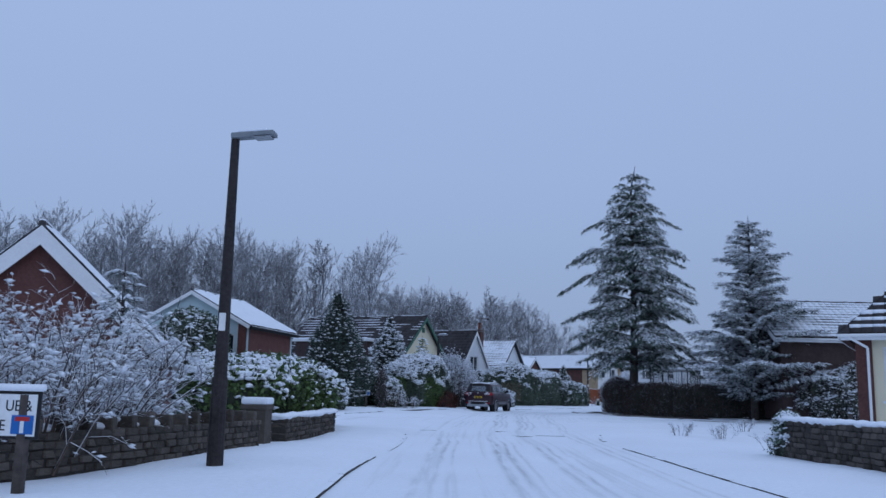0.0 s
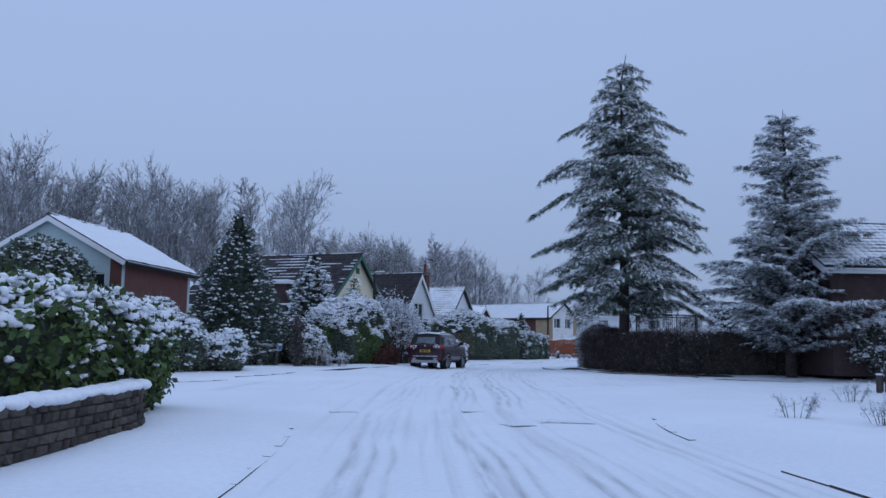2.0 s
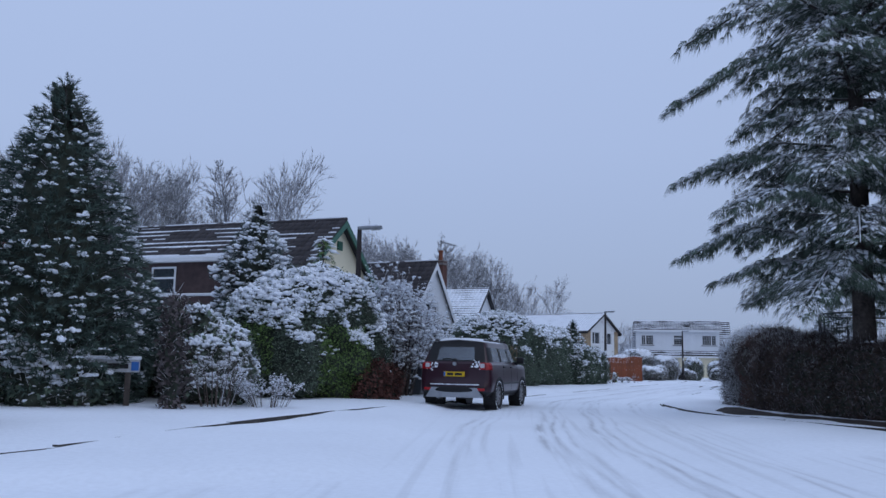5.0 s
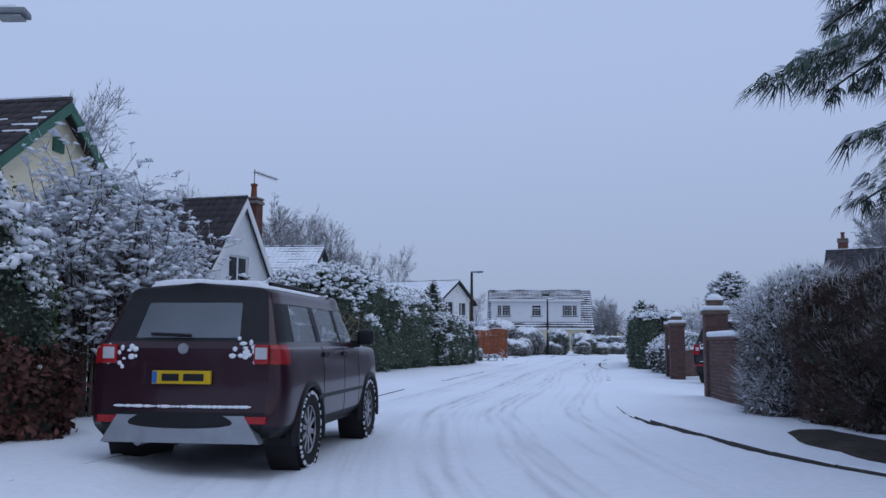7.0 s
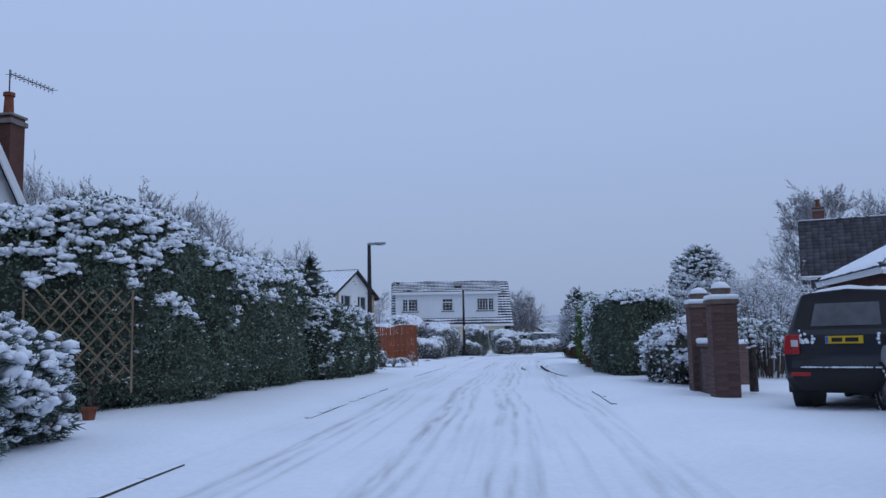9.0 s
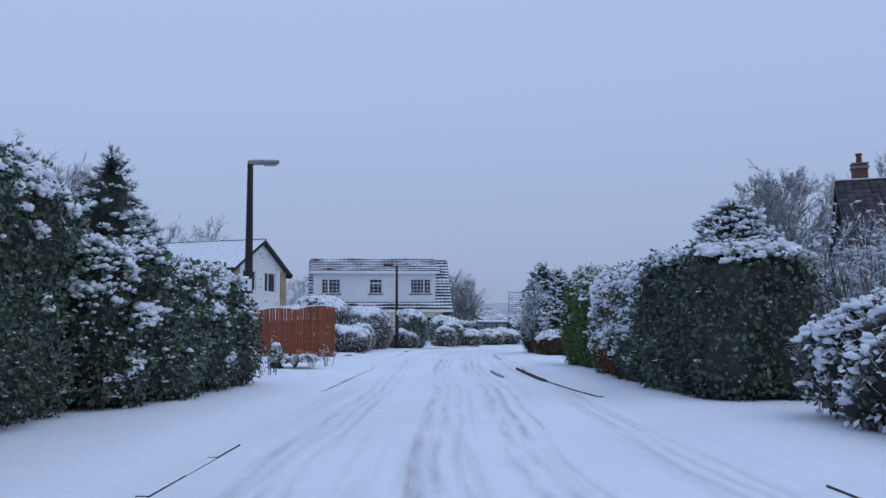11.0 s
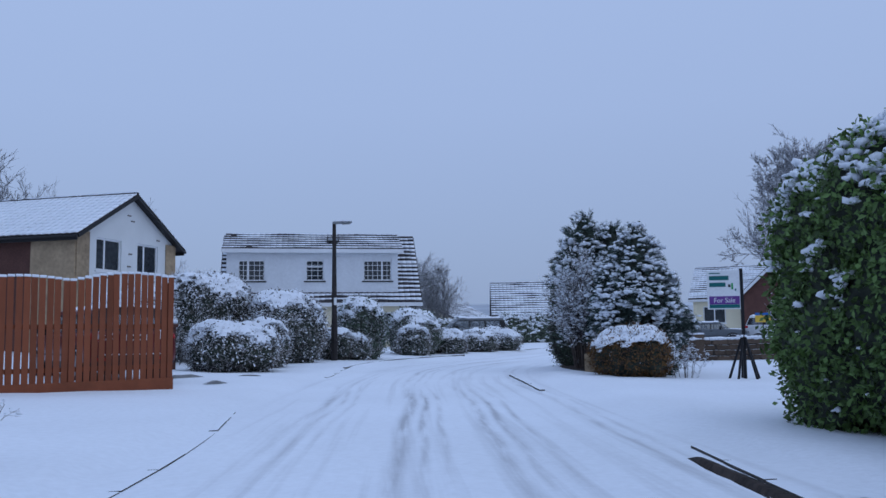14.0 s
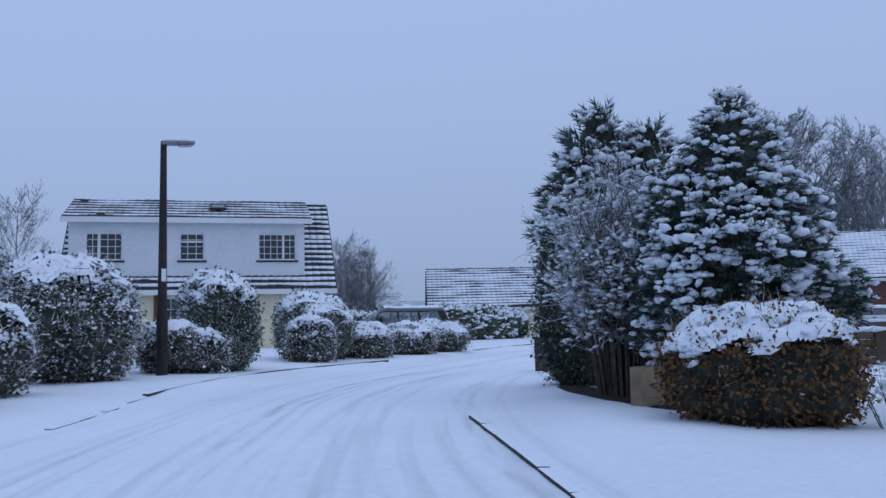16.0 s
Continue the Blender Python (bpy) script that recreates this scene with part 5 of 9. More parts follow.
def wall_bm(outline, holes, thick=0.28):
    """A wall that stands in x and z, its face at y = 0 and its back at y = thick, with openings through it."""
    bm = bmesh.new()
    xs = sorted({round(p[0], 4) for p in outline} | {h[i] for h in holes for i in (0, 1)})
    zs = sorted({round(p[1], 4) for p in outline} | {h[i] for h in holes for i in (2, 3)})
    for x0, x1 in zip(xs[:-1], xs[1:]):
        for z0, z1 in zip(zs[:-1], zs[1:]):
            cx, cz = (x0 + x1) / 2, (z0 + z1) / 2
            if any(h[0] < cx < h[1] and h[2] < cz < h[3] for h in holes):
                continue
            poly = clip_poly(list(outline), x0, x1, z0, z1)
            if len(poly) > 2:
                bm.faces.new([bm.verts.new((x, 0, z)) for x, z in poly])
                bm.faces.new([bm.verts.new((x, thick, z)) for x, z in reversed(poly)])
    for x0, x1, z0, z1 in holes:
        for a, b in (((x0, z0), (x1, z0)), ((x1, z0), (x1, z1)), ((x1, z1), (x0, z1)), ((x0, z1), (x0, z0))):
            bm.faces.new([bm.verts.new(v) for v in ((a[0], 0, a[1]), (b[0], 0, b[1]), (b[0], thick, b[1]), (a[0], thick, a[1]))])
    n = len(outline)
    for i in range(n):
        a, b = outline[i], outline[(i + 1) % n]
        bm.faces.new([bm.verts.new(v) for v in ((a[0], 0, a[1]), (a[0], thick, a[1]), (b[0], thick, b[1]), (b[0], 0, b[1]))])
    bmesh.ops.remove_doubles(bm, verts=bm.verts, dist=1e-4)
    bmesh.ops.recalc_face_normals(bm, faces=bm.faces)
    return bm


def window(house, hole, m, bars=(), cross=(), lit=False, sill=True, frame_mat=None, small=()):
    """A window in a wall's opening: frame, sill, panes; bars are uprights (0 to 1), cross the transoms, small a grid of glazing bars."""
    x0, x1, z0, z1 = hole
    frame_mat = frame_mat or trim_white
    bm = bmesh.new()
    f = 0.07
    box(bm, x0, x1, 0.06, 0.13, z1 - f, z1), box(bm, x0, x1, 0.06, 0.13, z0, z0 + f)
    box(bm, x0, x0 + f, 0.06, 0.13, z0 + f, z1 - f), box(bm, x1 - f, x1, 0.06, 0.13, z0 + f, z1 - f)
    for b in bars:
        x = x0 + (x1 - x0) * b
        box(bm, x - 0.045, x + 0.045, 0.063, 0.127, z0 + f, z1 - f)
    for c in cross:
        z = z0 + (z1 - z0) * c
        box(bm, x0 + f, x1 - f, 0.066, 0.124, z - 0.035, z + 0.035)
    win = part("window", bm, frame_mat, house, spot=m)
    edges = [x0 + f, *[x0 + (x1 - x0) * b for b in bars], x1 - f]
    for a, b in zip(edges[:-1], edges[1:]):
        part("pane", box_bm(a + 0.03, b - 0.03, 0.088, 0.1, z0 + f, z1 - f), glass, win)
    if small:
        bm = bmesh.new()
        for i in range(1, small[0]):
            x = x0 + (x1 - x0) * i / small[0]
            box(bm, x - 0.012, x + 0.012, 0.076, 0.087, z0 + f, z1 - f)
        for i in range(1, small[1]):
            z = z0 + (z1 - z0) * i / small[1]
            box(bm, x0 + f, x1 - f, 0.0765, 0.0865, z - 0.012, z + 0.012)
        part("glazing_grid", bm, frame_mat, win)
    if sill:
        part("sill", box_bm(x0 - 0.08, x1 + 0.08, -0.06, 0.055, z0 - 0.08, z0 - 0.003, bevel=0.01), trim_dark if sill == "dark" else frame_mat, win)
    if lit:
        part("curtain", box_bm(x0 + 0.1, x1 - 0.1, 0.2, 0.21, z0 + 0.1, z1 - 0.1), curtain, win, "pale net curtain")
    return win


def slope_tiles(length, run, rise, course=0.33, tile=0.32, thick=0.03, snow=0.3, seed=0):
    """One roof slope: x along the eave, y up the slope from the eave at 0; tiles lapped course on course. Arrays of tiles and of the snow on them."""
    r = np.random.default_rng(seed)
    L = math.hypot(run, rise)
    rows, cols = int(L / course), int(length / tile)
    course, tile = L / rows, length / cols
    v = np.array([(0, 0, 0), (1, 0, 0), (1, 1, 0), (0, 1, 0), (0, 0, 1), (0.5, 0, 1.7), (1, 0, 1), (0, 1, 0.3), (0.5, 1, 0.9), (1, 1, 0.3)], float)
    f = np.array([(0, 1, 6), (0, 6, 5), (0, 5, 4), (4, 5, 8), (4, 8, 7), (5, 6, 9), (5, 9, 8), (1, 2, 9), (1, 9, 6), (0, 4, 7), (0, 7, 3)])
    I, J = np.meshgrid(np.arange(cols), np.arange(rows))
    P = np.column_stack([I.ravel() * tile, J.ravel() * course - 0.02, r.uniform(0.0, 0.006, I.size)])
    turn = np.repeat(np.eye(3)[None], len(P), 0)
    tiles = stamp((v, f), turn, np.tile([tile * 0.985, course * 1.12, thick], (len(P), 1)), P)
    u = wobble(np.column_stack([P[:, 0], P[:, 1] * 2.2, np.full(len(P), seed)]), 1.6, seed + 0.5) * 0.5 + wobble(np.column_stack([P[:, 0] * 3.3, P[:, 1] * 9, np.full(len(P), seed)]), 3.0, seed) * 0.3
    cover = np.clip(snow + u * 0.5 * (1 - abs(2 * snow - 1) * 0.5), 0, 1)
    k = cover > 0.04
    reach = np.clip(0.06 + cover[k] * 1.05, 0, 1.05)
    # a drift of snow lies on each tile from its top edge down, deeper where there is more
    s = stamp(([(0, 0.06, 0), (1, 0.06, 0), (1, 1, 0), (0, 1, 0), (0, 0.16, 1), (1, 0.16, 1), (1, 1.0, 1), (0, 1.0, 1)], [(0, 1, 5), (0, 5, 4), (4, 5, 6), (4, 6, 7), (1, 2, 6), (1, 6, 5), (0, 4, 7), (0, 7, 3), (2, 3, 7), (2, 7, 6)]),
              turn[k], np.column_stack([np.full(k.sum(), tile * 1.0), course * reach, 0.018 + 0.025 * cover[k]]),
              P[k] + np.column_stack([np.zeros(k.sum()), course * (1.02 - reach), np.full(k.sum(), thick * 1.05)])) if k.any() else None
    return tiles, s


def place(arrays, m):
    v, f = arrays
    a = np.array(m)
    return v @ a[:3, :3].T + a[:3, 3], f


def house(label, gable, way, width, length, eave, ridge, foot, walls, roof_mat, snow=0.4, over=0.35, front=(), right=(), left=(), back=(), barge=None, barge_size=0.22, name="house", fascia=None, side_mat=None, gable_mat=None, chimney=None, snow2=None, seed=1, course=0.33, smooth_snow=False, piers=False, hip=False):
    """A gabled house. gable: plan point under the middle of the front gable wall; way: plan way from the gable into the house; openings as (x0, x1, z0, z1, how)."""
    w = Vector((way[0], way[1], 0)).normalized()
    m = Matrix.Translation((gable[0], gable[1], foot)) @ Matrix(((w.y, w.x, 0, 0), (-w.x, w.y, 0, 0), (0, 0, 1, 0), (0, 0, 0, 1)))
    top = thing(name, m, label, "house", "houses along the road")
    h, e, r = width / 2, eave - foot, ridge - foot
    side_mat, gable_mat = side_mat or walls, gable_mat or walls
    pent = [(-h, 0), (h, 0), (h, e), (0, r), (-h, e)]
    rect = [(0.28, 0), (length - 0.28, 0), (length - 0.28, e), (0.28, e)]
    for side, outline, holes, turn, mat in (
            ("front", [(-h, 0), (h, 0), (h, e), (-h, e)] if hip else pent, front, Matrix.Identity(4), gable_mat),
            ("back", pent, back, pose(0, length, 0, 0, 0, 180), gable_mat),
            ("right", rect, right, pose(h, 0, 0, 0, 0, 90), side_mat),
            ("left", [(x - length, z) for x, z in rect], left, pose(-h, 0, 0, 0, 0, -90), side_mat)):
        part("wall", wall_bm(outline, [o[:4] for o in holes]), mat, top, spot=turn)
        for o in holes:
            window(top, o[:4], turn, **(o[4] if len(o) > 4 else {}))
    # a dark floor inside, so that openings look into a room
    part("ceiling_board", box_bm(-h + 0.3, h - 0.3, 0.3, length - 0.3, e - 0.1, e - 0.05), trim_dark, top)
    run, rise = h, r - e
    slope = rise / run
    L, deck = length + 2 * over, []
    total, up = run + over, (run + over) * slope
    ang, lenz, low = math.atan(slope), math.hypot(total, up), e - over * slope + 0.06
    sides = [(1, snow, L), (-1, snow if snow2 is None else snow2, L)] + ([(0, snow, 2 * total)] if hip else [])
    for s, cover, wide in sides:
        tiles, cap = slope_tiles(wide, total, up, snow=cover, seed=seed + s, course=course)
        c, k = math.cos(ang), math.sin(ang)
        if s > 0:
            t = Matrix.Translation((total, -over, low)) @ Matrix(((0, -c, k, 0), (1, 0, 0, 0), (0, k, c, 0), (0, 0, 0, 1)))
        elif s < 0:
            t = Matrix.Translation((-total, length + over, low)) @ Matrix(((0, c, -k, 0), (-1, 0, 0, 0), (0, k, c, 0), (0, 0, 0, 1)))
        else:
            t = Matrix.Translation((-total, -over, low)) @ Matrix(((1, 0, 0, 0), (0, c, -k, 0), (0, k, c, 0), (0, 0, 0, 1)))

        def inside(arrays, per_piece, faces_per):
            """Drops the pieces that lie past the hips."""
            v, f = arrays
            if not hip:
                return v, f
            mid = v.reshape(-1, per_piece, 3).mean(1)
            frac = np.clip((mid[:, 2] - low) / up, 0, 1) * total
            keep = (mid[:, 1] + over >= frac - 0.05) if s else (np.abs(mid[:, 0]) <= total - frac + 0.05)
            v2 = v.reshape(-1, per_piece, 3)[keep].reshape(-1, 3)
            base = f.reshape(-1, faces_per, 3)[0]
            return v2, (base[None] + (np.arange(keep.sum()) * per_piece)[:, None, None]).reshape(-1, 3)

        roof = part("roof", tri_mesh("roof", *inside(place(tiles, t), 10, 11)), roof_mat, top)
        slab = bmesh.new()
        cut = total if hip else 0.0
        flat = [(0, 0), (wide, 0), (wide, lenz), (cut, lenz)] if s > 0 else [(0, 0), (wide, 0), (wide - cut, lenz), (0, lenz)] if s < 0 else [(0, 0), (wide, 0), (total, lenz)]
        lo2, hi2 = [slab.verts.new((x, y, -0.08)) for x, y in flat], [slab.verts.new((x, y, -0.004)) for x, y in flat]
        slab.faces.new(lo2[::-1]), slab.faces.new(hi2)
        for i in range(len(flat)):
            slab.faces.new((lo2[i], lo2[(i + 1) % len(flat)], hi2[(i + 1) % len(flat)], hi2[i]))
        slab.transform(t)
        part("roof_deck", slab, trim_dark, roof)
        if smooth_snow:
            n1, n2 = 40, 14
            A, B = np.meshgrid(np.linspace(0, 1, n1), np.linspace(-0.06, lenz, n2))
            gap = np.clip(B / lenz, 0, 1) * total * (1 if hip else 0)
            X = gap + A * (wide - gap) if s > 0 else A * (wide - gap) if s < 0 else gap + A * (wide - 2 * gap)
            Z = 0.1 + 0.025 * np.sin(X * 2.3 + 1.1 * np.sin(B * 3)) * np.sin(B * 4.1) + 0.02 * np.sin(X * 5 + B * 2)
            Z[0] = -0.01
            if not hip:
                Z[:, 0] = Z[:, -1] = 0.03
            k2 = np.arange(n1 * n2).reshape(n2, n1)
            a, b, c2, d = k2[:-1, :-1].ravel(), k2[:-1, 1:].ravel(), k2[1:, 1:].ravel(), k2[1:, :-1].ravel()
            v, f = place((np.column_stack([X.ravel(), B.ravel(), Z.ravel()]), np.vstack([np.column_stack([a, b, c2]), np.column_stack([a, c2, d])])), t)
            part("roof_snow", tri_mesh("roof_snow", v, f), snow_mat, top, "smooth blanket of snow", smooth=True)
        elif cap:
            part("roof_snow", tri_mesh("roof_snow", *inside(place(cap, t), 8, 10)), snow_mat, top)
        if s == 0:
            part("fascia", box_bm(-total, total, -over - 0.02, -over + 0.02, low - 0.22, low - 0.03), fascia or trim_white, top)
            continue
        # eaves board and gutter
        bm = bmesh.new()
        x = s * (h + over - 0.02)
        z = e - over * slope
        box(bm, x - 0.02, x + 0.02, -over + 0.05, length + over - 0.05, z - 0.17, z + 0.03)
        part("fascia", bm, fascia or trim_white, top)
        bm = bmesh.new()
        rod(bm, (x + s * 0.07, -over, z - 0.03), (x + s * 0.07, length + over, z - 0.03), 0.055, sides=8)
        part("gutter", bm, trim_white if not fascia else fascia, top)
    if piers:
        for x0, x1 in ((-h, -h + 0.55), (h - 0.55, h)):
            part("brick_pier", box_bm(x0, x1, -0.05, -0.004, 0, e - 0.02), brick_red, top, "brick strip at the gable's corner")
    # ridge tiles
    bm = bmesh.new()
    n = int(L / 0.45)
    for i in range(n):
        if not hip or -over + i * L / n > h - 0.2:
            rod(bm, (0, -over + i * L / n, r + 0.075), (0, -over + (i + 0.97) * L / n, r + 0.085), 0.09, sides=8)
    part("ridge", bm, roof_mat, top)
    bm = bmesh.new()
    for i in range(int(L / 0.2)):
        if math.sin(i * 1.7 + seed) + math.sin(i * 0.37) > -0.6 and (not hip or i * 0.2 > h):
            box(bm, -0.07, 0.07, -over + i * 0.2, -over + i * 0.2 + 0.2, r + 0.14, r + 0.19, bevel=0.015)
    part("ridge_snow", bm, snow_mat, top)
    # barge boards on both gables
    for y in (length + over,) if hip else (-over, length + over):
        for s in (1, -1):
            bm = bmesh.new()
            a, b = Vector((0, y, r + 0.03)), Vector((s * (h + over), y, e - over * slope + 0.03))
            d = (b - a).normalized()
            n = Vector((-d.z * s, 0, d.x * s))
            pts = [a, b, b - n * barge_size, a - Vector((0, 0, barge_size / max(0.3, abs(n.z))))]
            lo = [bm.verts.new(p + Vector((0, -0.025, 0))) for p in pts]
            hi = [bm.verts.new(p + Vector((0, 0.025, 0))) for p in pts]
            bm.faces.new(lo), bm.faces.new(hi[::-1])
            for i in range(4):
                bm.faces.new((lo[i], hi[i], hi[(i + 1) % 4], lo[(i + 1) % 4]))
            bmesh.ops.recalc_face_normals(bm, faces=bm.faces)
            part("barge_board", bm, barge or trim_white, top)
    if chimney:
        add_chimney(top, *chimney)
    return top


def add_chimney(top, x, y, z0, z1, size=0.55, pot=0.55, mat=None, aerial=False):
    ch = part("chimney", box_bm(x - size / 2, x + size / 2, y - size / 2, y + size / 2, z0, z1, bevel=0.015), mat or brick_brown, top)
    bm = bmesh.new()
    box(bm, x - size / 2 - 0.05, x + size / 2 + 0.05, y - size / 2 - 0.05, y + size / 2 + 0.05, z1 - 0.2, z1 - 0.08)
    box(bm, x - size / 2 - 0.04, x + size / 2 + 0.04, y - size / 2 - 0.04, y + size / 2 + 0.04, z1, z1 + 0.06)
    part("cap", bm, mortar, ch)
    bm = bmesh.new()
    rod(bm, (x, y, z1 + 0.05), (x, y, z1 + pot), 0.13, 0.1, 12)
    rod(bm, (x, y, z1 + pot - 0.09), (x, y, z1 + pot), 0.14, 0.14, 12)
    part("chimney_pot", bm, pot_mat, ch, "terracotta chimney pot")
    if aerial:
        bm = bmesh.new()
        rod(bm, (x, y, z1), (x, y, z1 + 1.25), 0.018, sides=6)
        rod(bm, (x, y, z1 + 1.15), (x + 1.25, y - 0.35, z1 + 1.05), 0.012, sides=6)
        for i in range(11):
            k = i / 10
            rod(bm, (x + 1.2 * k + 0.05, y - 0.33 * k - 0.16, z1 + 1.15 - 0.1 * k), (x + 1.2 * k + 0.05, y - 0.33 * k + 0.16, z1 + 1.15 - 0.1 * k), 0.007, sides=4)
            rod(bm, (x + 1.2 * k + 0.05, y - 0.33 * k, z1 + 1.05 - 0.1 * k), (x + 1.2 * k + 0.05, y - 0.33 * k, z1 + 1.25 - 0.1 * k), 0.007, sides=4)
        part("aerial", bm, trim_dark, ch, "television aerial")


pot_mat = material("terracotta", (0.17, 0.06, 0.035), 0.85, vary=0.2)

# red brick bungalow close by the first lamp post
house("red brick bungalow with white barge boards and a snowy roof", (-9.7, 20.6), (-0.25, 0.97), 5.6, 9, 2.3, 4.95, 0.1, brick_red, tile_dark, snow=0.85, smooth_snow=True, barge_size=0.34, seed=3)
# pale blue gabled house across the side road
house("pale blue rendered house with brick sides and a snow-covered roof", (-15.2, 52.6), (0.2, 0.98), 7.2, 7.4, 5.15, 7.1, 0.7, brick_red, tile_dark, gable_mat=render_blue, snow=0.95, smooth_snow=True, fascia=trim_dark, piers=True, barge=trim_white, seed=4,
      front=((1.5, 2.8, 2.6, 3.8, dict(bars=(0.5,))), (-2.6, -1.3, 2.6, 3.8, dict(bars=(0.5,)))))
# dark roofed house with green barge boards
B = house("cream house with green barge boards and a dark tiled roof", (-1.4, 65.7), (-0.91, 0.41), 7.6, 10.0, 4.0, 6.95, 0.7, render_cream, tile_dark, snow=0.06, barge=trim_green, fascia=trim_white, seed=5,
          right=((2.0, 3.4, 1.0, 2.2, {}),))
vent = part("vent", box_bm(-0.12, 0.28, -0.06, -0.004, 5.1, 5.46, bevel=0.01), trim_green, B, "small green louvred vent")
for k in range(4):
    part("louvre", box_bm(-0.09, 0.25, -0.08, -0.055, 5.13 + 0.08 * k, 5.18 + 0.08 * k, bevel=0.004), trim_green, vent)
# steep white boarded house
C = house("white boarded house with a steep dark tiled roof", (3.1, 78.0), (-0.86, 0.51), 7.0, 10.6, 2.5, 6.85, 0.4, cladding_white, tile_dark, snow=-0.3, barge=trim_white, seed=6, over=0.2,
          front=((-0.85, 0.6, 2.9, 4.25, dict(bars=(0.5,), lit=True)), (-2.6, -1.2, 0.9, 2.1, dict(bars=(0.5,)))), chimney=(1.75, 0.5, 3.0, 6.75, 0.55, 0.65, None, True))
# snowy gabled house beyond
house("gabled house with snow-streaked roof", (8.2, 98.6), (-0.93, 0.37), 7.6, 9, 4.6, 7.3, 0.4, render_white, tile_dark, snow=0.72, barge=trim_dark, barge_size=0.14, seed=7, gable_mat=cladding_white, front=((-0.8, 0.8, 2.9, 3.9, dict(bars=(0.5,))),))
house("brick house with a snow-covered roof", (12.4, 115.5), (-0.9, 0.43), 7.0, 8, 4.2, 6.2, 0.4, brick_brown, tile_dark, snow=0.9, smooth_snow=True, barge=trim_white, seed=8)
# white gable with stone cheeks behind the orange fence
Fh = house("white gabled house with buff stone and brown brick sides", (23.75, 123.1), (-0.73, 0.68), 6.7, 15, 5.35, 7.2, 0.4, brick_brown, tile_dark, snow=0.88, barge=trim_dark, barge_size=0.12, fascia=trim_dark, gable_mat=render_white, seed=9,
           front=((-2.15, -0.55, 3.55, 4.85, dict(bars=(0.36,), lit=True)), (0.55, 2.05, 3.55, 4.85, dict(bars=(0.36,), lit=True))))
for x0, x1 in ((-3.36, -2.62), (2.62, 3.36)):
    part("stone_cheek", box_bm(x0, x1, -0.06, -0.004, 0, 4.9 + (0.12 if x0 < 0 else 0.1), bevel=0.01), stone_buff, Fh, "buff stone cladding")
part("stone_return", box_bm(-3.42, -3.354, 0.0, 2.0, 0, 4.75), stone_buff, Fh, "buff stone cladding")
bm = bmesh.new()
for i in range(24):
    x, z = rng.uniform(-2.3, 2.3), rng.uniform(2.4, 6.0)
    if abs(x) < (6.4 - z) * 1.6 and not ((0.4 < abs(x) < 2.3) and 3.4 < z < 5.0):
        box(bm, x - 0.13, x + 0.1, -0.035, -0.003, z - 0.03, z + 0.03, bevel=0.01)
part("projecting_stones", bm, mortar, Fh, "small dark stones set in the render")

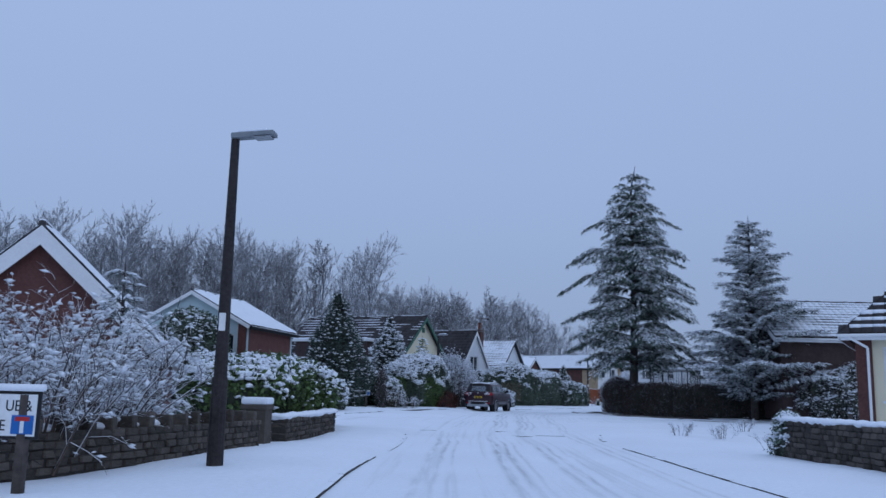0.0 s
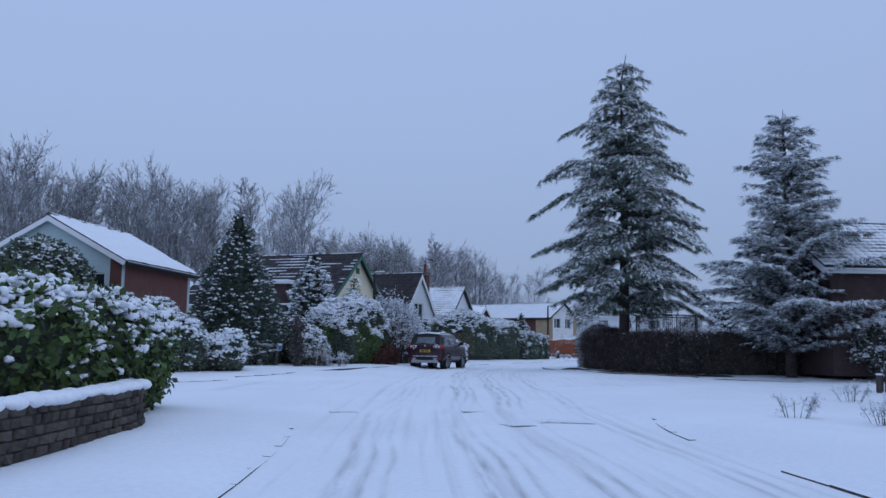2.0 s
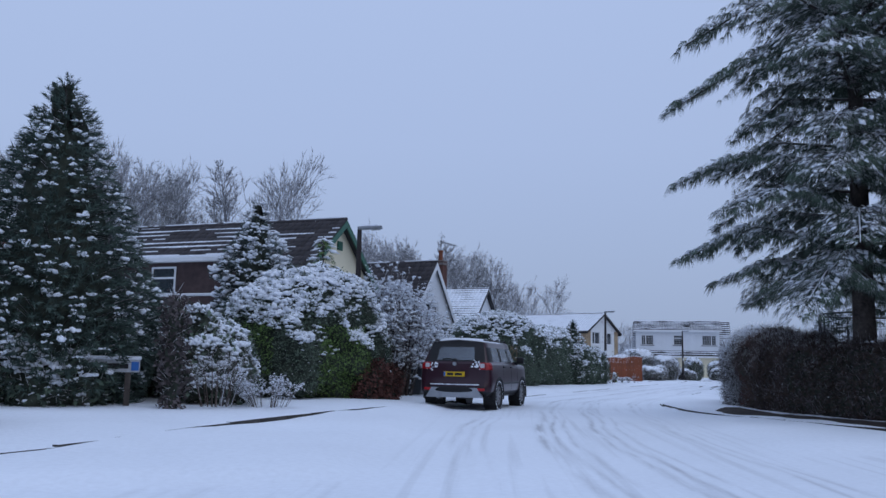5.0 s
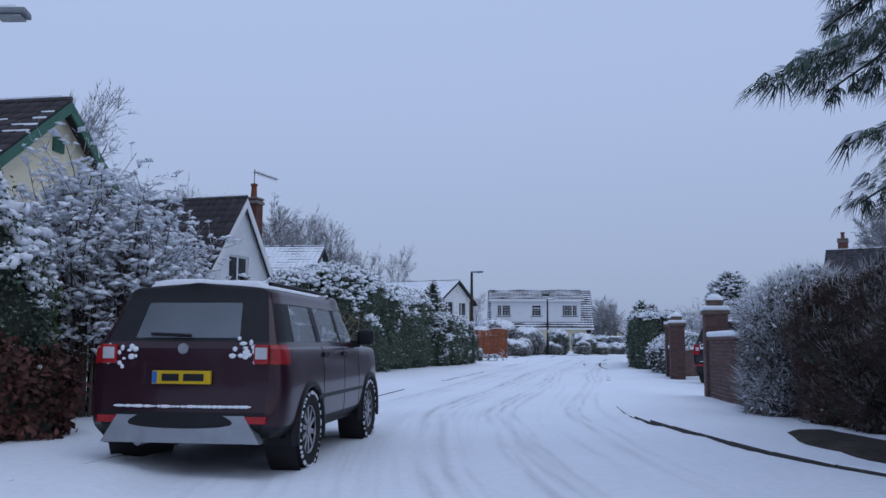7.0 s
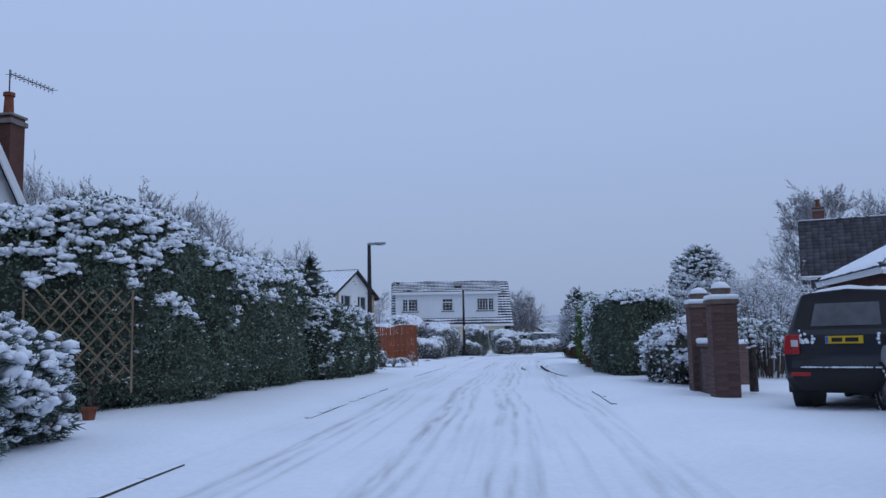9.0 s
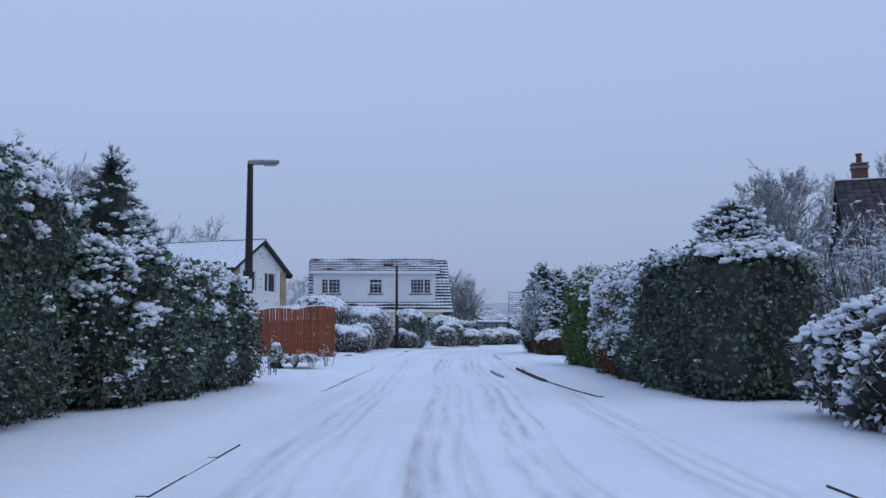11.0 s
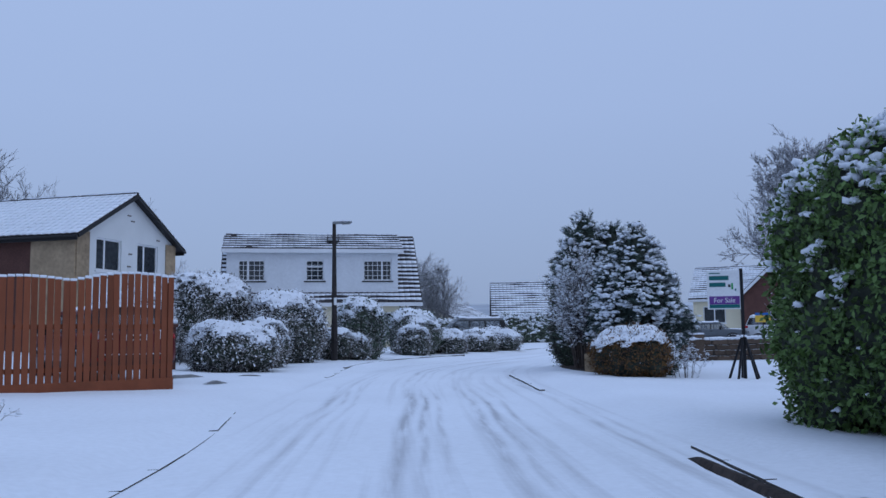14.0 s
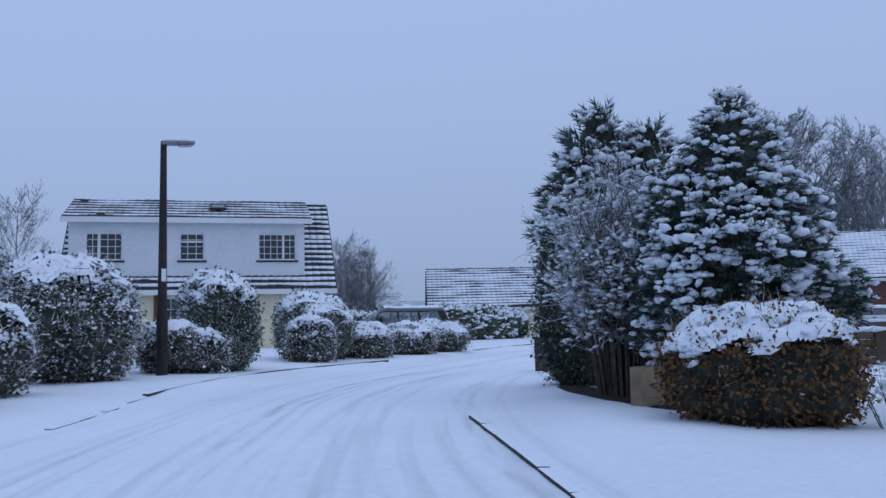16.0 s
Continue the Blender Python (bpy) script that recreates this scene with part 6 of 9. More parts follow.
# ---- the white dormer house on the bend ----
def dormer_house():
    w = Vector((0.31, 0.95, 0)).normalized()
    m = Matrix.Translation((36.1, 133.95, 0.35)) @ Matrix(((w.y, w.x, 0, 0), (-w.x, w.y, 0, 0), (0, 0, 1, 0), (0, 0, 0, 1)))
    top = thing("house", m, "white house with a wide dormer and a dark snow-streaked roof", "house", "houses along the road")
    half, deep, e, r = 5.35, 3.1, 3.05, 6.66
    lower = ((-4.6, -2.6, 0.9, 2.3, dict(bars=(0.5,), small=(4, 3))), (-1.5, -0.4, 0.9, 2.4, dict(bars=(0.5,), small=(4, 3))), (3.3, 4.85, 0.7, 2.15, dict(small=(5, 4))))
    front = [(-half, 0), (half, 0), (half, e), (-half, e)]
    turn = pose(0, -deep, 0)
    part("wall", wall_bm(front, [o[:4] for o in lower]), render_cream, top, spot=turn)
    for o in lower:
        window(top, o[:4], turn, **o[4])
    part("wall", wall_bm(front, []), render_white, top, spot=pose(0, deep, 0, 0, 0, 180))
    for s in (1, -1):
        part("wall", wall_bm([(-deep + 0.28, 0), (deep - 0.28, 0), (deep, e), (0, r), (-deep, e)], []), render_cream, top, spot=pose(s * half, 0, 0, 0, 0, 90 * s))
    over, slope = 0.35, (r - e) / deep
    ang = math.atan(slope)
    L, total = 2 * half + 0.5, deep + over
    for s in (1, -1):
        tiles, cap = slope_tiles(L, total, total * slope, snow=0.36, seed=20 + s)
        if s > 0:
            t = Matrix.Translation((-half - 0.25, -total, e - over * slope + 0.05)) @ Matrix(((1, 0, 0, 0), (0, math.cos(ang), -math.sin(ang), 0), (0, math.sin(ang), math.cos(ang), 0), (0, 0, 0, 1)))
        else:
            t = Matrix.Translation((half + 0.25, total, e - over * slope + 0.05)) @ Matrix(((-1, 0, 0, 0), (0, -math.cos(ang), math.sin(ang), 0), (0, math.sin(ang), math.cos(ang), 0), (0, 0, 0, 1)))
        roof = part("roof", tri_mesh("roof", *place(tiles, t)), tile_dark, top)
        slab = box_bm(0, L, 0, math.hypot(total, total * slope), -0.08, -0.004)
        slab.transform(t)
        part("roof_deck", slab, trim_dark, roof)
        part("roof_snow", tri_mesh("roof_snow", *place(cap, t)), snow_mat, top)
    # the wide dormer
    x0, x1, y, z0, z1 = -half + 0.1, half - 1.05, -deep + 0.12, 3.02, 5.56
    wins = ((-4.62, -3.15, 3.95, 5.12, dict(bars=(0.36,), small=(5, 4), sill="dark")), (-0.92, 0.12, 3.95, 5.12, dict(cross=(0.68,), small=(3, 4), sill="dark")), (2.32, 3.95, 3.95, 5.12, dict(bars=(0.66,), small=(6, 4), sill="dark")))
    tr = pose(0, y, 0)
    part("dormer_wall", wall_bm([(x0, z0), (x1, z0), (x1, z1), (x0, z1)], [o[:4] for o in wins], 0.2), cladding_white, top, "white boarded dormer front", spot=tr)
    for o in wins:
        window(top, o[:4], tr, **o[4])
    for x in (x0, x1 - 0.12):
        part("dormer_cheek", box_bm(x, x + 0.12, y + 0.2, y + 1.9, z0, z1), cladding_white, top)
    bm = bmesh.new()
    vs = [(x0 - 0.25, y - 0.35, z1), (x1 + 0.3, y - 0.35, z1), (x1 + 0.3, -0.1, r + 0.12), (x0 - 0.25, -0.1, r + 0.12)]
    lo, hi = [bm.verts.new(v) for v in vs], [bm.verts.new((v[0], v[1], v[2] + 0.12)) for v in vs]
    bm.faces.new(lo[::-1]), bm.faces.new(hi)
    for i in range(4):
        bm.faces.new((lo[i], lo[(i + 1) % 4], hi[(i + 1) % 4], hi[i]))
    part("dormer_roof", bm, trim_white, top)
    run, rise = -0.1 - (y - 0.35), r + 0.12 - z1
    ang = math.atan(rise / run)
    tiles, cap = slope_tiles(x1 - x0 + 0.55, run, rise, snow=0.22, seed=27, course=0.46)
    t = Matrix.Translation((x0 - 0.25, y - 0.35, z1 + 0.125)) @ Matrix(((1, 0, 0, 0), (0, math.cos(ang), -math.sin(ang), 0), (0, math.sin(ang), math.cos(ang), 0), (0, 0, 0, 1)))
    part("roof", tri_mesh("roof", *place(tiles, t)), tile_dark, top)
    part("roof_snow", tri_mesh("roof_snow", *place(cap, t)), snow_mat, top)
    light = part("roof_window", box_bm(-0.35, 0.35, 0.0, 0.75, 0.0, 0.1, bevel=0.02), trim_dark, top, spot=Matrix.Translation((0.65, y + 0.65, z1 + 0.62)) @ pose(0, 0, 0, math.degrees(ang)))
    part("pane", box_bm(-0.27, 0.27, 0.08, 0.67, 0.1, 0.108), glass, light)
    bm = bmesh.new()
    box(bm, x0 - 0.25, x1 + 0.3, y - 0.4, y - 0.35, z1 - 0.06, z1 + 0.16)
    part("fascia", bm, trim_white, top)
    part("flashing", box_bm(x0, x1 + 0.05, y - 0.12, y - 0.004, z0 - 0.16, z0 + 0.04), trim_dark, top, "dark flashing under the dormer")
    part("fascia", box_bm(-half - 0.3, half + 0.3, -total - 0.04, -total, e - over * slope - 0.16, e - over * slope + 0.05), trim_white, top)
    part("soffit_band", box_bm(-half, half, -deep - 0.03, -deep - 0.004, e - 0.42, e - 0.06), trim_white, top)
    part("brick_panel", box_bm(-1.9, -1.55, -deep - 0.05, -deep - 0.004, 0, 2.55), brick_red, top, "red brick pier beside the window")
    # round plaque by the corner
    part("plaque", rod_bm((2.75 + 2.35, -deep - 0.06, 2.35), (5.1, -deep - 0.004, 2.35), 0.27, sides=20), trim_dark, top, "dark round wall plaque")
    for s in (1, -1):
        for d in (1, -1):
            bm = bmesh.new()
            a, b = Vector((s * (half + 0.25), 0, r + 0.08)), Vector((s * (half + 0.25), d * total, e - over * slope + 0.08))
            lo = [bm.verts.new(p) for p in (a, b, b - Vector((0, 0, 0.26)), a - Vector((0, 0, 0.26)))]
            hi = [bm.verts.new(p.co + Vector((s * 0.04, 0, 0))) for p in lo]
            bm.faces.new(lo), bm.faces.new(hi[::-1])
            for i in range(4):
                bm.faces.new((lo[i], hi[i], hi[(i + 1) % 4], lo[(i + 1) % 4]))
            bmesh.ops.recalc_face_normals(bm, faces=bm.faces)
            part("barge_board", bm, trim_dark, top)
    bm = bmesh.new()
    n = 24
    for i in range(n):
        rod(bm, (-half - 0.25 + i * L / n, 0, r + 0.08), (-half - 0.25 + (i + 0.97) * L / n, 0, r + 0.09), 0.09, sides=8)
    part("ridge", bm, tile_dark, top)
    return top


dormer_house()

# ---- flat brown dormer on the cream house ----
part("dormer", box_bm(-4.2, -2.2, 2.5, 8.6, 1.9, 4.2), cladding_brown, B, "brown boarded box dormer")
bm = bmesh.new()
box(bm, -4.45, -1.9, 2.3, 8.8, 4.2, 4.36, bevel=0.02)
part("dormer_roof", bm, trim_white, B)
part("dormer_snow", box_bm(-4.4, -1.9, 2.35, 8.75, 4.36, 4.45, bevel=0.04), snow_mat, B)
part("porch_roof", box_bm(-5.2, -4.21, 2.0, 9.2, 2.02, 2.18, bevel=0.03), trim_white, B)
part("porch_snow", box_bm(-5.2, -4.21, 2.0, 9.2, 2.18, 2.34, bevel=0.05), snow_mat, B)
window(B, (-5.6, -4.5, 3.0, 4.05), pose(-4.2 - 0.09, 0, 0, 0, 0, -90), cross=(0.6,), lit=False)

# ---- houses on the other side ----
R1 = house("cream bungalow with a hipped dark tiled roof and red brick corner", (15.0, 30.5), (0.87, -0.5), 8.0, 12, 3.75, 7.7, 0.2, render_cream, tile_dark, snow=0.3, seed=11, hip=True, over=0.45,
           gable_mat=brick_red, right=((0.75, 2.3, 1.1, 2.75, dict(bars=(0.5,), lit=True)), (4.6, 6.8, 1.1, 2.75, dict(bars=(0.33, 0.66), lit=True))))
part("brick_corner", box_bm(4.004, 4.05, -0.02, 0.45, 0, 3.1), brick_red, R1, "red brick strip at the corner")
bm = bmesh.new()
rod(bm, (4.42, 0.35, 0), (4.42, 0.35, 2.7), 0.04, sides=8), rod(bm, (4.42, 0.35, 2.7), (4.5, -0.2, 3.05), 0.04, sides=8)
part("drainpipe", bm, trim_white, R1)
house("long brown house under a roof streaked with snow", (16.4, 45.0), (1.0, -0.02), 7.0, 14, 4.4, 6.3, 0.4, cladding_brown, tile_dark, snow=0.6, seed=12, barge=trim_white)
house("dark tile-hung house with a chimney", (42.3, 94.1), (0.72, -0.69), 7.0, 9.0, 4.7, 7.65, 0.3, tile_hung, tile_hung, snow=-0.3, seed=13, barge=trim_dark, barge_size=0.12, chimney=(-0.4, 0.7, 5.0, 8.2, 0.6, 0.5, None, False))
house("brown bungalow with a thick snow roof and white windows", (32.5, 81.5), (0.87, -0.5), 7.5, 10, 3.75, 5.8, 0.3, brick_brown, tile_dark, snow=0.95, smooth_snow=True, hip=True, seed=14, barge=trim_white, right=((1.0, 2.4, 1.3, 2.8, dict(bars=(0.5,))), (4.0, 5.6, 1.3, 2.8, dict(bars=(0.5,)))), front=((-2.2, -0.8, 1.4, 2.8, dict(bars=(0.5,))), (0.9, 2.6, 1.3, 2.8, dict(bars=(0.33, 0.66)))))
house("brown bungalow with a snow-covered roof and wide white window", (80.4, 135.9), (0.6, -0.8), 8.0, 14, 4.25, 7.5, 1.0, brick_brown, tile_dark, snow=0.72, seed=15, hip=True, barge=trim_white, fascia=trim_white, right=((4.4, 5.2, 0.2, 2.2, dict(frame_mat=trim_white)), (6.4, 10.2, 0.7, 2.3, dict(bars=(0.33, 0.66), cross=(0.7,)))))
house("long low bungalow with pale walls and a snow-streaked roof", (74.5, 142.0), (0.6, -0.8), 8.0, 6.5, 4.0, 6.6, 1.0, render_cream, tile_dark, snow=0.6, seed=16, barge=trim_white, fascia=trim_white, right=((0.8, 2.6, 0.8, 2.2, dict(bars=(0.5,))),))
house("brown brick gable with white barge boards", (74.6, 134.2), (0.8, 0.6), 4.4, 6.0, 4.3, 6.4, 0.9, brick_brown, tile_dark, snow=0.55, seed=26, barge=trim_white)
for k, (x, y, z0, z1) in enumerate(((55.6, 146.0, 2.7, 5.2), (63, 143.5, 2.8, 4.6), (55.5, 158, 2.2, 4.0))):
    house("distant bungalow with a snow-streaked roof", (x, y), (0.86, -0.5) if k == 0 else (0.8, 0.6), 7.5, 9, z0, z1, -0.2, render_cream, tile_dark, snow=0.5, seed=17 + k, barge=trim_dark, barge_size=0.14, front=((-1.2, 0.6, 1.0, 2.0, dict(bars=(0.5,))),))

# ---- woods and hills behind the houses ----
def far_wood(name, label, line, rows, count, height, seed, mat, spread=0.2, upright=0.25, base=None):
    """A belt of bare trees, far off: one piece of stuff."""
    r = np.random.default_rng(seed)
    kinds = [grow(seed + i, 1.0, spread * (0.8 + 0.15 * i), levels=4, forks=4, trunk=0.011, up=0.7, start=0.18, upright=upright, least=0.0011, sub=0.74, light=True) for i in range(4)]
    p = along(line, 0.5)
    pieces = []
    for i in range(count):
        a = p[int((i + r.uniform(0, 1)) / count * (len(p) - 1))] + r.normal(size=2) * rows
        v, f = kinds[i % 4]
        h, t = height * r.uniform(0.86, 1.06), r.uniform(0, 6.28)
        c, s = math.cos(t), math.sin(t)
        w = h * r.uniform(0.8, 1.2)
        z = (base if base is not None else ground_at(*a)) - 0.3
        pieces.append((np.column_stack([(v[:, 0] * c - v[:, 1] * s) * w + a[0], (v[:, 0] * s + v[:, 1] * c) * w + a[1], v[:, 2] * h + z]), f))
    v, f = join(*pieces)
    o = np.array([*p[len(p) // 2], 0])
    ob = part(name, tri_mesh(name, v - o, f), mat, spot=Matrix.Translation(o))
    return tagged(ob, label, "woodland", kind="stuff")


far_wood("bare_wood", "tall bare snow-dusted trees of a wood behind the houses", [(-95, 95), (-70, 112), (-42, 120), (-16, 128)], 5, 116, 19.0, 101, twig_hazed, spread=0.27, upright=0.3)
far_wood("bare_wood", "bare snow-dusted trees of a wood behind the houses", [(-14, 150), (2, 165), (14, 172)], 5, 44, 18.4, 102, twig_hazed, spread=0.27, upright=0.25, base=0.5)
far_wood("bare_wood", "rounded bare trees in the distance", [(24, 215), (30, 220)], 5, 6, 21, 103, twig_hazed, spread=0.34, upright=0.15, base=-1)
far_wood("bare_wood", "bare trees in the distance", [(36, 240), (52, 246)], 6, 10, 14, 104, twig_hazed, spread=0.34, upright=0.15, base=-1)
far_wood("bare_wood", "hoary tree clump beyond the white house", [(47.6, 145), (51.2, 145.4)], 0.4, 9, 6.7, 105, twig_hazed, spread=0.36, upright=0.1, base=-0.2)
far_wood("bare_wood", "dense bare trees on the rise behind the bungalows", [(98, 140), (112, 124), (122, 104)], 6, 34, 15.5, 106, twig_hazed, spread=0.32, upright=0.2, base=1.5)
far_wood("bare_wood", "frosted bushes and trees behind the gardens", [(35, 92), (40.5, 98)], 1.5, 6, 3.8, 107, twig_hazed, spread=0.36, upright=0.1, base=0.2)
far_wood("bare_wood", "bare trees behind the gabled house", [(10, 138), (22, 150), (30, 156)], 3.0, 6, 7.2, 108, twig_hazed, spread=0.34, upright=0.15, base=0)
bare_tree("large bare tree with a spreading frosted crown", 95.2, 146.7, 130, 19.0, 0.46, mat=twig_hazed, levels=5, forks=6, trunk=0.014, up=0.75, start=0.14, stop=0.9, least=0.001, sub=0.62, upright=0.02, light=True)
bare_tree("bare tree with a domed frosted crown beside the larger one", 103.0, 142.0, 134, 17.0, 0.5, mat=twig_hazed, levels=5, forks=4, trunk=0.014, up=0.8, start=0.16, stop=0.8, least=0.0013, sub=0.68, upright=0.08, light=True)
bare_tree("bare tree with a rounded crown far behind the chimney", 7.2, 145, 131, 13.0, 0.26, mat=twig_hazed, levels=4, forks=5, trunk=0.014, up=0.55, start=0.2, least=0.0013, sub=0.62)
bare_tree("bare tree with a rounded crown beyond the gabled house", 18.5, 175, 132, 12.8, 0.42, mat=twig_hazed, levels=4, forks=5, trunk=0.014, up=0.55, start=0.2, least=0.0016, sub=0.62)


def hills(label, distance, height, seed, a0, a1, mat):
    """A low range of hills, far off."""
    bm = bmesh.new()
    rows = []
    for i in range(80):
        a = radians(a0 + (a1 - a0) * i / 79)
        h = height * (0.75 + 0.45 * noise.noise((i * 0.07, seed, 0)) + 0.1 * noise.noise((i * 0.4, seed, 3)))
        rows.append([bm.verts.new((math.sin(a) * d, math.cos(a) * d, z)) for d, z in ((distance, -30), (distance * 1.15, h * 0.55), (distance * 1.4, h), (distance * 1.6, -30))])
    for r, s in zip(rows[:-1], rows[1:]):
        for k in range(3):
            bm.faces.new((r[k], s[k], s[k + 1], r[k + 1]))
    bmesh.ops.recalc_face_normals(bm, faces=bm.faces)
    return tagged(part("hill", bm, mat, smooth=True), label, "hill", kind="structure")


# blue-grey well below snow white: haze of the distance put into the hill colour
hill_mat = material("hazed_snowy_hillside", (0.42, 0.46, 0.52), 0.95, vary=0.12, grain=0.01, stain=0.003, bump=0)
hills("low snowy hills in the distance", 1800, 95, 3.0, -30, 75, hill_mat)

# ---- street lamps ----
def street_lamp(x, y, top_z, label, arm=(1, -0.1), lean=0.0, stick=None):
    z0 = ground_at(x, y)
    ob = thing("street_lamp", pose(x, y, z0 - 0.05, 0, lean, 0), label, "street lamp", "street lamps")
    h = top_z - z0 + 0.05
    part("column", rod_bm((0, 0, 0), (0, 0, h), 0.105, 0.06, 14), lamp_wood, ob, smooth=False)
    base = part("base", rod_bm((0, 0, 0), (0, 0, 1.25), 0.115, 0.108, 14), lamp_wood, ob)
    part("door", box_bm(-0.05, 0.05, -0.118, -0.1, 0.45, 1.0, bevel=0.004), lamp_wood, ob)
    part("number_plate", box_bm(-0.045, 0.045, -0.1, -0.085, 1.9, 2.15), sign_white, ob, "small white plate")
    a = math.degrees(math.atan2(arm[1], arm[0]))
    m = pose(0, 0, h, 0, -4, a)
    part("bracket", rod_bm((0, 0, -0.22), (0, 0, 0.06), 0.085, 0.08, 12), lamp_grey, ob)
    bm = bmesh.new()
    box(bm, -0.05, 0.3, -0.09, 0.09, -0.03, 0.06, bevel=0.025)
    box(bm, 0.27, 0.6, -0.12, 0.12, -0.025, 0.045, bevel=0.02)
    part("lantern", bm, lamp_grey, ob, spot=m)
    part("lens", box_bm(0.3, 0.55, -0.1, 0.1, -0.05, -0.031, bevel=0.006), lamp_lens, ob, spot=m)
    part("snow", box_bm(0.04, 0.5, -0.08, 0.08, 0.052, 0.09, bevel=0.018), snow_mat, ob, spot=m)
    return ob


sign_white = material("sign_white", (0.75, 0.77, 0.78), 0.5, vary=0.05, grain=20, bump=0.03)
sign_grey = material("weathered_sign_white", (0.42, 0.44, 0.46), 0.6, vary=0.12, grain=20, bump=0.05)
sign_black = material("sign_black", (0.012, 0.012, 0.014), 0.5, vary=0.1, bump=0.03)
sign_blue = material("sign_blue", (0.02, 0.13, 0.42), 0.45, vary=0.06, bump=0.03)
sign_red = material("sign_red", (0.45, 0.03, 0.03), 0.45, vary=0.06, bump=0.03)
sign_purple = material("sign_purple", (0.13, 0.05, 0.24), 0.5, vary=0.06, bump=0.03)
sign_teal = material("sign_teal", (0.01, 0.13, 0.13), 0.5, vary=0.06, bump=0.03)
sign_yellow = material("sign_yellow", (0.65, 0.42, 0.06), 0.5, vary=0.06, bump=0.03)
sign_green = material("sign_green", (0.05, 0.35, 0.12), 0.5, vary=0.06, bump=0.03)
lamp_lens = material("lamp_lens", (0.3, 0.32, 0.34), 0.2, vary=0.1, bump=0)
street_lamp(-3.08, 12.2, 4.85, "dark street lamp column with a snow-topped lantern")
street_lamp(-0.15, 54.1, 4.85, "dark street lamp column behind the hedge")
street_lamp(14.66, 86.2, 4.95, "dark street lamp column at the hedge's end")
street_lamp(28.85, 112.5, 5.05, "dark street lamp column before the bushes")
# a plain wooden pole before the brown house
pole = thing("pole", pose(20.0, 41.4, ground_at(20, 41.4)), "plain dark wooden pole before the brown house", "pole")
part("post", rod_bm((0, 0, -0.2), (0, 0, 4.9), 0.09, 0.07, 10), lamp_wood, pole)
part("cap", rod_bm((0, 0, 4.9), (0, 0, 5.0), 0.13, 0.11, 10), lamp_grey, pole)


# ---- walls ----
def stone_wall(line, height, label, teeth=True, thick=0.3, snow_cap=True, mat=None, piece=(0.24, 0.1)):
    """A garden wall of coursed stones along a line; teeth: upright stones along its top."""
    mat = mat or stone_wall_mat
    r = np.random.default_rng(int(abs(line[0][0] * 100)))
    p = along(line, 0.02)
    o = Vector((*p[0], ground_at(*p[0])))
    top = tagged(thing("garden_wall", Matrix.Translation(o), label, "wall", "garden walls"), kind="structure")
    total = (len(p) - 1) * 0.02

    def spot(s, z):
        i = min(len(p) - 2, int(s / 0.02))
        d = p[min(len(p) - 1, i + 8)] - p[max(0, i - 8)]
        return Matrix.Translation(Vector((p[i][0], p[i][1], ground_at(*p[i]) + z)) - o) @ pose(0, 0, 0, 0, 0, math.degrees(math.atan2(d[1], d[0])))

    core = bmesh.new()
    n = int(total / 0.25)
    for i in range(n):
        vs = box(core, -0.135, 0.135, -thick / 2 + 0.02, thick / 2 - 0.02, -0.2, height - 0.02)
        bmesh.ops.transform(core, matrix=spot((i + 0.5) * total / n, 0), verts=vs)
    part("core", core, mortar_dark, top)
    shapes = []
    for k in range(8):
        bm = box_bm(-0.5, 0.5, -0.5, 0.5, -0.5, 0.5)
        for v in bm.verts:
            v.co += Vector(r.uniform(-0.09, 0.09, 3))
        bmesh.ops.bevel(bm, geom=list(bm.edges), offset=0.08, segments=1, affect="EDGES")
        me = bpy.data.meshes.new("stone")
        bm.to_mesh(me)
        bm.free()
        me.materials.append(mat)
        shapes.append(me)
    rows, count = max(1, round(height / piece[1])), 0
    rest = bmesh.new()
    for j in range(rows):
        s = -r.uniform(0, piece[0]) * 0.5
        while s < total:
            L = piece[0] * r.uniform(0.6, 1.4)
            a, b = max(0, s), min(total, s + L)
            s += L
            if b - a < 0.06:
                continue
            m = spot((a + b) / 2, (j + 0.5) * height / rows) @ Matrix.Diagonal(((b - a) * 0.96, thick * r.uniform(0.98, 1.14), height / rows * 0.93, 1))
            if count < 290:
                st = new("stone", shapes[int(r.integers(8))])
                st.parent = top
                st.matrix_basis = m
            count += 1
    if teeth:
        s, i = 0.15, 0
        while s < total - 0.1:
            w = r.uniform(0.11, 0.16)
            tall = r.uniform(0.14, 0.2) if i % 3 == 0 else r.uniform(0.02, 0.06)
            if i % 3 == 0:
                st = new("coping_stone", shapes[int(r.integers(8))])
                st.parent = top
                st.matrix_basis = spot(s, height + tall / 2 - 0.02) @ Matrix.Diagonal((w, thick * 0.8, tall + 0.04, 1))
            s += w * 1.12
            i += 1
    if snow_cap:
        n = int(total / 0.09)
        s = np.linspace(0, total, n)
        P = np.array([spot(x, height).translation for x in s])
        D = np.array([np.array(spot(x, 0).to_3x3())[:, 1] for x in s])
        u = r.uniform(-0.42, 0.42, n)[:, None] * thick + (0.22 if teeth else 0.0)
        w = r.uniform(0.06, 0.1, n)
        v, f = join(stamp(BALL2, np.repeat(np.eye(3)[None], n, 0), np.column_stack([w * 1.5, w * 1.5, w * 0.75]), P + D * u + [0, 0, 0.02]),
                    stamp(BALL2, np.repeat(np.eye(3)[None], n, 0), np.column_stack([w * 1.7, w * 1.6, w * 0.6]), P - D * u * 0.4 * (0 if teeth else 1) + D * (0.3 if teeth else 0) + [0, 0, 0.02]))
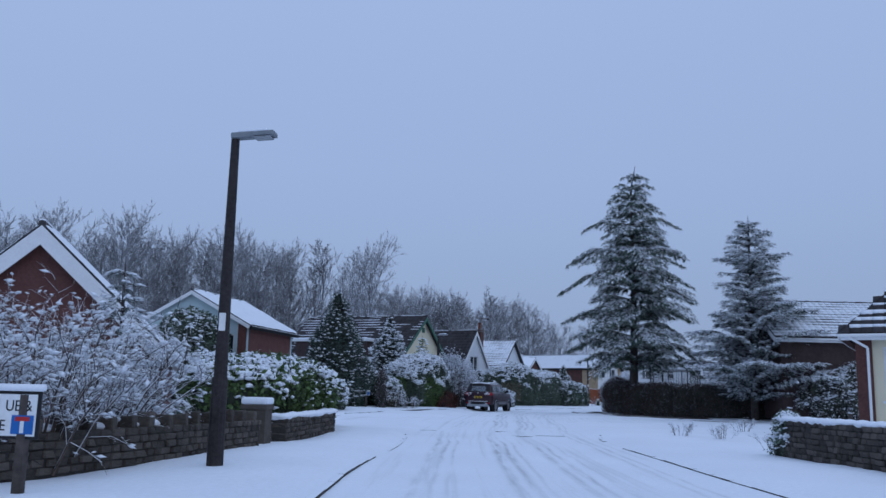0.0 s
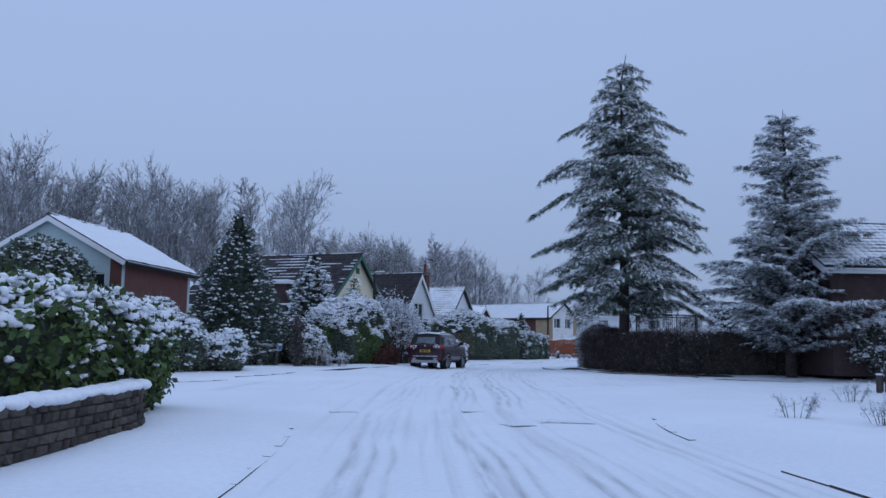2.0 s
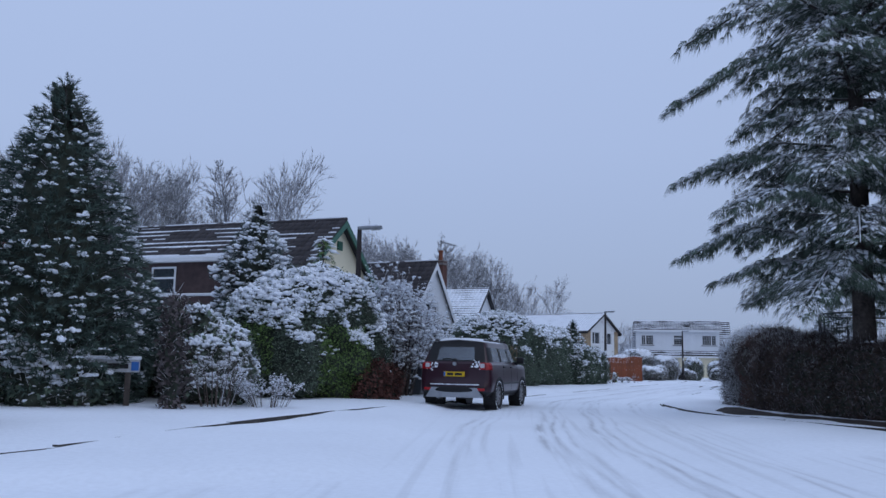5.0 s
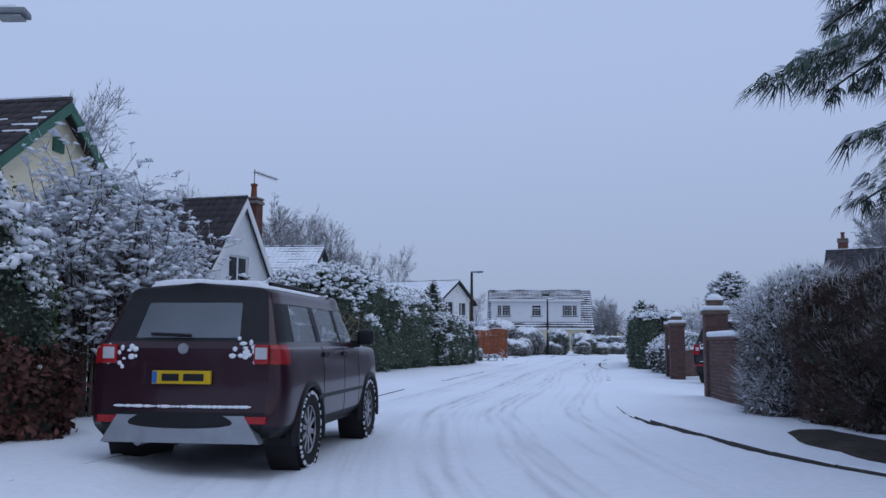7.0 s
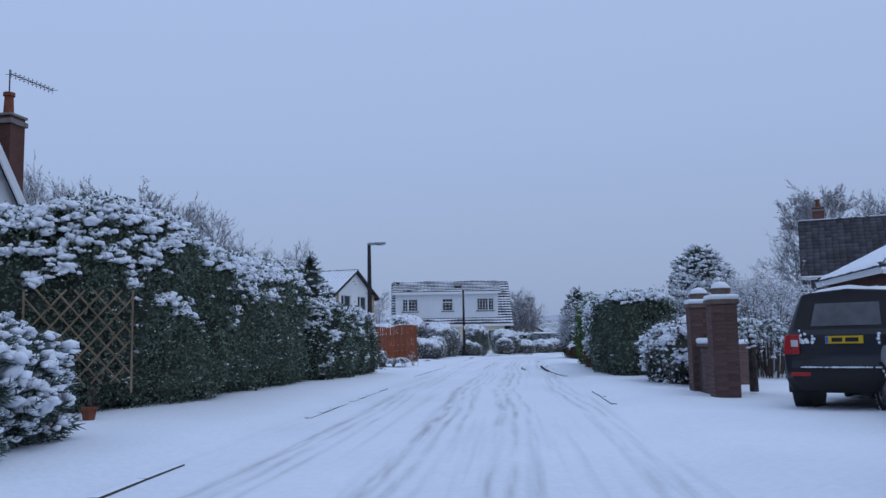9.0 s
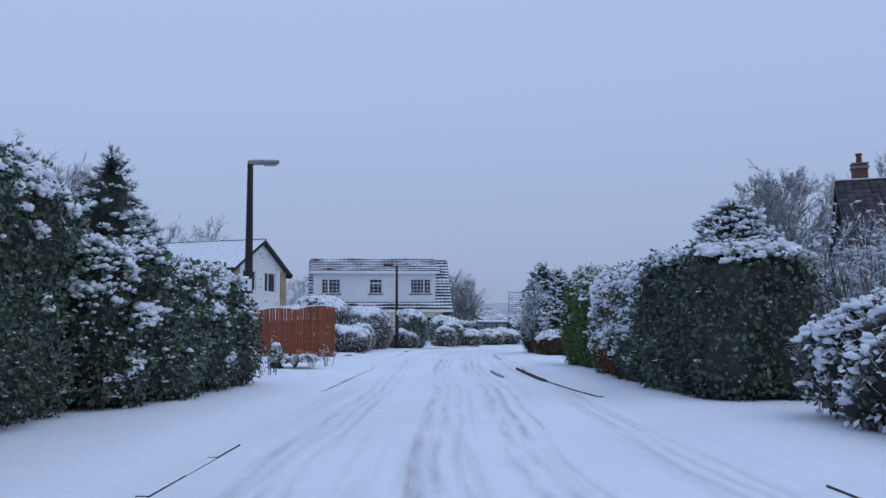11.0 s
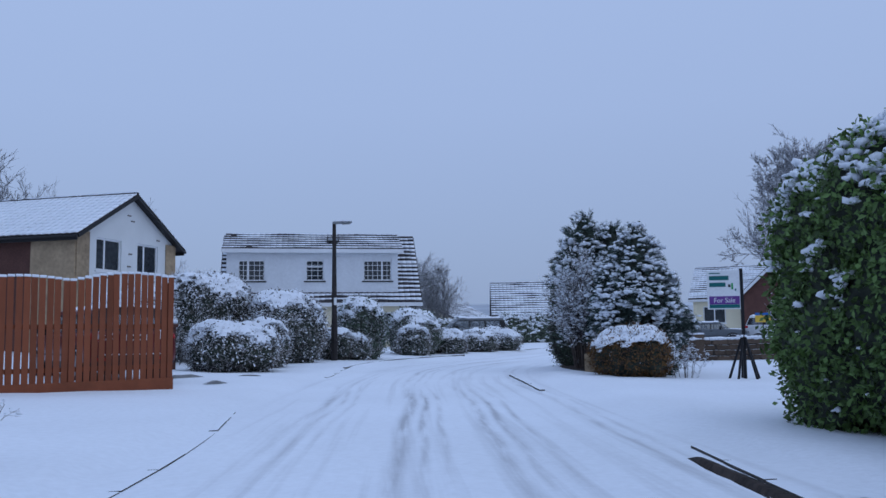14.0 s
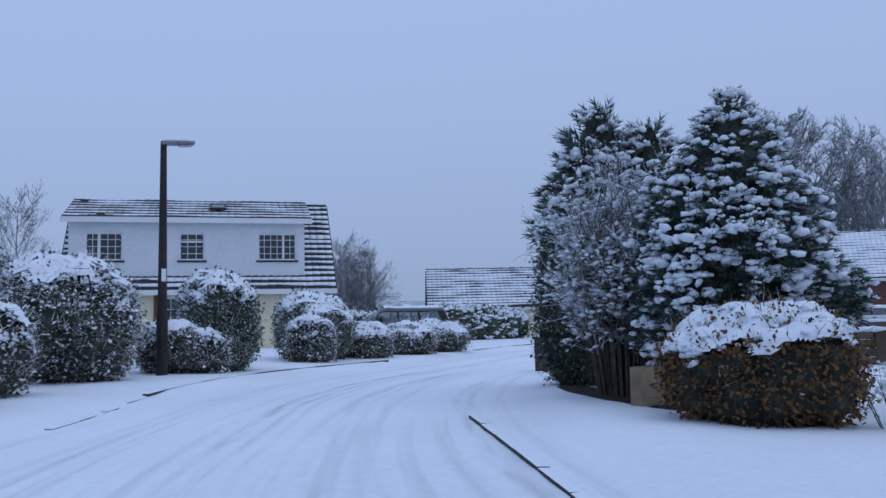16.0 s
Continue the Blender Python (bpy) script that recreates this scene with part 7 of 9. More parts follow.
        part("snow", tri_mesh("snow", v, f), snow_mat, top, smooth=True)
    return top


mortar_dark = material("dark_mortar", (0.045, 0.04, 0.036), 0.95, vary=0.25)
stone_wall([(-5.6, 8.0), (-4.75, 10.1), (-4.0, 13), (-3.45, 16.3)], 0.5, "low dark stone wall with upright coping stones and snow")
stone_wall([(-3.2, 17.6), (-3.02, 20), (-2.86, 22.6), (-2.95, 23.6), (-3.5, 24.6), (-4.4, 25.2)], 0.5, "low curved stone wall under a smooth slab of snow", teeth=False)


cap_stone = material("cap_stone", (0.13, 0.095, 0.075), 0.9, vary=0.3, grain=9, stain=2, bump=0.3, snow=0.6)


def pier(x, y, w, h, turn, label, mat, cap=0.04, snow=0.09, ball=False):
    z = ground_at(x, y)
    ob = thing("gate_pier", pose(x, y, z - 0.05, 0, 0, turn), label, "gate pier", "piers and posts of the walls")
    part("shaft", box_bm(-w / 2, w / 2, -w / 2, w / 2, 0, h, bevel=0.012), mat, ob)
    # brick joints: thin proud courses
    n = int(h / 0.075)
    me = bpy.data.meshes.new("brick")
    bb = box_bm(-0.104, 0.104, -0.004, 0.004, -0.031, 0.031)
    bb.to_mesh(me)
    bb.free()
    me.materials.append(mat)
    for j in range(n if mat is brick_gate else 0):
        for side in range(2):
            for i in range(2):
                b = new("brick", me)
                b.parent = ob
                off = (-0.108 if i == 0 else 0.108) * (1 if j % 2 else 0.92)
                b.matrix_basis = pose(0, 0, 0, 0, 0, (0, -90)[side]) @ pose(off * w / 0.44, -w / 2 - 0.003, 0.05 + j * 0.075) @ Matrix.Diagonal((w / 0.46, 1, 1, 1))
    part("cap", box_bm(-w / 2 - cap, w / 2 + cap, -w / 2 - cap, w / 2 + cap, h, h + 0.09, bevel=0.015), cap_stone if mat is brick_gate else mat, ob)
    bm = box_bm(-w / 2 - cap, w / 2 + cap, -w / 2 - cap, w / 2 + cap, h + 0.09, h + 0.09 + snow, bevel=min(snow * 0.45, 0.05))
    part("snow", bm, snow_mat, ob, smooth=True)
    if ball:
        bm = bmesh.new()
        rod(bm, (0, 0, h + 0.09), (0, 0, h + 0.3), 0.15, 0.19, 16)
        part("finial", bm, cap_stone, ob, "carved stone finial")
        bm = bmesh.new()
        bmesh.ops.create_icosphere(bm, subdivisions=2, radius=0.18, matrix=Matrix.Translation((0, 0, h + 0.3)) @ Matrix.Diagonal((1, 1, 0.75, 1)))
        part("snow", bm, snow_mat, ob, smooth=True)
    return ob


pier(-3.52, 16.95, 0.46, 0.72, -5, "stone wall pier with a snowy cap", stone_wall_mat, cap=0.03, snow=0.14)
# the stone wall before the cream bungalow, with ivy and snow
stone_wall([(6.95, 17.4), (7.05, 14), (7.4, 8.5)], 0.7, "dark garden wall topped with snow before the cream bungalow", teeth=False)
hedge("snow-laden ivy clump on the end of the wall", [(6.95, 17.3), (7.05, 17.9)], 0.6, 0.8, leaf_dark, power=2.4, rough=0.1, n=10, density=500, leaf_size=0.07, snow_density=300, snow_size=0.06, steep=0.1, side=0.3, name="ivy", category="ivy", seed=70)
# gate piers and walls of the drive
pier(12.55, 60.38, 0.46, 1.75, -25, "red brick gate pier with a snowy stone finial", brick_gate, ball=True)
pier(16.85, 69.65, 0.46, 1.75, -25, "red brick gate pier with a snowy stone finial", brick_gate, ball=True)
pier(17.6, 71.3, 0.46, 1.75, -25, "red brick gate pier with a snowy stone finial", brick_gate, ball=True)


def brick_wall(a, b, h, label, thick=0.24):
    """A wall of bricks between two plan points."""
    a, b = Vector((*a, 0)), Vector((*b, 0))
    L = (b - a).length
    z = ground_at(a.x, a.y) - 0.04
    top = tagged(thing("brick_wall", Matrix.Translation((a.x, a.y, z)) @ pose(0, 0, 0, 0, 0, math.degrees(math.atan2(b.y - a.y, b.x - a.x))), label, "wall", "garden walls"), kind="structure")
    part("core", box_bm(0, L, -thick / 2, thick / 2, -0.1, h), mortar_dark, top)
    me = bpy.data.meshes.new("brick")
    bb = box_bm(-0.105, 0.105, -thick / 2 - 0.006, thick / 2 + 0.006, -0.031, 0.031)
    bb.to_mesh(me)
    bb.free()
    me.materials.append(brick_gate)
    for j in range(int(h / 0.075)):
        for i in range(int(L / 0.22)):
            k = new("brick", me)
            k.parent = top
            k.matrix_basis = Matrix.Translation(((i + 0.5 + 0.25 * (j % 2)) * 0.22 - 0.05, 0, 0.04 + j * 0.075))
    part("coping", box_bm(0, L, -thick / 2 - 0.04, thick / 2 + 0.04, h, h + 0.06, bevel=0.01), brick_gate, top)
    part("snow", box_bm(0, L, -thick / 2 - 0.05, thick / 2 + 0.05, h + 0.06, h + 0.17, bevel=0.045), snow_mat, top, smooth=True)
    return top


brick_wall((11.1, 56.68), (12.35, 60.1), 1.2, "red brick garden wall with a snow cap beside the gate")
brick_wall((17.0, 70.0), (17.45, 71.0), 0.95, "short low brick wall between the piers")
brick_wall((18.1, 72.2), (20.6, 73.6), 0.9, "low brick wall behind the drive")


# ---- signs ----
def board(ob, w, h, z, mat, name="board", y=0.0, t=0.02, x=0.0):
    return part(name, box_bm(x - w / 2, x + w / 2, y - t, y, z, z + h, bevel=0.004), mat, ob)


def lettering(ob, text, x, z, size, mat, y, width=1.0, align="LEFT"):
    """Raised letters, made into a mesh."""
    cu = bpy.data.curves.new("lettering", "FONT")
    cu.body, cu.size, cu.extrude, cu.align_x = text, size, 0.002, align
    tmp = new("lettering", cu)
    me = bpy.data.meshes.new_from_object(tmp.evaluated_get(bpy.context.evaluated_depsgraph_get()))
    bpy.data.objects.remove(tmp)
    me.name = "lettering"
    me.materials.clear()
    return part("lettering", me, mat, ob, spot=pose(x, y, z, 90, 0, 0) @ Matrix.Diagonal((width, 1, 1, 1)))


# street name plate at the start: two lines of which the ends are read
name_plate = thing("street_sign", pose(-4.42, 8.62, ground_at(-4.4, 8.6), 0, 0, -8), "white street name sign on low posts with snow on top", "street sign")
for x in (-0.55, 0.38):
    part("post", box_bm(x - 0.045, x + 0.045, -0.04, 0.05, -0.1, 0.95, bevel=0.006), wood_grey, name_plate)
part("backing", box_bm(-0.72, 0.55, -0.03, 0.0, 0.52, 0.98, bevel=0.006), sign_black, name_plate)
part("plate", box_bm(-0.69, 0.52, -0.036, -0.031, 0.55, 0.95), sign_white, name_plate)
bm = bmesh.new()
for x0, x1, z in ((-0.62, 0.12, 0.81), (-0.62, 0.05, 0.63)):
    box(bm, x0, x1, -0.041, -0.036, z, z + 0.1)
part("lettering_bars", bm, sign_black, name_plate, "black lettering")
lettering(name_plate, "UE &", 0.19, 0.79, 0.15, sign_black, -0.038, 0.9)
lettering(name_plate, "E", 0.14, 0.6, 0.15, sign_black, -0.038, 0.9)
part("no_through_road", box_bm(0.27, 0.5, -0.042, -0.036, 0.57, 0.75), sign_blue, name_plate, "blue no through road symbol")
bm = bmesh.new()
box(bm, 0.365, 0.405, -0.046, -0.042, 0.58, 0.7)
part("stem", bm, sign_white, name_plate)
part("bar", box_bm(0.31, 0.46, -0.047, -0.042, 0.695, 0.735), sign_red, name_plate)
part("snow", box_bm(-0.73, 0.56, -0.06, 0.06, 0.98, 1.05, bevel=0.03), snow_mat, name_plate, smooth=True)

for x, y, t, lab in ((-4.4, 47.3, 14, "low street name sign on two posts by the hedge"), (17.1, 46.0, -12, "low street name sign on posts before the beech hedge")):
    ob = thing("street_sign", pose(x, y, ground_at(x, y), 0, 0, t), lab, "street sign", "low street signs")
    for px in (-0.42, 0.42):
        part("post", box_bm(px - 0.05, px + 0.05, 0.0, 0.1, -0.1, 0.82, bevel=0.01), wood_grey, ob)
    part("plate", box_bm(-0.62, 0.62, -0.025, 0.0, 0.58, 0.8, bevel=0.005), sign_grey, ob)
    part("symbol", box_bm(0.47, 0.6, -0.031, -0.025, 0.61, 0.77), sign_blue, ob, "blue no through road symbol")
    for x0, x1 in ((-0.52, -0.12), (-0.04, 0.42)):
        part("lettering_bar", box_bm(x0, x1, -0.03, -0.025, 0.645, 0.735), sign_black, ob, "black lettering")
    part("snow", box_bm(-0.64, 0.64, -0.05, 0.05, 0.8, 0.87, bevel=0.03), snow_mat, ob, smooth=True)

# short wooden posts on the verge
for x, y, h, w in ((13.2, 33.0, 0.75, 0.16), (12.9, 32.9, 0.45, 0.14), (17.4, 37.0, 0.6, 0.14)):
    ob = thing("wooden_post", pose(x, y, ground_at(x, y), rng.uniform(-3, 3), rng.uniform(-3, 3), rng.uniform(0, 40)), "short dark wooden post on the snowy verge", "post", "posts on the verge")
    part("shaft", box_bm(-w / 2, w / 2, -w / 2, w / 2, -0.2, h, bevel=0.02), wood_grey, ob)
    part("snow", box_bm(-w / 2, w / 2, -w / 2, w / 2, h, h + 0.04, bevel=0.018), snow_mat, ob)

# estate agent's board
x, y = 33.35, 99.0
sale = thing("sale_board", pose(x, y, ground_at(x, y) - 0.03, 0, 0, -38), "tall for sale board on a dark braced post", "sign")
part("post", box_bm(-0.035, 0.035, -0.035, 0.035, 0, 2.45, bevel=0.004), sign_black, sale)
for a in range(5):
    an = a * 72 + 20
    part("brace", rod_bm((0.34 * math.cos(radians(an)), 0.34 * math.sin(radians(an)), 0), (0.04 * math.cos(radians(an)), 0.04 * math.sin(radians(an)), 0.92), 0.028, sides=6), sign_black, sale)
for px in (-0.12, -0.04, 0.04):
    part("stake_snow", box_bm(px - 0.03, px + 0.03, -0.06, 0.03, 0.93, 0.98, bevel=0.015), snow_mat, sale)
part("board", box_bm(-0.74, -0.035, -0.03, -0.006, 1.55, 2.42, bevel=0.004), sign_white, sale)
part("purple_band", box_bm(-0.70, -0.05, -0.0345, -0.03, 1.66, 1.84), sign_purple, sale)
part("teal_band", box_bm(-0.70, -0.05, -0.0345, -0.03, 1.575, 1.655), sign_teal, sale)
lettering(sale, "For Sale", -0.375, 1.7, 0.15, sign_white, -0.036, 0.95, "CENTER")
for x0, x1, z in ((-0.69, -0.27, 2.2), (-0.69, -0.34, 2.05)):
    part("name_bar", box_bm(x0, x1, -0.0345, -0.03, z, z + 0.095), sign_teal, sale, "agent's name as a plain bar")
part("name_bar", box_bm(-0.69, -0.45, -0.0345, -0.03, 2.34, 2.365), sign_teal, sale)
for px, pz, w, h, m in ((-0.2, 2.06, 0.04, 0.14, sign_green), (-0.26, 2.07, 0.05, 0.06, sign_black), (-0.13, 1.98, 0.03, 0.05, sign_teal)):
    part("logo_shape", box_bm(px - w / 2, px + w / 2, -0.0345, -0.03, pz - h / 2, pz + h / 2, bevel=0.004), m, sale)
small = thing("sale_board", pose(53.5, 116.4, ground_at(53.5, 116.4), 0, 0, -45), "small yellow and blue notice board by the wall", "sign")
part("post", box_bm(-0.03, 0.03, 0, 0.05, 0, 1.7), sign_black, small)
board(small, 0.75, 0.35, 1.35, sign_yellow, y=-0.004)
board(small, 0.75, 0.13, 1.7, sign_blue, y=-0.004)


# ---- the orange fence ----
def board_fence(a, b, label):
    a, b = Vector((*a, 0)), Vector((*b, 0))
    L = (b - a).length
    z = ground_at(b.x, b.y) - 0.05
    top = thing("fence", Matrix.Translation((a.x, a.y, z)) @ pose(0, 0, 0, 0, 0, math.degrees(math.atan2(b.y - a.y, b.x - a.x))), label, "fence")
    bays, n = 4, int(L / 0.118)
    me = bpy.data.meshes.new("board")
    bb = box_bm(-0.049, 0.049, -0.011, 0.011, 0, 1, bevel=0.004)
    bb.to_mesh(me)
    bb.free()
    me.materials.append(fence_wood)
    cap = bpy.data.meshes.new("snow")
    bb = box_bm(-0.055, 0.055, -0.02, 0.02, 0, 0.045, bevel=0.016)
    bb.to_mesh(cap)
    bb.free()
    cap.materials.append(snow_mat)
    for i in range(n):
        x = (i + 0.5) * L / n
        u = (x / L * bays) % 1
        climb = 0.3 + 0.36 * (x / L) ** 1.2
        h = 1.28 + climb + 0.1 * math.cos((u - 0.5) * math.pi) - 0.05
        for k, y in ((0, -0.02), (1, 0.045)) if x < L * 0.55 else ((0, -0.02),):
            d = new("board", me)
            d.parent = top
            d.matrix_basis = Matrix.Translation((x + (0.059 if k else 0), y, 0.1 + rng.uniform(-0.01, 0.01))) @ pose(0, 0, 0, 0, rng.uniform(-0.4, 0.4), 0) @ Matrix.Diagonal((1 if not k else 0.55, 1, h, 1))
        s = new("snow", cap)
        s.parent = top
        s.matrix_basis = Matrix.Translation((x, -0.01, 0.1 + h))
    part("gravel_board", box_bm(0, L, -0.045, -0.012, 0.02, 0.24, bevel=0.005), fence_wood, top)
    for j in range(bays + 1):
        x = min(L - 0.05, max(0.05, L * j / bays))
        part("post", box_bm(x - 0.05, x + 0.05, 0.06, 0.16, -0.1, 1.55 + 0.36 * j / bays, bevel=0.008), fence_wood, top)
    for zr in (0.4, 1.1):
        part("rail", box_bm(0, L, 0.012, 0.034, zr, zr + 0.08, bevel=0.005), fence_wood, top)
    return top


board_fence((14.6, 99.4), (21.45, 101.0), "orange-stained board fence with a waved top edged in snow")

# ---- trellis in the hedge ----
tre = thing("trellis", pose(5.0, 69.72, ground_at(5.5, 69.7), 0, 0, 3), "weathered diamond trellis fixed to the hedge", "trellis")
bm = bmesh.new()
for i in range(9):
    for s in (1, -1):
        x0 = -0.6 + i * 0.25
        pts = []
        for k in np.linspace(0, 1, 12):
            x, z = x0 + s * 1.15 * (k - (0 if s > 0 else 1)) * 1.0 + (0 if s > 0 else -1.15 + 1.15), 0.45 + 1.35 * k
            if 0 <= x <= 1.45:
                pts.append((x, z))
        if len(pts) > 1:
            rod(bm, (pts[0][0], -0.008 * s, pts[0][1]), (pts[-1][0], -0.008 * s, pts[-1][1]), 0.014, sides=4)
part("lattice", bm, trellis_mat, tre)
for x in (0.0, 1.45):
    part("upright", box_bm(x - 0.015, x + 0.015, -0.015, 0.015, 0.3, 1.8), trellis_mat, tre)
# red flower pot and plant at its foot
pot = thing("flower_pot", pose(5.9, 69.3, ground_at(5.9, 69.3)) @ Matrix.Scale(0.7, 4), "terracotta flower pot with bare stems by the trellis", "flower pot")
bm = bmesh.new()
rod(bm, (0, 0, -0.02), (0, 0, 0.22), 0.11, 0.15, 16)
rod(bm, (0, 0, 0.18), (0, 0, 0.24), 0.165, 0.17, 16)
part("pot", bm, pot_mat, pot)
bm = bmesh.new()
for i in range(9):
    rod(bm, (0, 0, 0.2), (rng.normal() * 0.15, rng.normal() * 0.1, rng.uniform(0.5, 1.0)), 0.008, 0.004, 5)
part("stemwork", bm, twig_dark, pot)

# ---- garden bits ----
for k, (x, y, h, n) in enumerate(((17.75, 91.9, 0.4, 20), (15.6, 88.0, 0.75, 9), (15.9, 89.2, 0.6, 8), (18.4, 92.3, 0.6, 8))):
    bare_shrub("withered garden plant poking through the snow", x, y, h * 0.6, h * 0.5, h * 0.9, 80 + k, max(6, n // 2), clumps=0.12, mat=twig_dark if k > 0 else twig)
def frond_plant(label, x, y, height, fronds, seed):
    """A low plant of arching fronds, each a midrib with leaflets, with snow on them."""
    r = np.random.default_rng(seed)
    top = thing("fern_plant", pose(x, y, ground_at(x, y)), label, "plant", "garden shrubs")
    spots, ways, ribs = [], [], []
    for i in range(fronds):
        a, reach = 2 * math.pi * (i + r.uniform(-0.3, 0.3)) / fronds, height * r.uniform(0.9, 1.5)
        out = np.array([math.cos(a), math.sin(a), 0])
        u = np.linspace(0, 1, 9)[:, None]
        arc = out * reach * u + np.array([0, 0, 1.0]) * height * (2.4 * u - 2.0 * u * u)
        ribs.append(tube(arc, np.linspace(0.012, 0.004, 9), 4))
        for q in np.linspace(0.2, 0.98, 16):
            c = np.array([np.interp(q, u[:, 0], arc[:, k]) for k in range(3)])
            for sign in (-1, 1):
                spots.append(c), ways.append(out * 0.7 + sign * np.array([-out[1], out[0], 0]) + [0, 0, -0.3])
    part("midribs", tri_mesh("midribs", *join(*ribs)), leaf_grey, top)
    P, W = np.array(spots), np.array(ways)
    part("foliage", tri_mesh("foliage", *stamp(LEAF, frames_of(W, np.tile([0, 0, 1.0], (len(P), 1))), height * r.uniform(0.25, 0.4, len(P)), P)), leaf_grey, top)
    k = r.random(len(P)) < 0.14
    part("snow", tri_mesh("snow", *pats(P[k] + [0, 0, 0.02], np.tile([0, 0, 1.0], (k.sum(), 1)), np.full(k.sum(), 0.045), each=2)), snow_mat, top, smooth=True)
    return top


frond_plant("grey-green fern-like plant bowed with snow", 17.15, 91.45, 0.5, 13, 171)
hedge("small yellow-green conifer in the snow", [(16.55, 91.3), (16.7, 91.3)], 0.35, 0.62, leaf_privet, power=2.2, rough=0.04, n=8, density=900, leaf_size=0.06, snow_density=160, snow_size=0.04, steep=0.3, name="bush", category="bush", seed=71)
stone = thing("stone_block", pose(31.75, 102.2, ground_at(31.75, 102.2), 0, 0, 20), "pale square stone block under the conifers", "stone block")
part("block", box_bm(-0.21, 0.21, -0.21, 0.21, -0.05, 0.45, bevel=0.02), stone_buff, stone)
bin_ob = thing("wheelie_bin", pose(1.55, 57.2, ground_at(1.55, 57.2), 0, 0, -20), "grey wheeled bin beside the hedge", "wheelie bin")
bm = bmesh.new()
vs = box(bm, -0.28, 0.28, -0.3, 0.3, 0.05, 0.95, bevel=0.02)
for v in bm.verts:
    if v.co.z < 0.5:
        v.co.x *= 0.82
        v.co.y *= 0.82
part("body", bm, bin_grey := material("bin_grey", (0.05, 0.055, 0.06), 0.5, vary=0.1), bin_ob)
part("lid", box_bm(-0.3, 0.3, -0.34, 0.32, 0.95, 1.02, bevel=0.02), bin_grey, bin_ob)
for s in (-1, 1):
    part("wheel", rod_bm((s * 0.22, 0.27, 0.1), (s * 0.28, 0.27, 0.1), 0.1, sides=14), sign_black, bin_ob)
pier(22.6, 108.2, 0.42, 1.1, 10, "dark brick drive pier under thick snow", brick_brown, cap=0.04, snow=0.12)
# low brick wall before the far bungalows
stone_low = material("low_wall_brick", (0.115, 0.082, 0.06), 0.9, vary=0.3, grain=9, stain=2, per=0.8, snow=0.7)
stone_wall([(36.2, 110.0), (42.19, 105.76), (46.9, 102.4)], 0.72, "low brown garden wall edged with snow", teeth=False, thick=0.22, mat=stone_low, piece=(0.5, 0.2))
for x, y in ((40.1, 107.25), (42.19, 105.76)):
    pier(x, y, 0.3, 0.85, -35, "squat brown wall pier", stone_low, cap=0.01, snow=0.05)
bare_shrub("small weeping bare tree frosted white", 64.3, 122.9, 2.0, 2.0, 3.0, 90, 60, clumps=0.35)
# trampoline net behind the beech hedge
tram = thing("trampoline", pose(15.2, 56.2, ground_at(15.2, 56.2)), "trampoline with a dark safety net behind the hedge", "trampoline")
for i in range(8):
    a = i * math.pi / 4
    part("pole", rod_bm((1.6 * math.cos(a), 1.6 * math.sin(a), 0), (1.6 * math.cos(a), 1.6 * math.sin(a), 2.75), 0.03, sides=6), sign_black, tram)
for z in (0.85, 2.72):
    bm = bmesh.new()
    for i in range(24):
        a, b = i * math.pi / 12, (i + 1) * math.pi / 12
        rod(bm, (1.6 * math.cos(a), 1.6 * math.sin(a), z), (1.6 * math.cos(b), 1.6 * math.sin(b), z), 0.03, sides=6)
    part("ring", bm, sign_black, tram)
bm = bmesh.new()
for i in range(96):
    a = i * math.pi / 48
    rod(bm, (1.58 * math.cos(a), 1.58 * math.sin(a), 0.85), (1.58 * math.cos(a), 1.58 * math.sin(a), 2.7), 0.006, sides=3)
for k in range(22):
    z = 0.85 + k * 0.085
    for i in range(24):
        a, b = i * math.pi / 12, (i + 1) * math.pi / 12
        rod(bm, (1.58 * math.cos(a), 1.58 * math.sin(a), z), (1.58 * math.cos(b), 1.58 * math.sin(b), z), 0.006, sides=3)
part("net", bm, sign_black, tram)
# palm-like plant bowed under snow by the gate pier
palm = thing("palm_plant", pose(18.35, 70.65, ground_at(18.35, 70.65)), "palm-like plant drooping under a load of snow", "plant")
part("trunk", rod_bm((0, 0, 0), (0, 0, 1.15), 0.09, 0.07, 8), bark, palm)
V, F = [], []
n = 46
a, e = rng.uniform(0, 6.28, n), rng.uniform(0.5, 0.95, n)
P0 = np.tile([0, 0, 1.15], (n, 1))
P1 = P0 + np.column_stack([np.cos(a) * e * 0.55, np.sin(a) * e * 0.55, np.full(n, 0.28)])
P2 = P0 + np.column_stack([np.cos(a) * e, np.sin(a) * e, rng.uniform(-0.35, 0.05, n)])
part("frond_crown", tri_mesh("frond_crown", *tubes(P0, P1, P2, np.full(n, 0.03), np.full(n, 0.008), 3)), leaf_dark, palm)
u = rng.uniform(0.15, 1.0, (n, 6))[..., None]
spots = np.where(u < 0.5, P0[:, None] + (P1 - P0)[:, None] * u * 2, P1[:, None] + (P2 - P1)[:, None] * (u * 2 - 1)).reshape(-1, 3)
part("snow", tri_mesh("snow", *pats(spots + [0, 0, 0.035], unit(np.repeat(P2 - P0, 6, 0)), rng.uniform(0.035, 0.075, len(spots)), each=2)), snow_mat, palm, smooth=True)

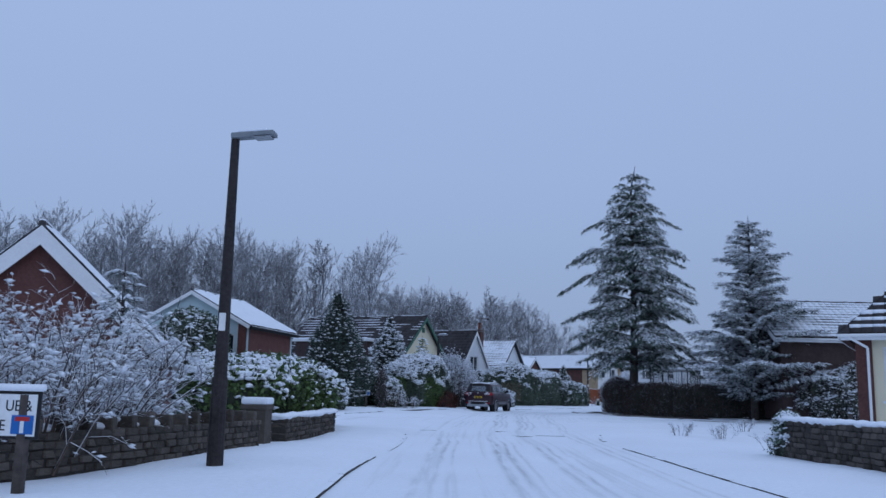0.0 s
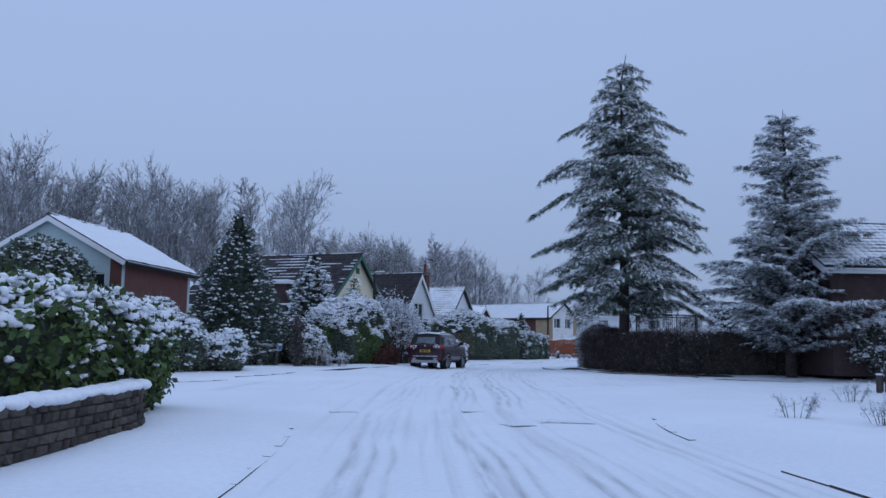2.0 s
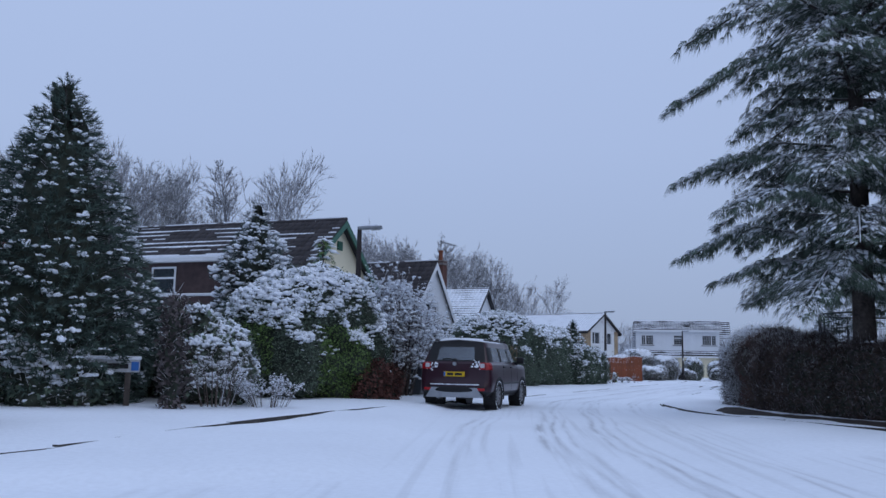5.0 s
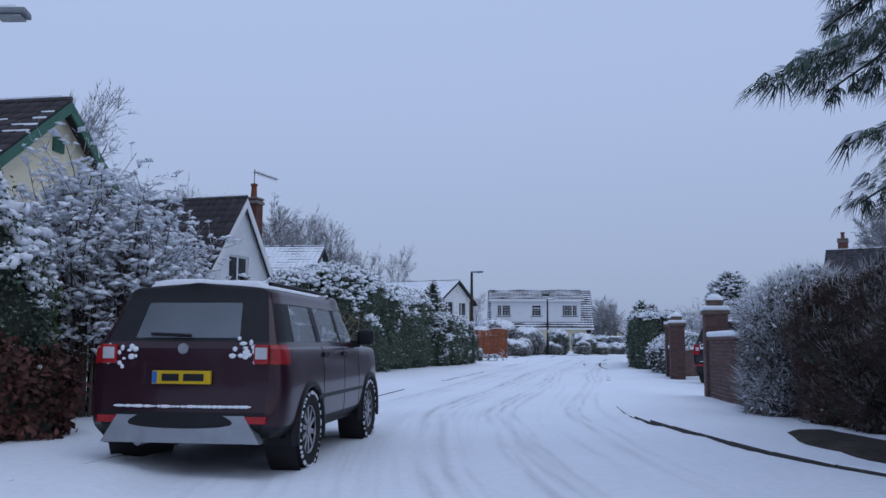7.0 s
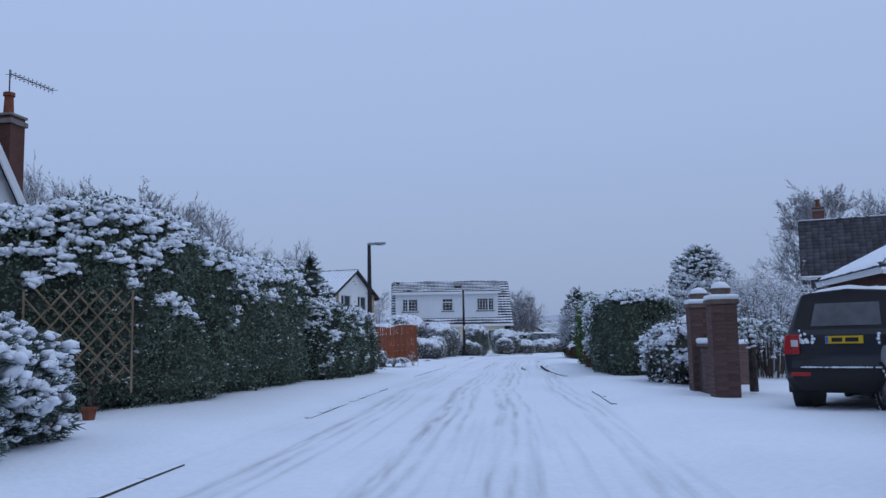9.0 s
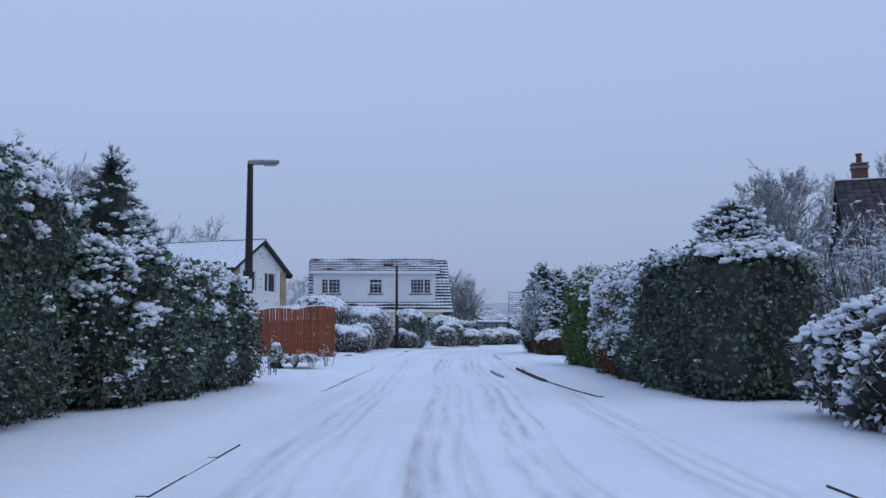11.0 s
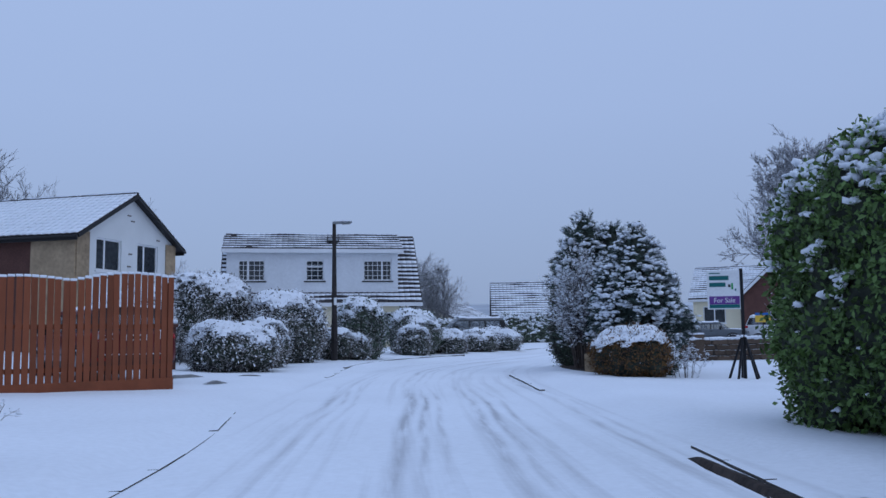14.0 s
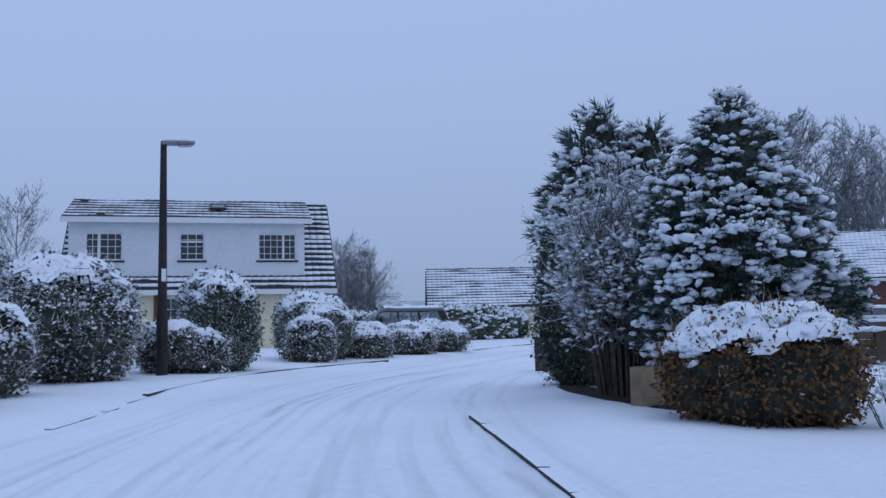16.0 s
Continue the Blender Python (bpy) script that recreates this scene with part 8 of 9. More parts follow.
# ---- cars ----
# a side of a car as a grid: stations from tail to nose, eight levels from sill to roof middle; each point is (half width, along, height)
def spline(P, n):
    """Rounded curves through rows of points, n steps a span: (rows * n + 1, ...)."""
    P = np.asarray(P, float)
    Q = np.concatenate([P[:1] * 2 - P[1:2], P, P[-1:] * 2 - P[-2:-1]])
    t = np.linspace(0, 1, n, endpoint=False).reshape(-1, *[1] * (P.ndim - 1))
    out = []
    for i in range(len(P) - 1):
        a, b, c, d = Q[i:i + 4]
        m0, m1 = (c - a) * 0.36, (d - b) * 0.36
        out.append(b * (2 * t ** 3 - 3 * t ** 2 + 1) + m0 * (t ** 3 - 2 * t ** 2 + t) + c * (3 * t ** 2 - 2 * t ** 3) + m1 * (t ** 3 - t ** 2))
    return np.concatenate(out + [P[-1:]])


def car_grid(L, W, H, belt=0.61, hood=0.66, rake=0.12, clear=0.16):
    """The grid for a tall hatchback of that length, width and height; rake: how far the tail's top leans in."""
    w, h = W / 2, H
    z = [clear * h + 0.02, 0.27 * h, 0.45 * h, belt * h, (belt + 0.035) * h, 0.90 * h, 0.965 * h, 0.995 * h]
    wide = [0.88, 0.985, 1.0, 0.975, 0.94, 0.80, 0.70, 0.0]
    rows = []

    def row(y, width=1.0, y_top=None, heights=None, widths=None):
        y_top = y if y_top is None else y_top
        ys = [y, y, y, y + (y_top - y) * 0.04, y + (y_top - y) * 0.1, y + (y_top - y) * 0.86, y_top, y_top]
        rows.append([(w * width * a, b, c) for a, b, c in zip(widths or wide, ys, heights or z)])

    t = -L / 2
    row(t + 0.05, 0.80, t + 0.05 + rake * h * 1.3, widths=[0.9, 1.0, 1.03, 1.04, 1.02, 0.90, 0.8, 0.0])
    rows[0][0] = (rows[0][0][0], t + 0.14, rows[0][0][2])
    rows[0][1] = (rows[0][1][0], t - 0.0, rows[0][1][2])
    row(t + 0.09, 0.945, t + 0.09 + rake * h * 1.25)
    row(t + 0.24, 0.99, t + 0.24 + rake * h * 1.1)
    row(t + 0.8, 1.0, t + 0.8 + 0.06)
    row(t + 1.45, 1.0)
    row(t + 2.1, 1.0)
    row(t + 0.64 * L, 1.0, t + 0.58 * L)
    bonnet = [z[0], z[1], z[2], z[3], hood * h, hood * h + 0.015, hood * h + 0.02, hood * h + 0.025]
    flat = [0.88, 0.985, 1.0, 0.965, 0.86, 0.62, 0.36, 0.0]
    row(t + 0.745 * L, 0.995, None, bonnet, flat)
    row(t + 0.84 * L, 0.985, None, [b - 0.015 if i > 3 else b for i, b in enumerate(bonnet)], flat)
    row(t + 0.945 * L, 0.93, None, [b - 0.06 if i > 3 else b - (0.03 if i == 3 else 0) for i, b in enumerate(bonnet)], flat)
    row(t + L, 0.72, None, [z[0], z[1], z[2], z[3] - 0.12, hood * h - 0.17, hood * h - 0.15, hood * h - 0.14, hood * h - 0.14], flat)
    return np.array(rows)


GLASS_SPANS = ((2.35, 3.62), (3.78, 4.92), (5.06, 6.28))


def car(label, spot, size, paint, name="car", wheel_at=(0.185, 0.80), radius=0.34, clad=None, trim=None, plate_mat=None, rails=True, rear="hatch", snow=True, lamp=None, sub=8, rear_lamp="low", rear_glass=None, belt=0.61, clear=0.16):
    """A car: painted body, glass, lamps, bumper, wheels, mirrors and the snow left on it."""
    L, W, H = size
    G = car_grid(L, W, H, belt, clear=clear)
    n = sub
    S = np.swapaxes(spline(np.swapaxes(spline(G, n), 0, 1), n), 0, 1)
    nu, nv = S.shape[:2]
    u, v = np.arange(nu) / n, np.arange(nv) / n
    top = thing(name, spot, label, "car", "parked cars")
    axles = (-L / 2 + wheel_at[0] * L, -L / 2 + wheel_at[1] * L)
    clad, trim = clad or car_black, trim or car_black

    def region(a, b, y, z):
        """Which part a small patch of the side belongs to, by its place on the grid."""
        if any(math.hypot(y - ax, z - radius * 0.98) < radius * 1.16 for ax in axles) and b < 2.8:
            return "gap"
        if 4.08 < b < 4.95:
            for i, (g0, g1) in enumerate(GLASS_SPANS):
                if g0 < a < g1 and b < 4.9:
                    return "side_window"
            if 1.0 < a < 6.4:
                return "pillar"
        if 6.06 < a < 6.9 and b > 4.15:
            return "windscreen"
        if b < 0.95:
            return "sill"
        return "body"

    faces = {}
    for i in range(nu - 1):
        for j in range(nv - 1):
            c = S[i:i + 2, j:j + 2].reshape(-1, 3).mean(0)
            faces.setdefault(region((u[i] + u[i + 1]) / 2, (v[j] + v[j + 1]) / 2, c[1], c[2]), []).append((i, j))

    def mesh_of(cells, inset=0.0, only=0):
        V, F = [], []
        for s in (only,) if only else (1, -1):
            used = {}
            for i, j in cells:
                q = []
                for a, b in ((i, j), (i + 1, j), (i + 1, j + 1), (i, j + 1)):
                    if (a, b) not in used:
                        used[a, b] = len(V)
                        p = S[a, b]
                        V.append((s * max(0, p[0] - inset), p[1], p[2]))
                    q.append(used[a, b])
                q = q if s > 0 else q[::-1]
                F += [(q[0], q[1], q[2]), (q[0], q[2], q[3])]
        return tri_mesh("body", np.array(V), np.array(F))

    def cap_mesh(row, j0, j1, flip, share=1.0, out=0.0):
        """The flat-ish tail or nose between the two sides, levels j0 to j1."""
        cols = 16
        V, F = [], []
        for j in range(j0, j1 + 1):
            p = S[row, j]
            for k in range(cols + 1):
                x = -1 + 2 * k / cols
                bow = 0.05 * (1 - x * x) * (-1 if row == 0 else 1)
                V.append((p[0] * x * share, p[1] + bow - out, p[2]))
        for j in range(j1 - j0):
            for k in range(cols):
                q = (j * (cols + 1) + k, j * (cols + 1) + k + 1, (j + 1) * (cols + 1) + k + 1, (j + 1) * (cols + 1) + k)
                q = q[::-1] if flip else q
                F += [(q[0], q[1], q[2]), (q[0], q[2], q[3])]
        return tri_mesh("panel", np.array(V), np.array(F))

    part("body", mesh_of(faces["body"]), paint, top, smooth=True)
    for s in (1, -1):
        part("sill", mesh_of(faces["sill"], 0.0, s), clad, top, smooth=True)
        for a0, a1 in ((0, 2.98), (2.98, 4.35), (4.35, 5.67), (5.67, 9)):
            cells = [c for c in faces["pillar"] if a0 <= u[c[0]] < a1]
            if cells:
                part("pillar_trim", mesh_of(cells, 0.0, s), trim, top, smooth=True)
    for i, (g0, g1) in enumerate(GLASS_SPANS):
        cells = [c for c in faces["side_window"] if g0 < u[c[0]] + 0.5 / n < g1]
        if cells:
            for s in (1, -1):
                part("side_window", mesh_of(cells, 0.008, s), car_glass, top, smooth=True)
    part("windscreen", mesh_of(faces["windscreen"], 0.0), car_glass, top, smooth=True)
    lv = lambda b: int(round(b * n))
    part("rear_bumper", cap_mesh(0, 0, lv(1.45), False), clad, top, smooth=True)
    part("tailgate", cap_mesh(0, lv(1.45), lv(4.1), False), paint, top, smooth=True)
    part("window_surround", cap_mesh(0, lv(4.1), lv(5.05), False), trim, top, smooth=True)
    part("rear_window", cap_mesh(0, lv(4.1) + 1, lv(5.05) - 1, False, 0.8, 0.012), rear_glass or car_glass, top, smooth=True)
    part("tailgate_top", cap_mesh(0, lv(5.05), lv(7) - 1, False), trim, top, smooth=True)
    part("front_bumper", cap_mesh(nu - 1, 0, lv(7) - 1, True), paint, top, smooth=True)
    # underside
    part("floor_pan", box_bm(-W / 2 + 0.12, W / 2 - 0.12, -L / 2 + 0.25, L / 2 - 0.25, (clear - 0.01) * H, 0.26 * H), car_black, top)
    for ax in axles:
        for s in (1, -1):
            bm = bmesh.new()
            rod(bm, (s * (W / 2 - 0.30), ax, radius), (s * (W / 2 - 0.02), ax, radius), radius * 1.2, sides=24)
            bmesh.ops.delete(bm, geom=[f for f in bm.faces if f.normal.x * s > 0.9], context="FACES")
            part("wheel_well", bm, car_black, top)
            ring = bmesh.new()
            k0, k1, N = -0.22, math.pi + 0.22, 22
            rows = []
            for i in range(N + 1):
                a = k0 + (k1 - k0) * i / N
                rows.append([ring.verts.new((s * x, ax + math.cos(a) * r, radius * 0.98 + math.sin(a) * r)) for x, r in ((W / 2 - 0.04, radius * 1.13), (W / 2 + 0.012, radius * 1.14), (W / 2 + 0.012, radius * 1.28), (W / 2 - 0.05, radius * 1.32))])
            for r0, r1 in zip(rows[:-1], rows[1:]):
                for k in range(3):
                    ring.faces.new((r0[k], r0[k + 1], r1[k + 1], r1[k]))
            bmesh.ops.recalc_face_normals(ring, faces=ring.faces)
            part("wheel_arch", ring, clad, top, smooth=True)
            wheel(top, s, W / 2 - 0.02, ax, radius)
    # rear lamps, wrapped round the corner
    zl = 0.45 * H if rear_lamp == "low" else 0.5 * H
    for s in (1, -1):
        cells = [(i, j) for i in range(nu - 1) for j in range(nv - 1) if u[i] < (1.9 if rear_lamp == "low" else 1.5) and (2.5 if rear_lamp == "low" else 2.05) < v[j] < (4.0 if rear_lamp == "low" else 3.75)]
        V, F, used = [], [], {}
        for i, j in cells:
            q = []
            for a, b in ((i, j), (i + 1, j), (i + 1, j + 1), (i, j + 1)):
                if (a, b) not in used:
                    used[a, b] = len(V)
                    p = S[a, b]
                    V.append((s * (p[0] + 0.008), p[1] - 0.006, p[2]))
                q.append(used[a, b])
            q = q if s > 0 else q[::-1]
            F += [(q[0], q[1], q[2]), (q[0], q[2], q[3])]
        tail = part("tail_lamp", tri_mesh("tail_lamp", np.array(V), np.array(F)), lamp or lamp_red, top, smooth=True)
        lo, hi = (S[0, lv(2.55)], S[0, lv(3.95)]) if rear_lamp == "low" else (S[0, lv(2.1)], S[0, lv(3.7)])
        bm = bmesh.new()
        box(bm, lo[0] - 0.13, lo[0] + 0.0, lo[1] - 0.045, lo[1] + 0.03, lo[2], hi[2], bevel=0.015)
        if s < 0:
            bmesh.ops.scale(bm, vec=(-1, 1, 1), verts=bm.verts)
            bmesh.ops.reverse_faces(bm, faces=bm.faces)
        part("tail_lamp_inner", bm, lamp or lamp_red, tail)
        bm = bmesh.new()
        zc = lo[2] * 0.45 + hi[2] * 0.55
        box(bm, lo[0] - 0.115, lo[0] - 0.01, lo[1] - 0.052, lo[1] - 0.03, zc - 0.05, zc + 0.05, bevel=0.008)
        if s < 0:
            bmesh.ops.scale(bm, vec=(-1, 1, 1), verts=bm.verts)
            bmesh.ops.reverse_faces(bm, faces=bm.faces)
        part("reversing_lamp", bm, lamp_clear, tail, "clear lens band")
        bm = bmesh.new()
        b0 = S[0, lv(1.25)]
        box(bm, s * (b0[0] - 0.27), s * (b0[0] + 0.02), b0[1] - 0.03, b0[1] + 0.05, b0[2] - 0.03, b0[2] + 0.03, bevel=0.008)
        part("reflector", bm, lamp or lamp_red, top, "red bumper reflector")
        # mirror, door handles
        m = S[lv(6.0), lv(3.95)]
        mir = part("mirror", box_bm(s * (m[0] + 0.06), s * (m[0] + 0.25), m[1] - 0.1, m[1] + 0.04, m[2] - 0.0, m[2] + 0.17, bevel=0.04), trim, top, smooth=True)
        part("mirror_foot", box_bm(s * (m[0] - 0.03), s * (m[0] + 0.09), m[1] - 0.05, m[1] + 0.02, m[2] - 0.03, m[2] + 0.05, bevel=0.015), trim, mir)
        for a in (3.85, 5.0):
            hnd = S[lv(a), lv(3.0)]
            part("door_handle", box_bm(s * (hnd[0] - 0.01), s * (hnd[0] + 0.03), hnd[1] - 0.09, hnd[1] + 0.09, hnd[2] - 0.055, hnd[2] - 0.015, bevel=0.012), trim, top)
        for a in (3.7, 5.0, 6.25):
            pts = [S[lv(a), k] for k in range(lv(0.6), lv(4.05))]
            bm = bmesh.new()
            for p, q2 in zip(pts[:-1], pts[1:]):
                rod(bm, (s * (p[0] - 0.001), p[1], p[2]), (s * (q2[0] - 0.001), q2[1], q2[2]), 0.004, sides=4)
            part("door_gap", bm, car_black, top)
        # side rubbing strip
        pts = [S[k, lv(1.55)] for k in range(lv(3.35), lv(6.6))]
        bm = bmesh.new()
        for p, q2 in zip(pts[:-1], pts[1:]):
            rod(bm, (s * p[0], p[1], p[2]), (s * q2[0], q2[1], q2[2]), 0.02, sides=5)
        part("rubbing_strip", bm, trim, top)
        if rails:
            pts = [S[k, lv(6.05)] + np.array([0, 0, 0.045 if 6 < k < lv(5.7) else 0.0]) for k in range(lv(1.6), lv(6.05), 2)]
            bm = bmesh.new()
            for p, q2 in zip(pts[:-1], pts[1:]):
                rod(bm, (s * p[0], p[1], p[2]), (s * q2[0], q2[1], q2[2]), 0.018, sides=6)
            part("roof_rail", bm, car_black, top)
    # plate, skid plate, exhaust, wiper, badge
    p = S[0, lv(2.3 if rear == "hatch" else 2.75)]
    pl = part("number_plate", box_bm(-0.26, 0.26, p[1] - 0.085, p[1] - 0.055, p[2] - 0.056, p[2] + 0.056, bevel=0.006), plate_mat or plate_yellow, top)
    bm = bmesh.new()
    for x0, x1 in ((-0.17, -0.02), (0.02, 0.2)):
        box(bm, x0, x1, p[1] - 0.089, p[1] - 0.085, p[2] - 0.03, p[2] + 0.03)
    part("plate_bar", bm, sign_black, pl, "characters as plain bars")
    part("plate_band", box_bm(-0.255, -0.215, p[1] - 0.088, p[1] - 0.085, p[2] - 0.05, p[2] + 0.05), sign_blue, pl)
    if rear == "hatch":
        b = S[0, lv(0.65)]
        sk = bmesh.new()
        pts = [(-0.7, b[2] - 0.1), (0.7, b[2] - 0.1), (0.56, b[2] + 0.13), (-0.56, b[2] + 0.13)]
        lo = [sk.verts.new((x, b[1] - 0.075, z)) for x, z in pts]
        hi = [sk.verts.new((x, b[1] + 0.05, z)) for x, z in pts]
        sk.faces.new(lo), sk.faces.new(hi[::-1])
        for i in range(4):
            sk.faces.new((lo[i], hi[i], hi[(i + 1) % 4], lo[(i + 1) % 4]))
        bmesh.ops.recalc_face_normals(sk, faces=sk.faces)
        part("skid_plate", sk, car_silver, top, "silver skid plate")
        part("exhaust_pipe", rod_bm((-0.42, -L / 2 + 0.08, 0.3), (-0.42, -L / 2 + 0.4, 0.3), 0.04, sides=12), car_silver, top)
        bdg = S[0, lv(3.3)]
        part("badge", rod_bm((0, bdg[1] - 0.075, bdg[2]), (0, bdg[1] - 0.045, bdg[2]), 0.045, sides=18), car_silver, top, "round silver badge")
        q2 = S[0, lv(4.2)]
        part("rear_wiper", rod_bm((0.05, q2[1] - 0.07, q2[2] + 0.02), (-0.32, q2[1] - 0.05, q2[2] + 0.035), 0.012, sides=6), car_black, top)
    # dark seats seen through the glass
    for x in (-0.38, 0.38):
        for y in (-L * 0.12, L * 0.1):
            seat = part("seat", box_bm(x - 0.24, x + 0.24, y - 0.08, y + 0.08, 0.3 * H, 0.66 * H, bevel=0.05), car_black, top)
            part("headrest", box_bm(x - 0.13, x + 0.13, y - 0.06, y + 0.05, 0.69 * H, 0.8 * H, bevel=0.04), car_black, seat)
    if snow:
        cells = [(i, j) for i in range(nu - 1) for j in range(nv - 1) if 1.6 < u[i] < 5.9 and v[j] > 6.1]
        V, F = [], []
        ids = {}
        for s in (1, -1):
            for i, j in cells:
                q = []
                for a, b in ((i, j), (i + 1, j), (i + 1, j + 1), (i, j + 1)):
                    key = (s, a, b)
                    if key not in ids:
                        ids[key] = len(V)
                        p = S[a, b]
                        rim = a in (lv(1.6), lv(1.6) + 1) or b <= lv(6.1) + 1
                        V.append((s * p[0], p[1], p[2] + (0.0 if rim else 0.05 + 0.012 * math.sin(p[1] * 9 + p[0] * 7 * s))))
                    q.append(ids[key])
                q = q if s > 0 else q[::-1]
                F += [(q[0], q[1], q[2]), (q[0], q[2], q[3])]
        part("roof_snow", tri_mesh("roof_snow", np.array(V), np.array(F)), snow_mat, top, smooth=True)
        # ledges that hold snow at the tail
        q2, k = S[0, lv(1.5)], 60
        x = rng.uniform(-1, 1, k) * q2[0] * 0.8
        v2, f2 = stamp(BALL, np.repeat(np.eye(3)[None], k, 0), np.column_stack([rng.uniform(0.02, 0.045, k), np.full(k, 0.02), rng.uniform(0.008, 0.016, k)]), np.column_stack([x, q2[1] - 0.05 * (1 - (x / q2[0]) ** 2) - 0.015, np.full(k, q2[2] + 0.01)]))
        part("ledge_snow", tri_mesh("ledge_snow", v2, f2), snow_mat, top, smooth=True)
        q2, k = S[0, lv(3.75)], 46
        x = np.sign(rng.normal(size=k)) * rng.uniform(0.42, 0.72, k)
        v2, f2 = stamp(BALL, np.repeat(np.eye(3)[None], k, 0), np.column_stack([rng.uniform(0.015, 0.04, k), np.full(k, 0.015), rng.uniform(0.015, 0.03, k)]), np.column_stack([x, q2[1] - 0.055 * (1 - (x / q2[0]) ** 2), q2[2] + rng.normal(0, 0.05, k) - np.abs(x) * 0.1]))
        part("clinging_snow", tri_mesh("clinging_snow", v2, f2), snow_mat, top, smooth=True)
        bonnet = [(i, j) for i in range(lv(7.1), lv(9.2)) for j in range(lv(4.2), nv - 1)]
        V, F, ids = [], [], {}
        for s in (1, -1):
            for i, j in bonnet:
                q = []
                for a, b in ((i, j), (i + 1, j), (i + 1, j + 1), (i, j + 1)):
                    key = (s, a, b)
                    if key not in ids:
                        ids[key] = len(V)
                        p = S[a, b]
                        V.append((s * p[0], p[1], p[2] + (0.004 if b <= lv(4.2) + 1 else 0.04)))
                    q.append(ids[key])
                q = q if s > 0 else q[::-1]
                F += [(q[0], q[1], q[2]), (q[0], q[2], q[3])]
        part("bonnet_snow", tri_mesh("bonnet_snow", np.array(V), np.array(F)), snow_mat, top, smooth=True)
    return top


def wheel(top, s, x, y, r):
    """A wheel with a tyre, a ten-spoked rim and a rime of snow."""
    prof = ((0.0, 0.62), (0.012, 0.7), (0.02, 0.9), (0.01, 0.975), (-0.03, 1.0), (-0.17, 1.0), (-0.21, 0.95), (-0.22, 0.7))
    bm = bmesh.new()
    rings = []
    for i in range(32):
        a = i * math.pi / 16
        rings.append([bm.verts.new((s * (x + p[0]), y + math.cos(a) * p[1] * r, r + math.sin(a) * p[1] * r)) for p in prof])
    for i in range(32):
        for k in range(len(prof) - 1):
            bm.faces.new((rings[i][k], rings[i][k + 1], rings[(i + 1) % 32][k + 1], rings[(i + 1) % 32][k]))
    bmesh.ops.recalc_face_normals(bm, faces=bm.faces)
    w = part("wheel", bm, tyre_mat, top, smooth=True)
    bm = bmesh.new()
    rod(bm, (s * (x - 0.12), y, r), (s * (x - 0.10), y, r), r * 0.64, sides=28)
    part("brake_drum", bm, car_black, w)
    bm = bmesh.new()
    for i in range(10):
        a = i * math.pi / 5 + 0.1
        m = Matrix.Translation((s * (x - 0.025), y, r)) @ Matrix.Rotation(a, 4, "X") @ Matrix.Translation((0, 0, r * 0.35))
        bmesh.ops.create_cube(bm, size=1, matrix=m @ Matrix.Diagonal((0.03, 0.044, r * 0.54, 1)))
    rod(bm, (s * (x - 0.05), y, r), (s * (x + 0.0), y, r), r * 0.16, sides=16)
    for i in range(28):
        a, b = i * math.pi / 14, (i + 1) * math.pi / 14
        rod(bm, (s * (x - 0.01), y + math.cos(a) * r * 0.63, r + math.sin(a) * r * 0.63), (s * (x - 0.01), y + math.cos(b) * r * 0.63, r + math.sin(b) * r * 0.63), 0.013, sides=5)
    part("rim", bm, car_alloy, w)
    k = 34
    a = np.arange(k) * 2 * math.pi / k + rng.uniform(-0.08, 0.08, k)
    v2, f2 = stamp(BALL, np.repeat(np.eye(3)[None], k, 0), np.column_stack([np.full(k, 0.012), rng.uniform(0.02, 0.04, k), rng.uniform(0.012, 0.03, k)]), np.column_stack([np.full(k, s * (x + 0.012)), y + np.cos(a) * r * 0.94, r + np.sin(a) * r * 0.94]))
    part("tread_snow", tri_mesh("tread_snow", v2, f2), snow_mat, w)
    return w


def paint(name, colour, rough=0.28):
    return material(name, colour, rough, metal=0.0, vary=0.08, grain=4, stain=1.5, bump=0.0, spec=0.35, coat=0.25)


car_black = material("black_plastic", (0.012, 0.012, 0.014), 0.55, vary=0.15, bump=0.05)
car_silver = material("silver_plastic", (0.32, 0.34, 0.37), 0.35, metal=0.5, vary=0.08, bump=0.03)
car_alloy = material("alloy", (0.30, 0.30, 0.31), 0.35, metal=0.8, vary=0.1, bump=0.03)
tyre_mat = material("tyre_rubber", (0.012, 0.012, 0.013), 0.85, vary=0.2, grain=30, bump=0.2)
car_glass = material("car_glass", (0.2, 0.235, 0.27), 0.1, vary=0.2, grain=1.5, stain=0.8, bump=0.0, spec=0.8)


def see_through(m, share):
    """Lets part of the light straight through a misted pane."""
    n, l = m.node_tree.nodes, m.node_tree.links
    clear, both = n.new("ShaderNodeBsdfTransparent"), n.new("ShaderNodeMixShader")
    both.inputs[0].default_value = share
    l.new(n["Principled BSDF"].outputs[0], both.inputs[1]), l.new(clear.outputs[0], both.inputs[2])
    l.new(both.outputs[0], n["Material Output"].inputs[0])


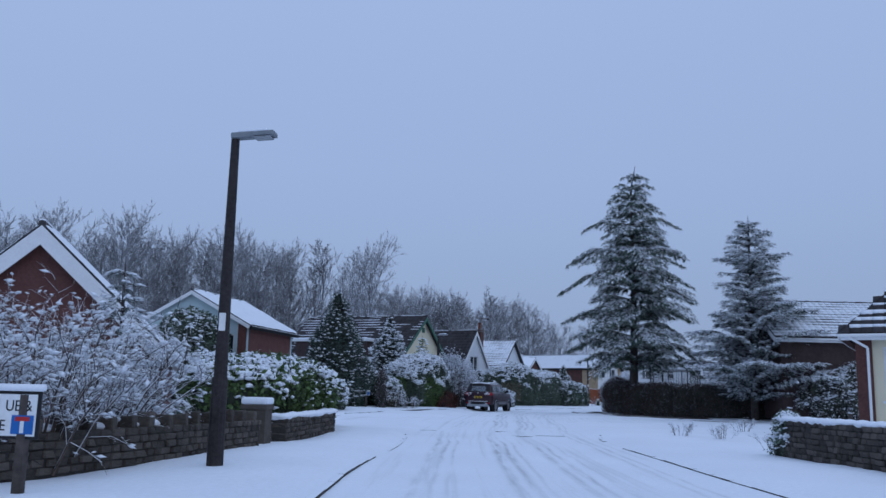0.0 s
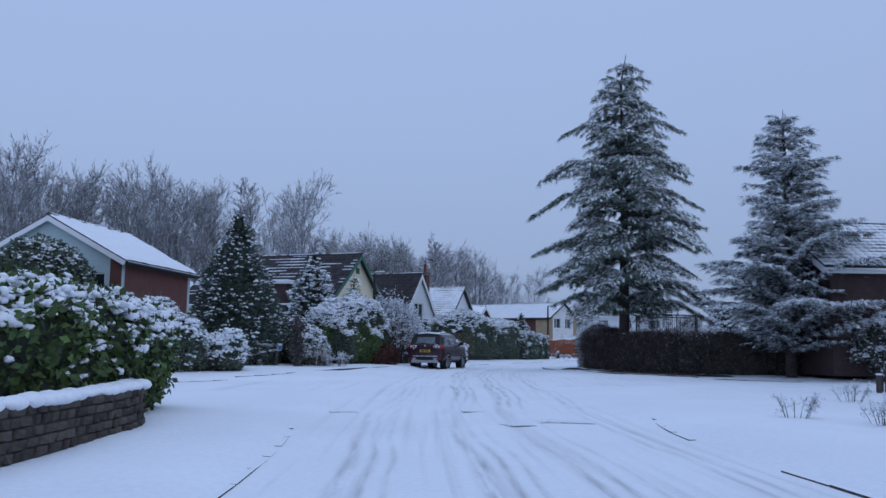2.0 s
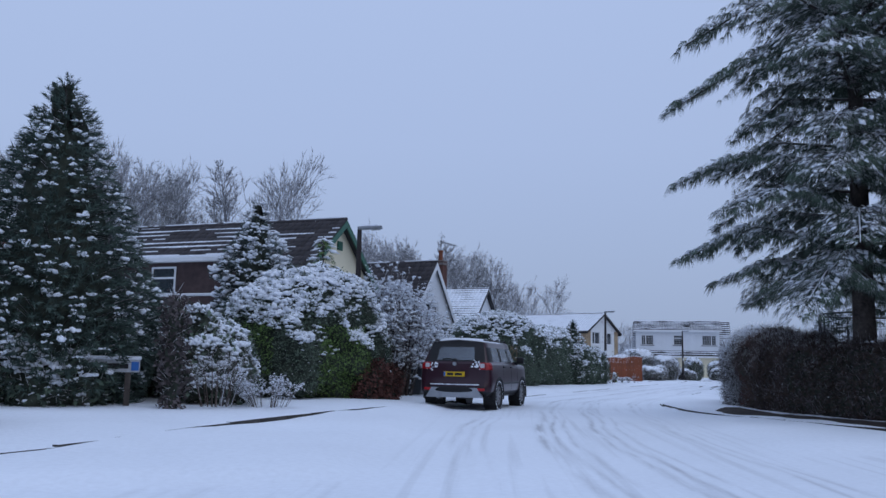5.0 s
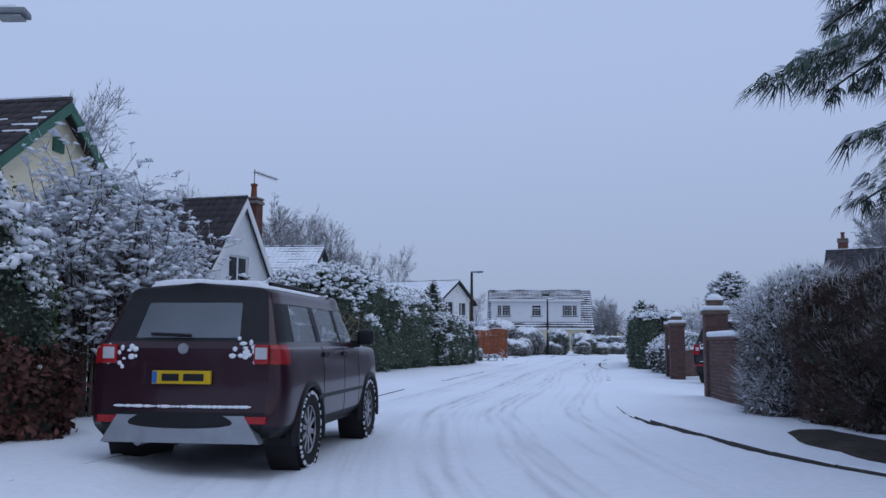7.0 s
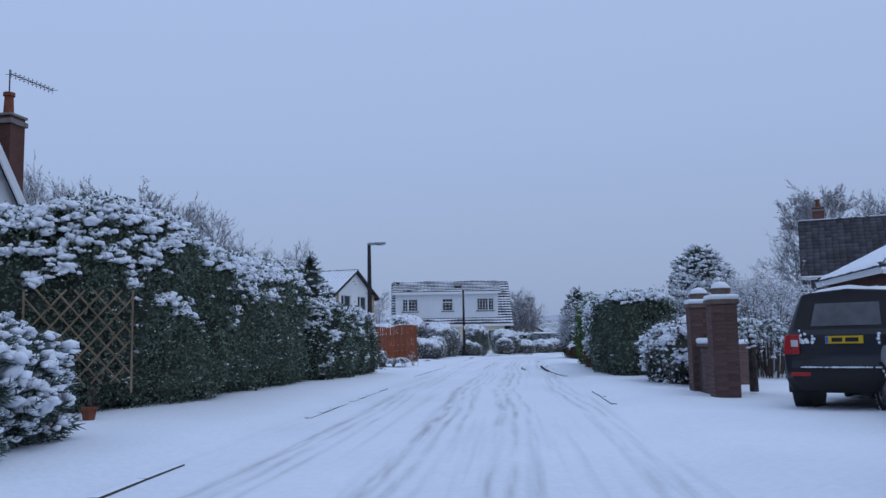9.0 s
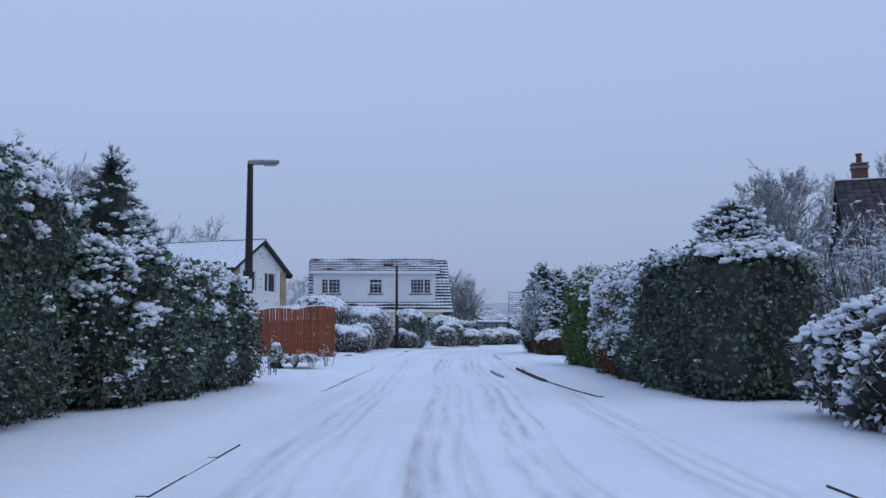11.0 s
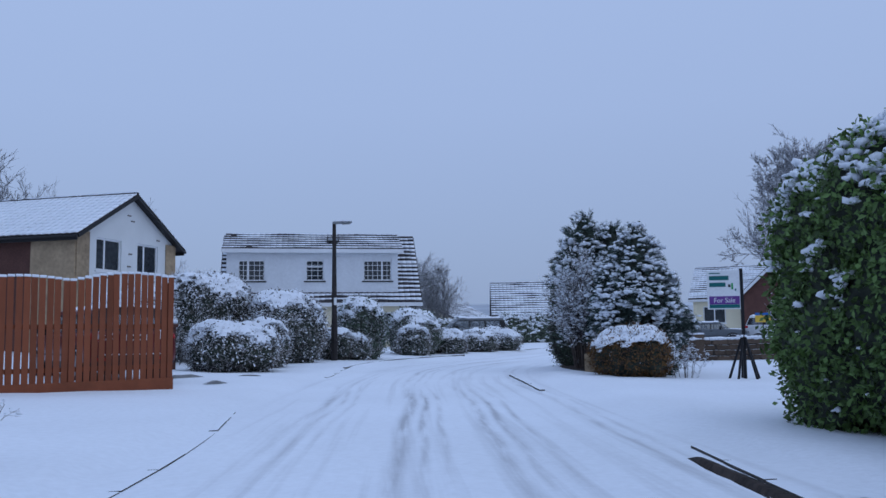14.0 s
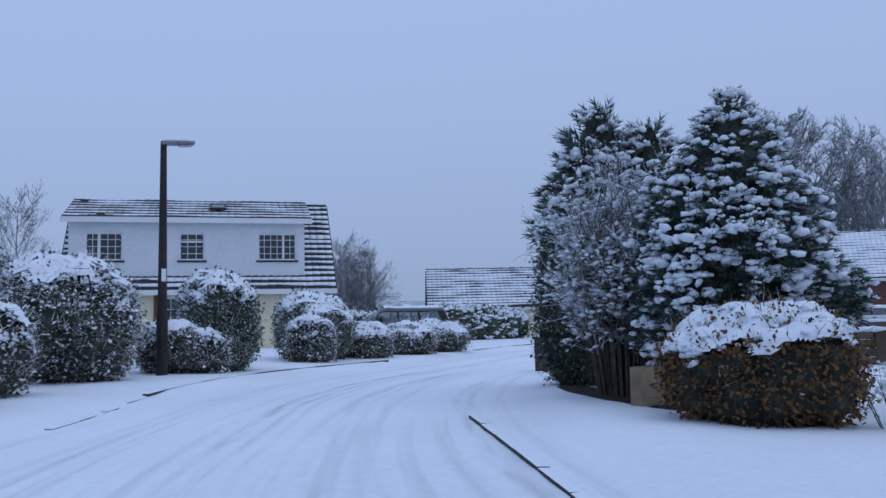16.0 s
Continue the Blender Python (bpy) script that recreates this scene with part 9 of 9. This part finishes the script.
see_through(car_glass, 0.45)
car_glass_dark = material("tinted_glass", (0.045, 0.05, 0.058), 0.1, vary=0.3, grain=5, stain=2, bump=0.0, spec=0.8)
lamp_red = material("red_lens", (0.34, 0.012, 0.016), 0.25, vary=0.15, grain=30, bump=0.05, spec=0.5)
lamp_clear = material("clear_lens", (0.5, 0.5, 0.52), 0.2, vary=0.1, bump=0)
plate_yellow = material("plate_yellow", (0.60, 0.38, 0.015), 0.4, vary=0.05, bump=0)
plate_white = material("plate_white", (0.7, 0.7, 0.7), 0.4, vary=0.05, bump=0)
plum, navy, blue, silver, grey, white, red = (paint(n, c) for n, c in (("plum_paint", (0.028, 0.007, 0.014)), ("navy_paint", (0.012, 0.015, 0.022)), ("blue_paint", (0.012, 0.05, 0.17)), ("silver_paint", (0.28, 0.30, 0.32)), ("grey_paint", (0.10, 0.115, 0.13)), ("white_paint", (0.6, 0.62, 0.64)), ("red_paint", (0.11, 0.012, 0.012))))


def parked(x, y, heading, size, lift=0.0):
    """Pose of a car whose middle stands over a plan point; heading: plan way of its nose."""
    return pose(x, y, ground_at(x, y) - 0.02 + lift, 0, 0, math.degrees(math.atan2(-heading[0], heading[1])))


car("dark plum car parked at the kerb with snow on its roof", pose(3.05, 53.9, base_height(53.5) - 0.01, 0, 0, -21.5), (4.22, 1.79, 1.68), plum, radius=0.35, sub=10, belt=0.635, clear=0.195, wheel_at=(0.2, 0.805))
car("big black four-by-four parked in the drive with snow on its roof", parked(18.25, 67.34, (0.86, 0.51), 0), (4.7, 1.88, 1.84), navy, rear_glass=car_glass_dark, rear="plain", rails=False, radius=0.38, lamp=lamp_red, rear_lamp="tall")
car("silver car parked in the drive behind the gate pier", parked(16.6, 64.2, (0.5, 0.87), 0), (4.3, 1.78, 1.5), silver, rear="plain", rails=False, radius=0.32)
car("blue car with a snowy roof on a drive", parked(-14.5, 41.6, (0.95, 0.3), 0), (4.3, 1.78, 1.45), blue, rear="plain", rails=False, radius=0.32, snow=True)
car("grey car parked behind the lamp post beside the fence", parked(13.75, 90.65, (-0.6, -0.8), 0, -0.1), (4.4, 1.74, 1.34), grey, rear="plain", rails=False, radius=0.32, snow=False)
car("dark grey car parked on the far drive", parked(40.2, 123.8, (-0.9, 0.3), 0), (4.4, 1.8, 1.6), grey, rear="plain", rails=False, radius=0.33)
car("silver grey car parked before the bungalow", parked(61.4, 127.6, (0.6, -0.8), 0), (4.3, 1.78, 1.45), grey, rear="plain", rails=False, radius=0.32)
car("white van parked before the bungalow", parked(65.2, 125.2, (0.6, -0.8), 0), (4.7, 1.85, 1.95), white, rear="plain", rails=False, radius=0.33)
car("white car parked before the bungalow", parked(68.1, 120.7, (0.6, -0.8), 0), (4.4, 1.78, 1.45), white, rear="plain", rails=False, radius=0.32)
car("dark red car on the drive behind the fence", parked(20.6, 104.6, (-0.2, 0.97), 0), (4.3, 1.75, 1.45), red, rear="plain", rails=False, radius=0.32, plate_mat=plate_white)
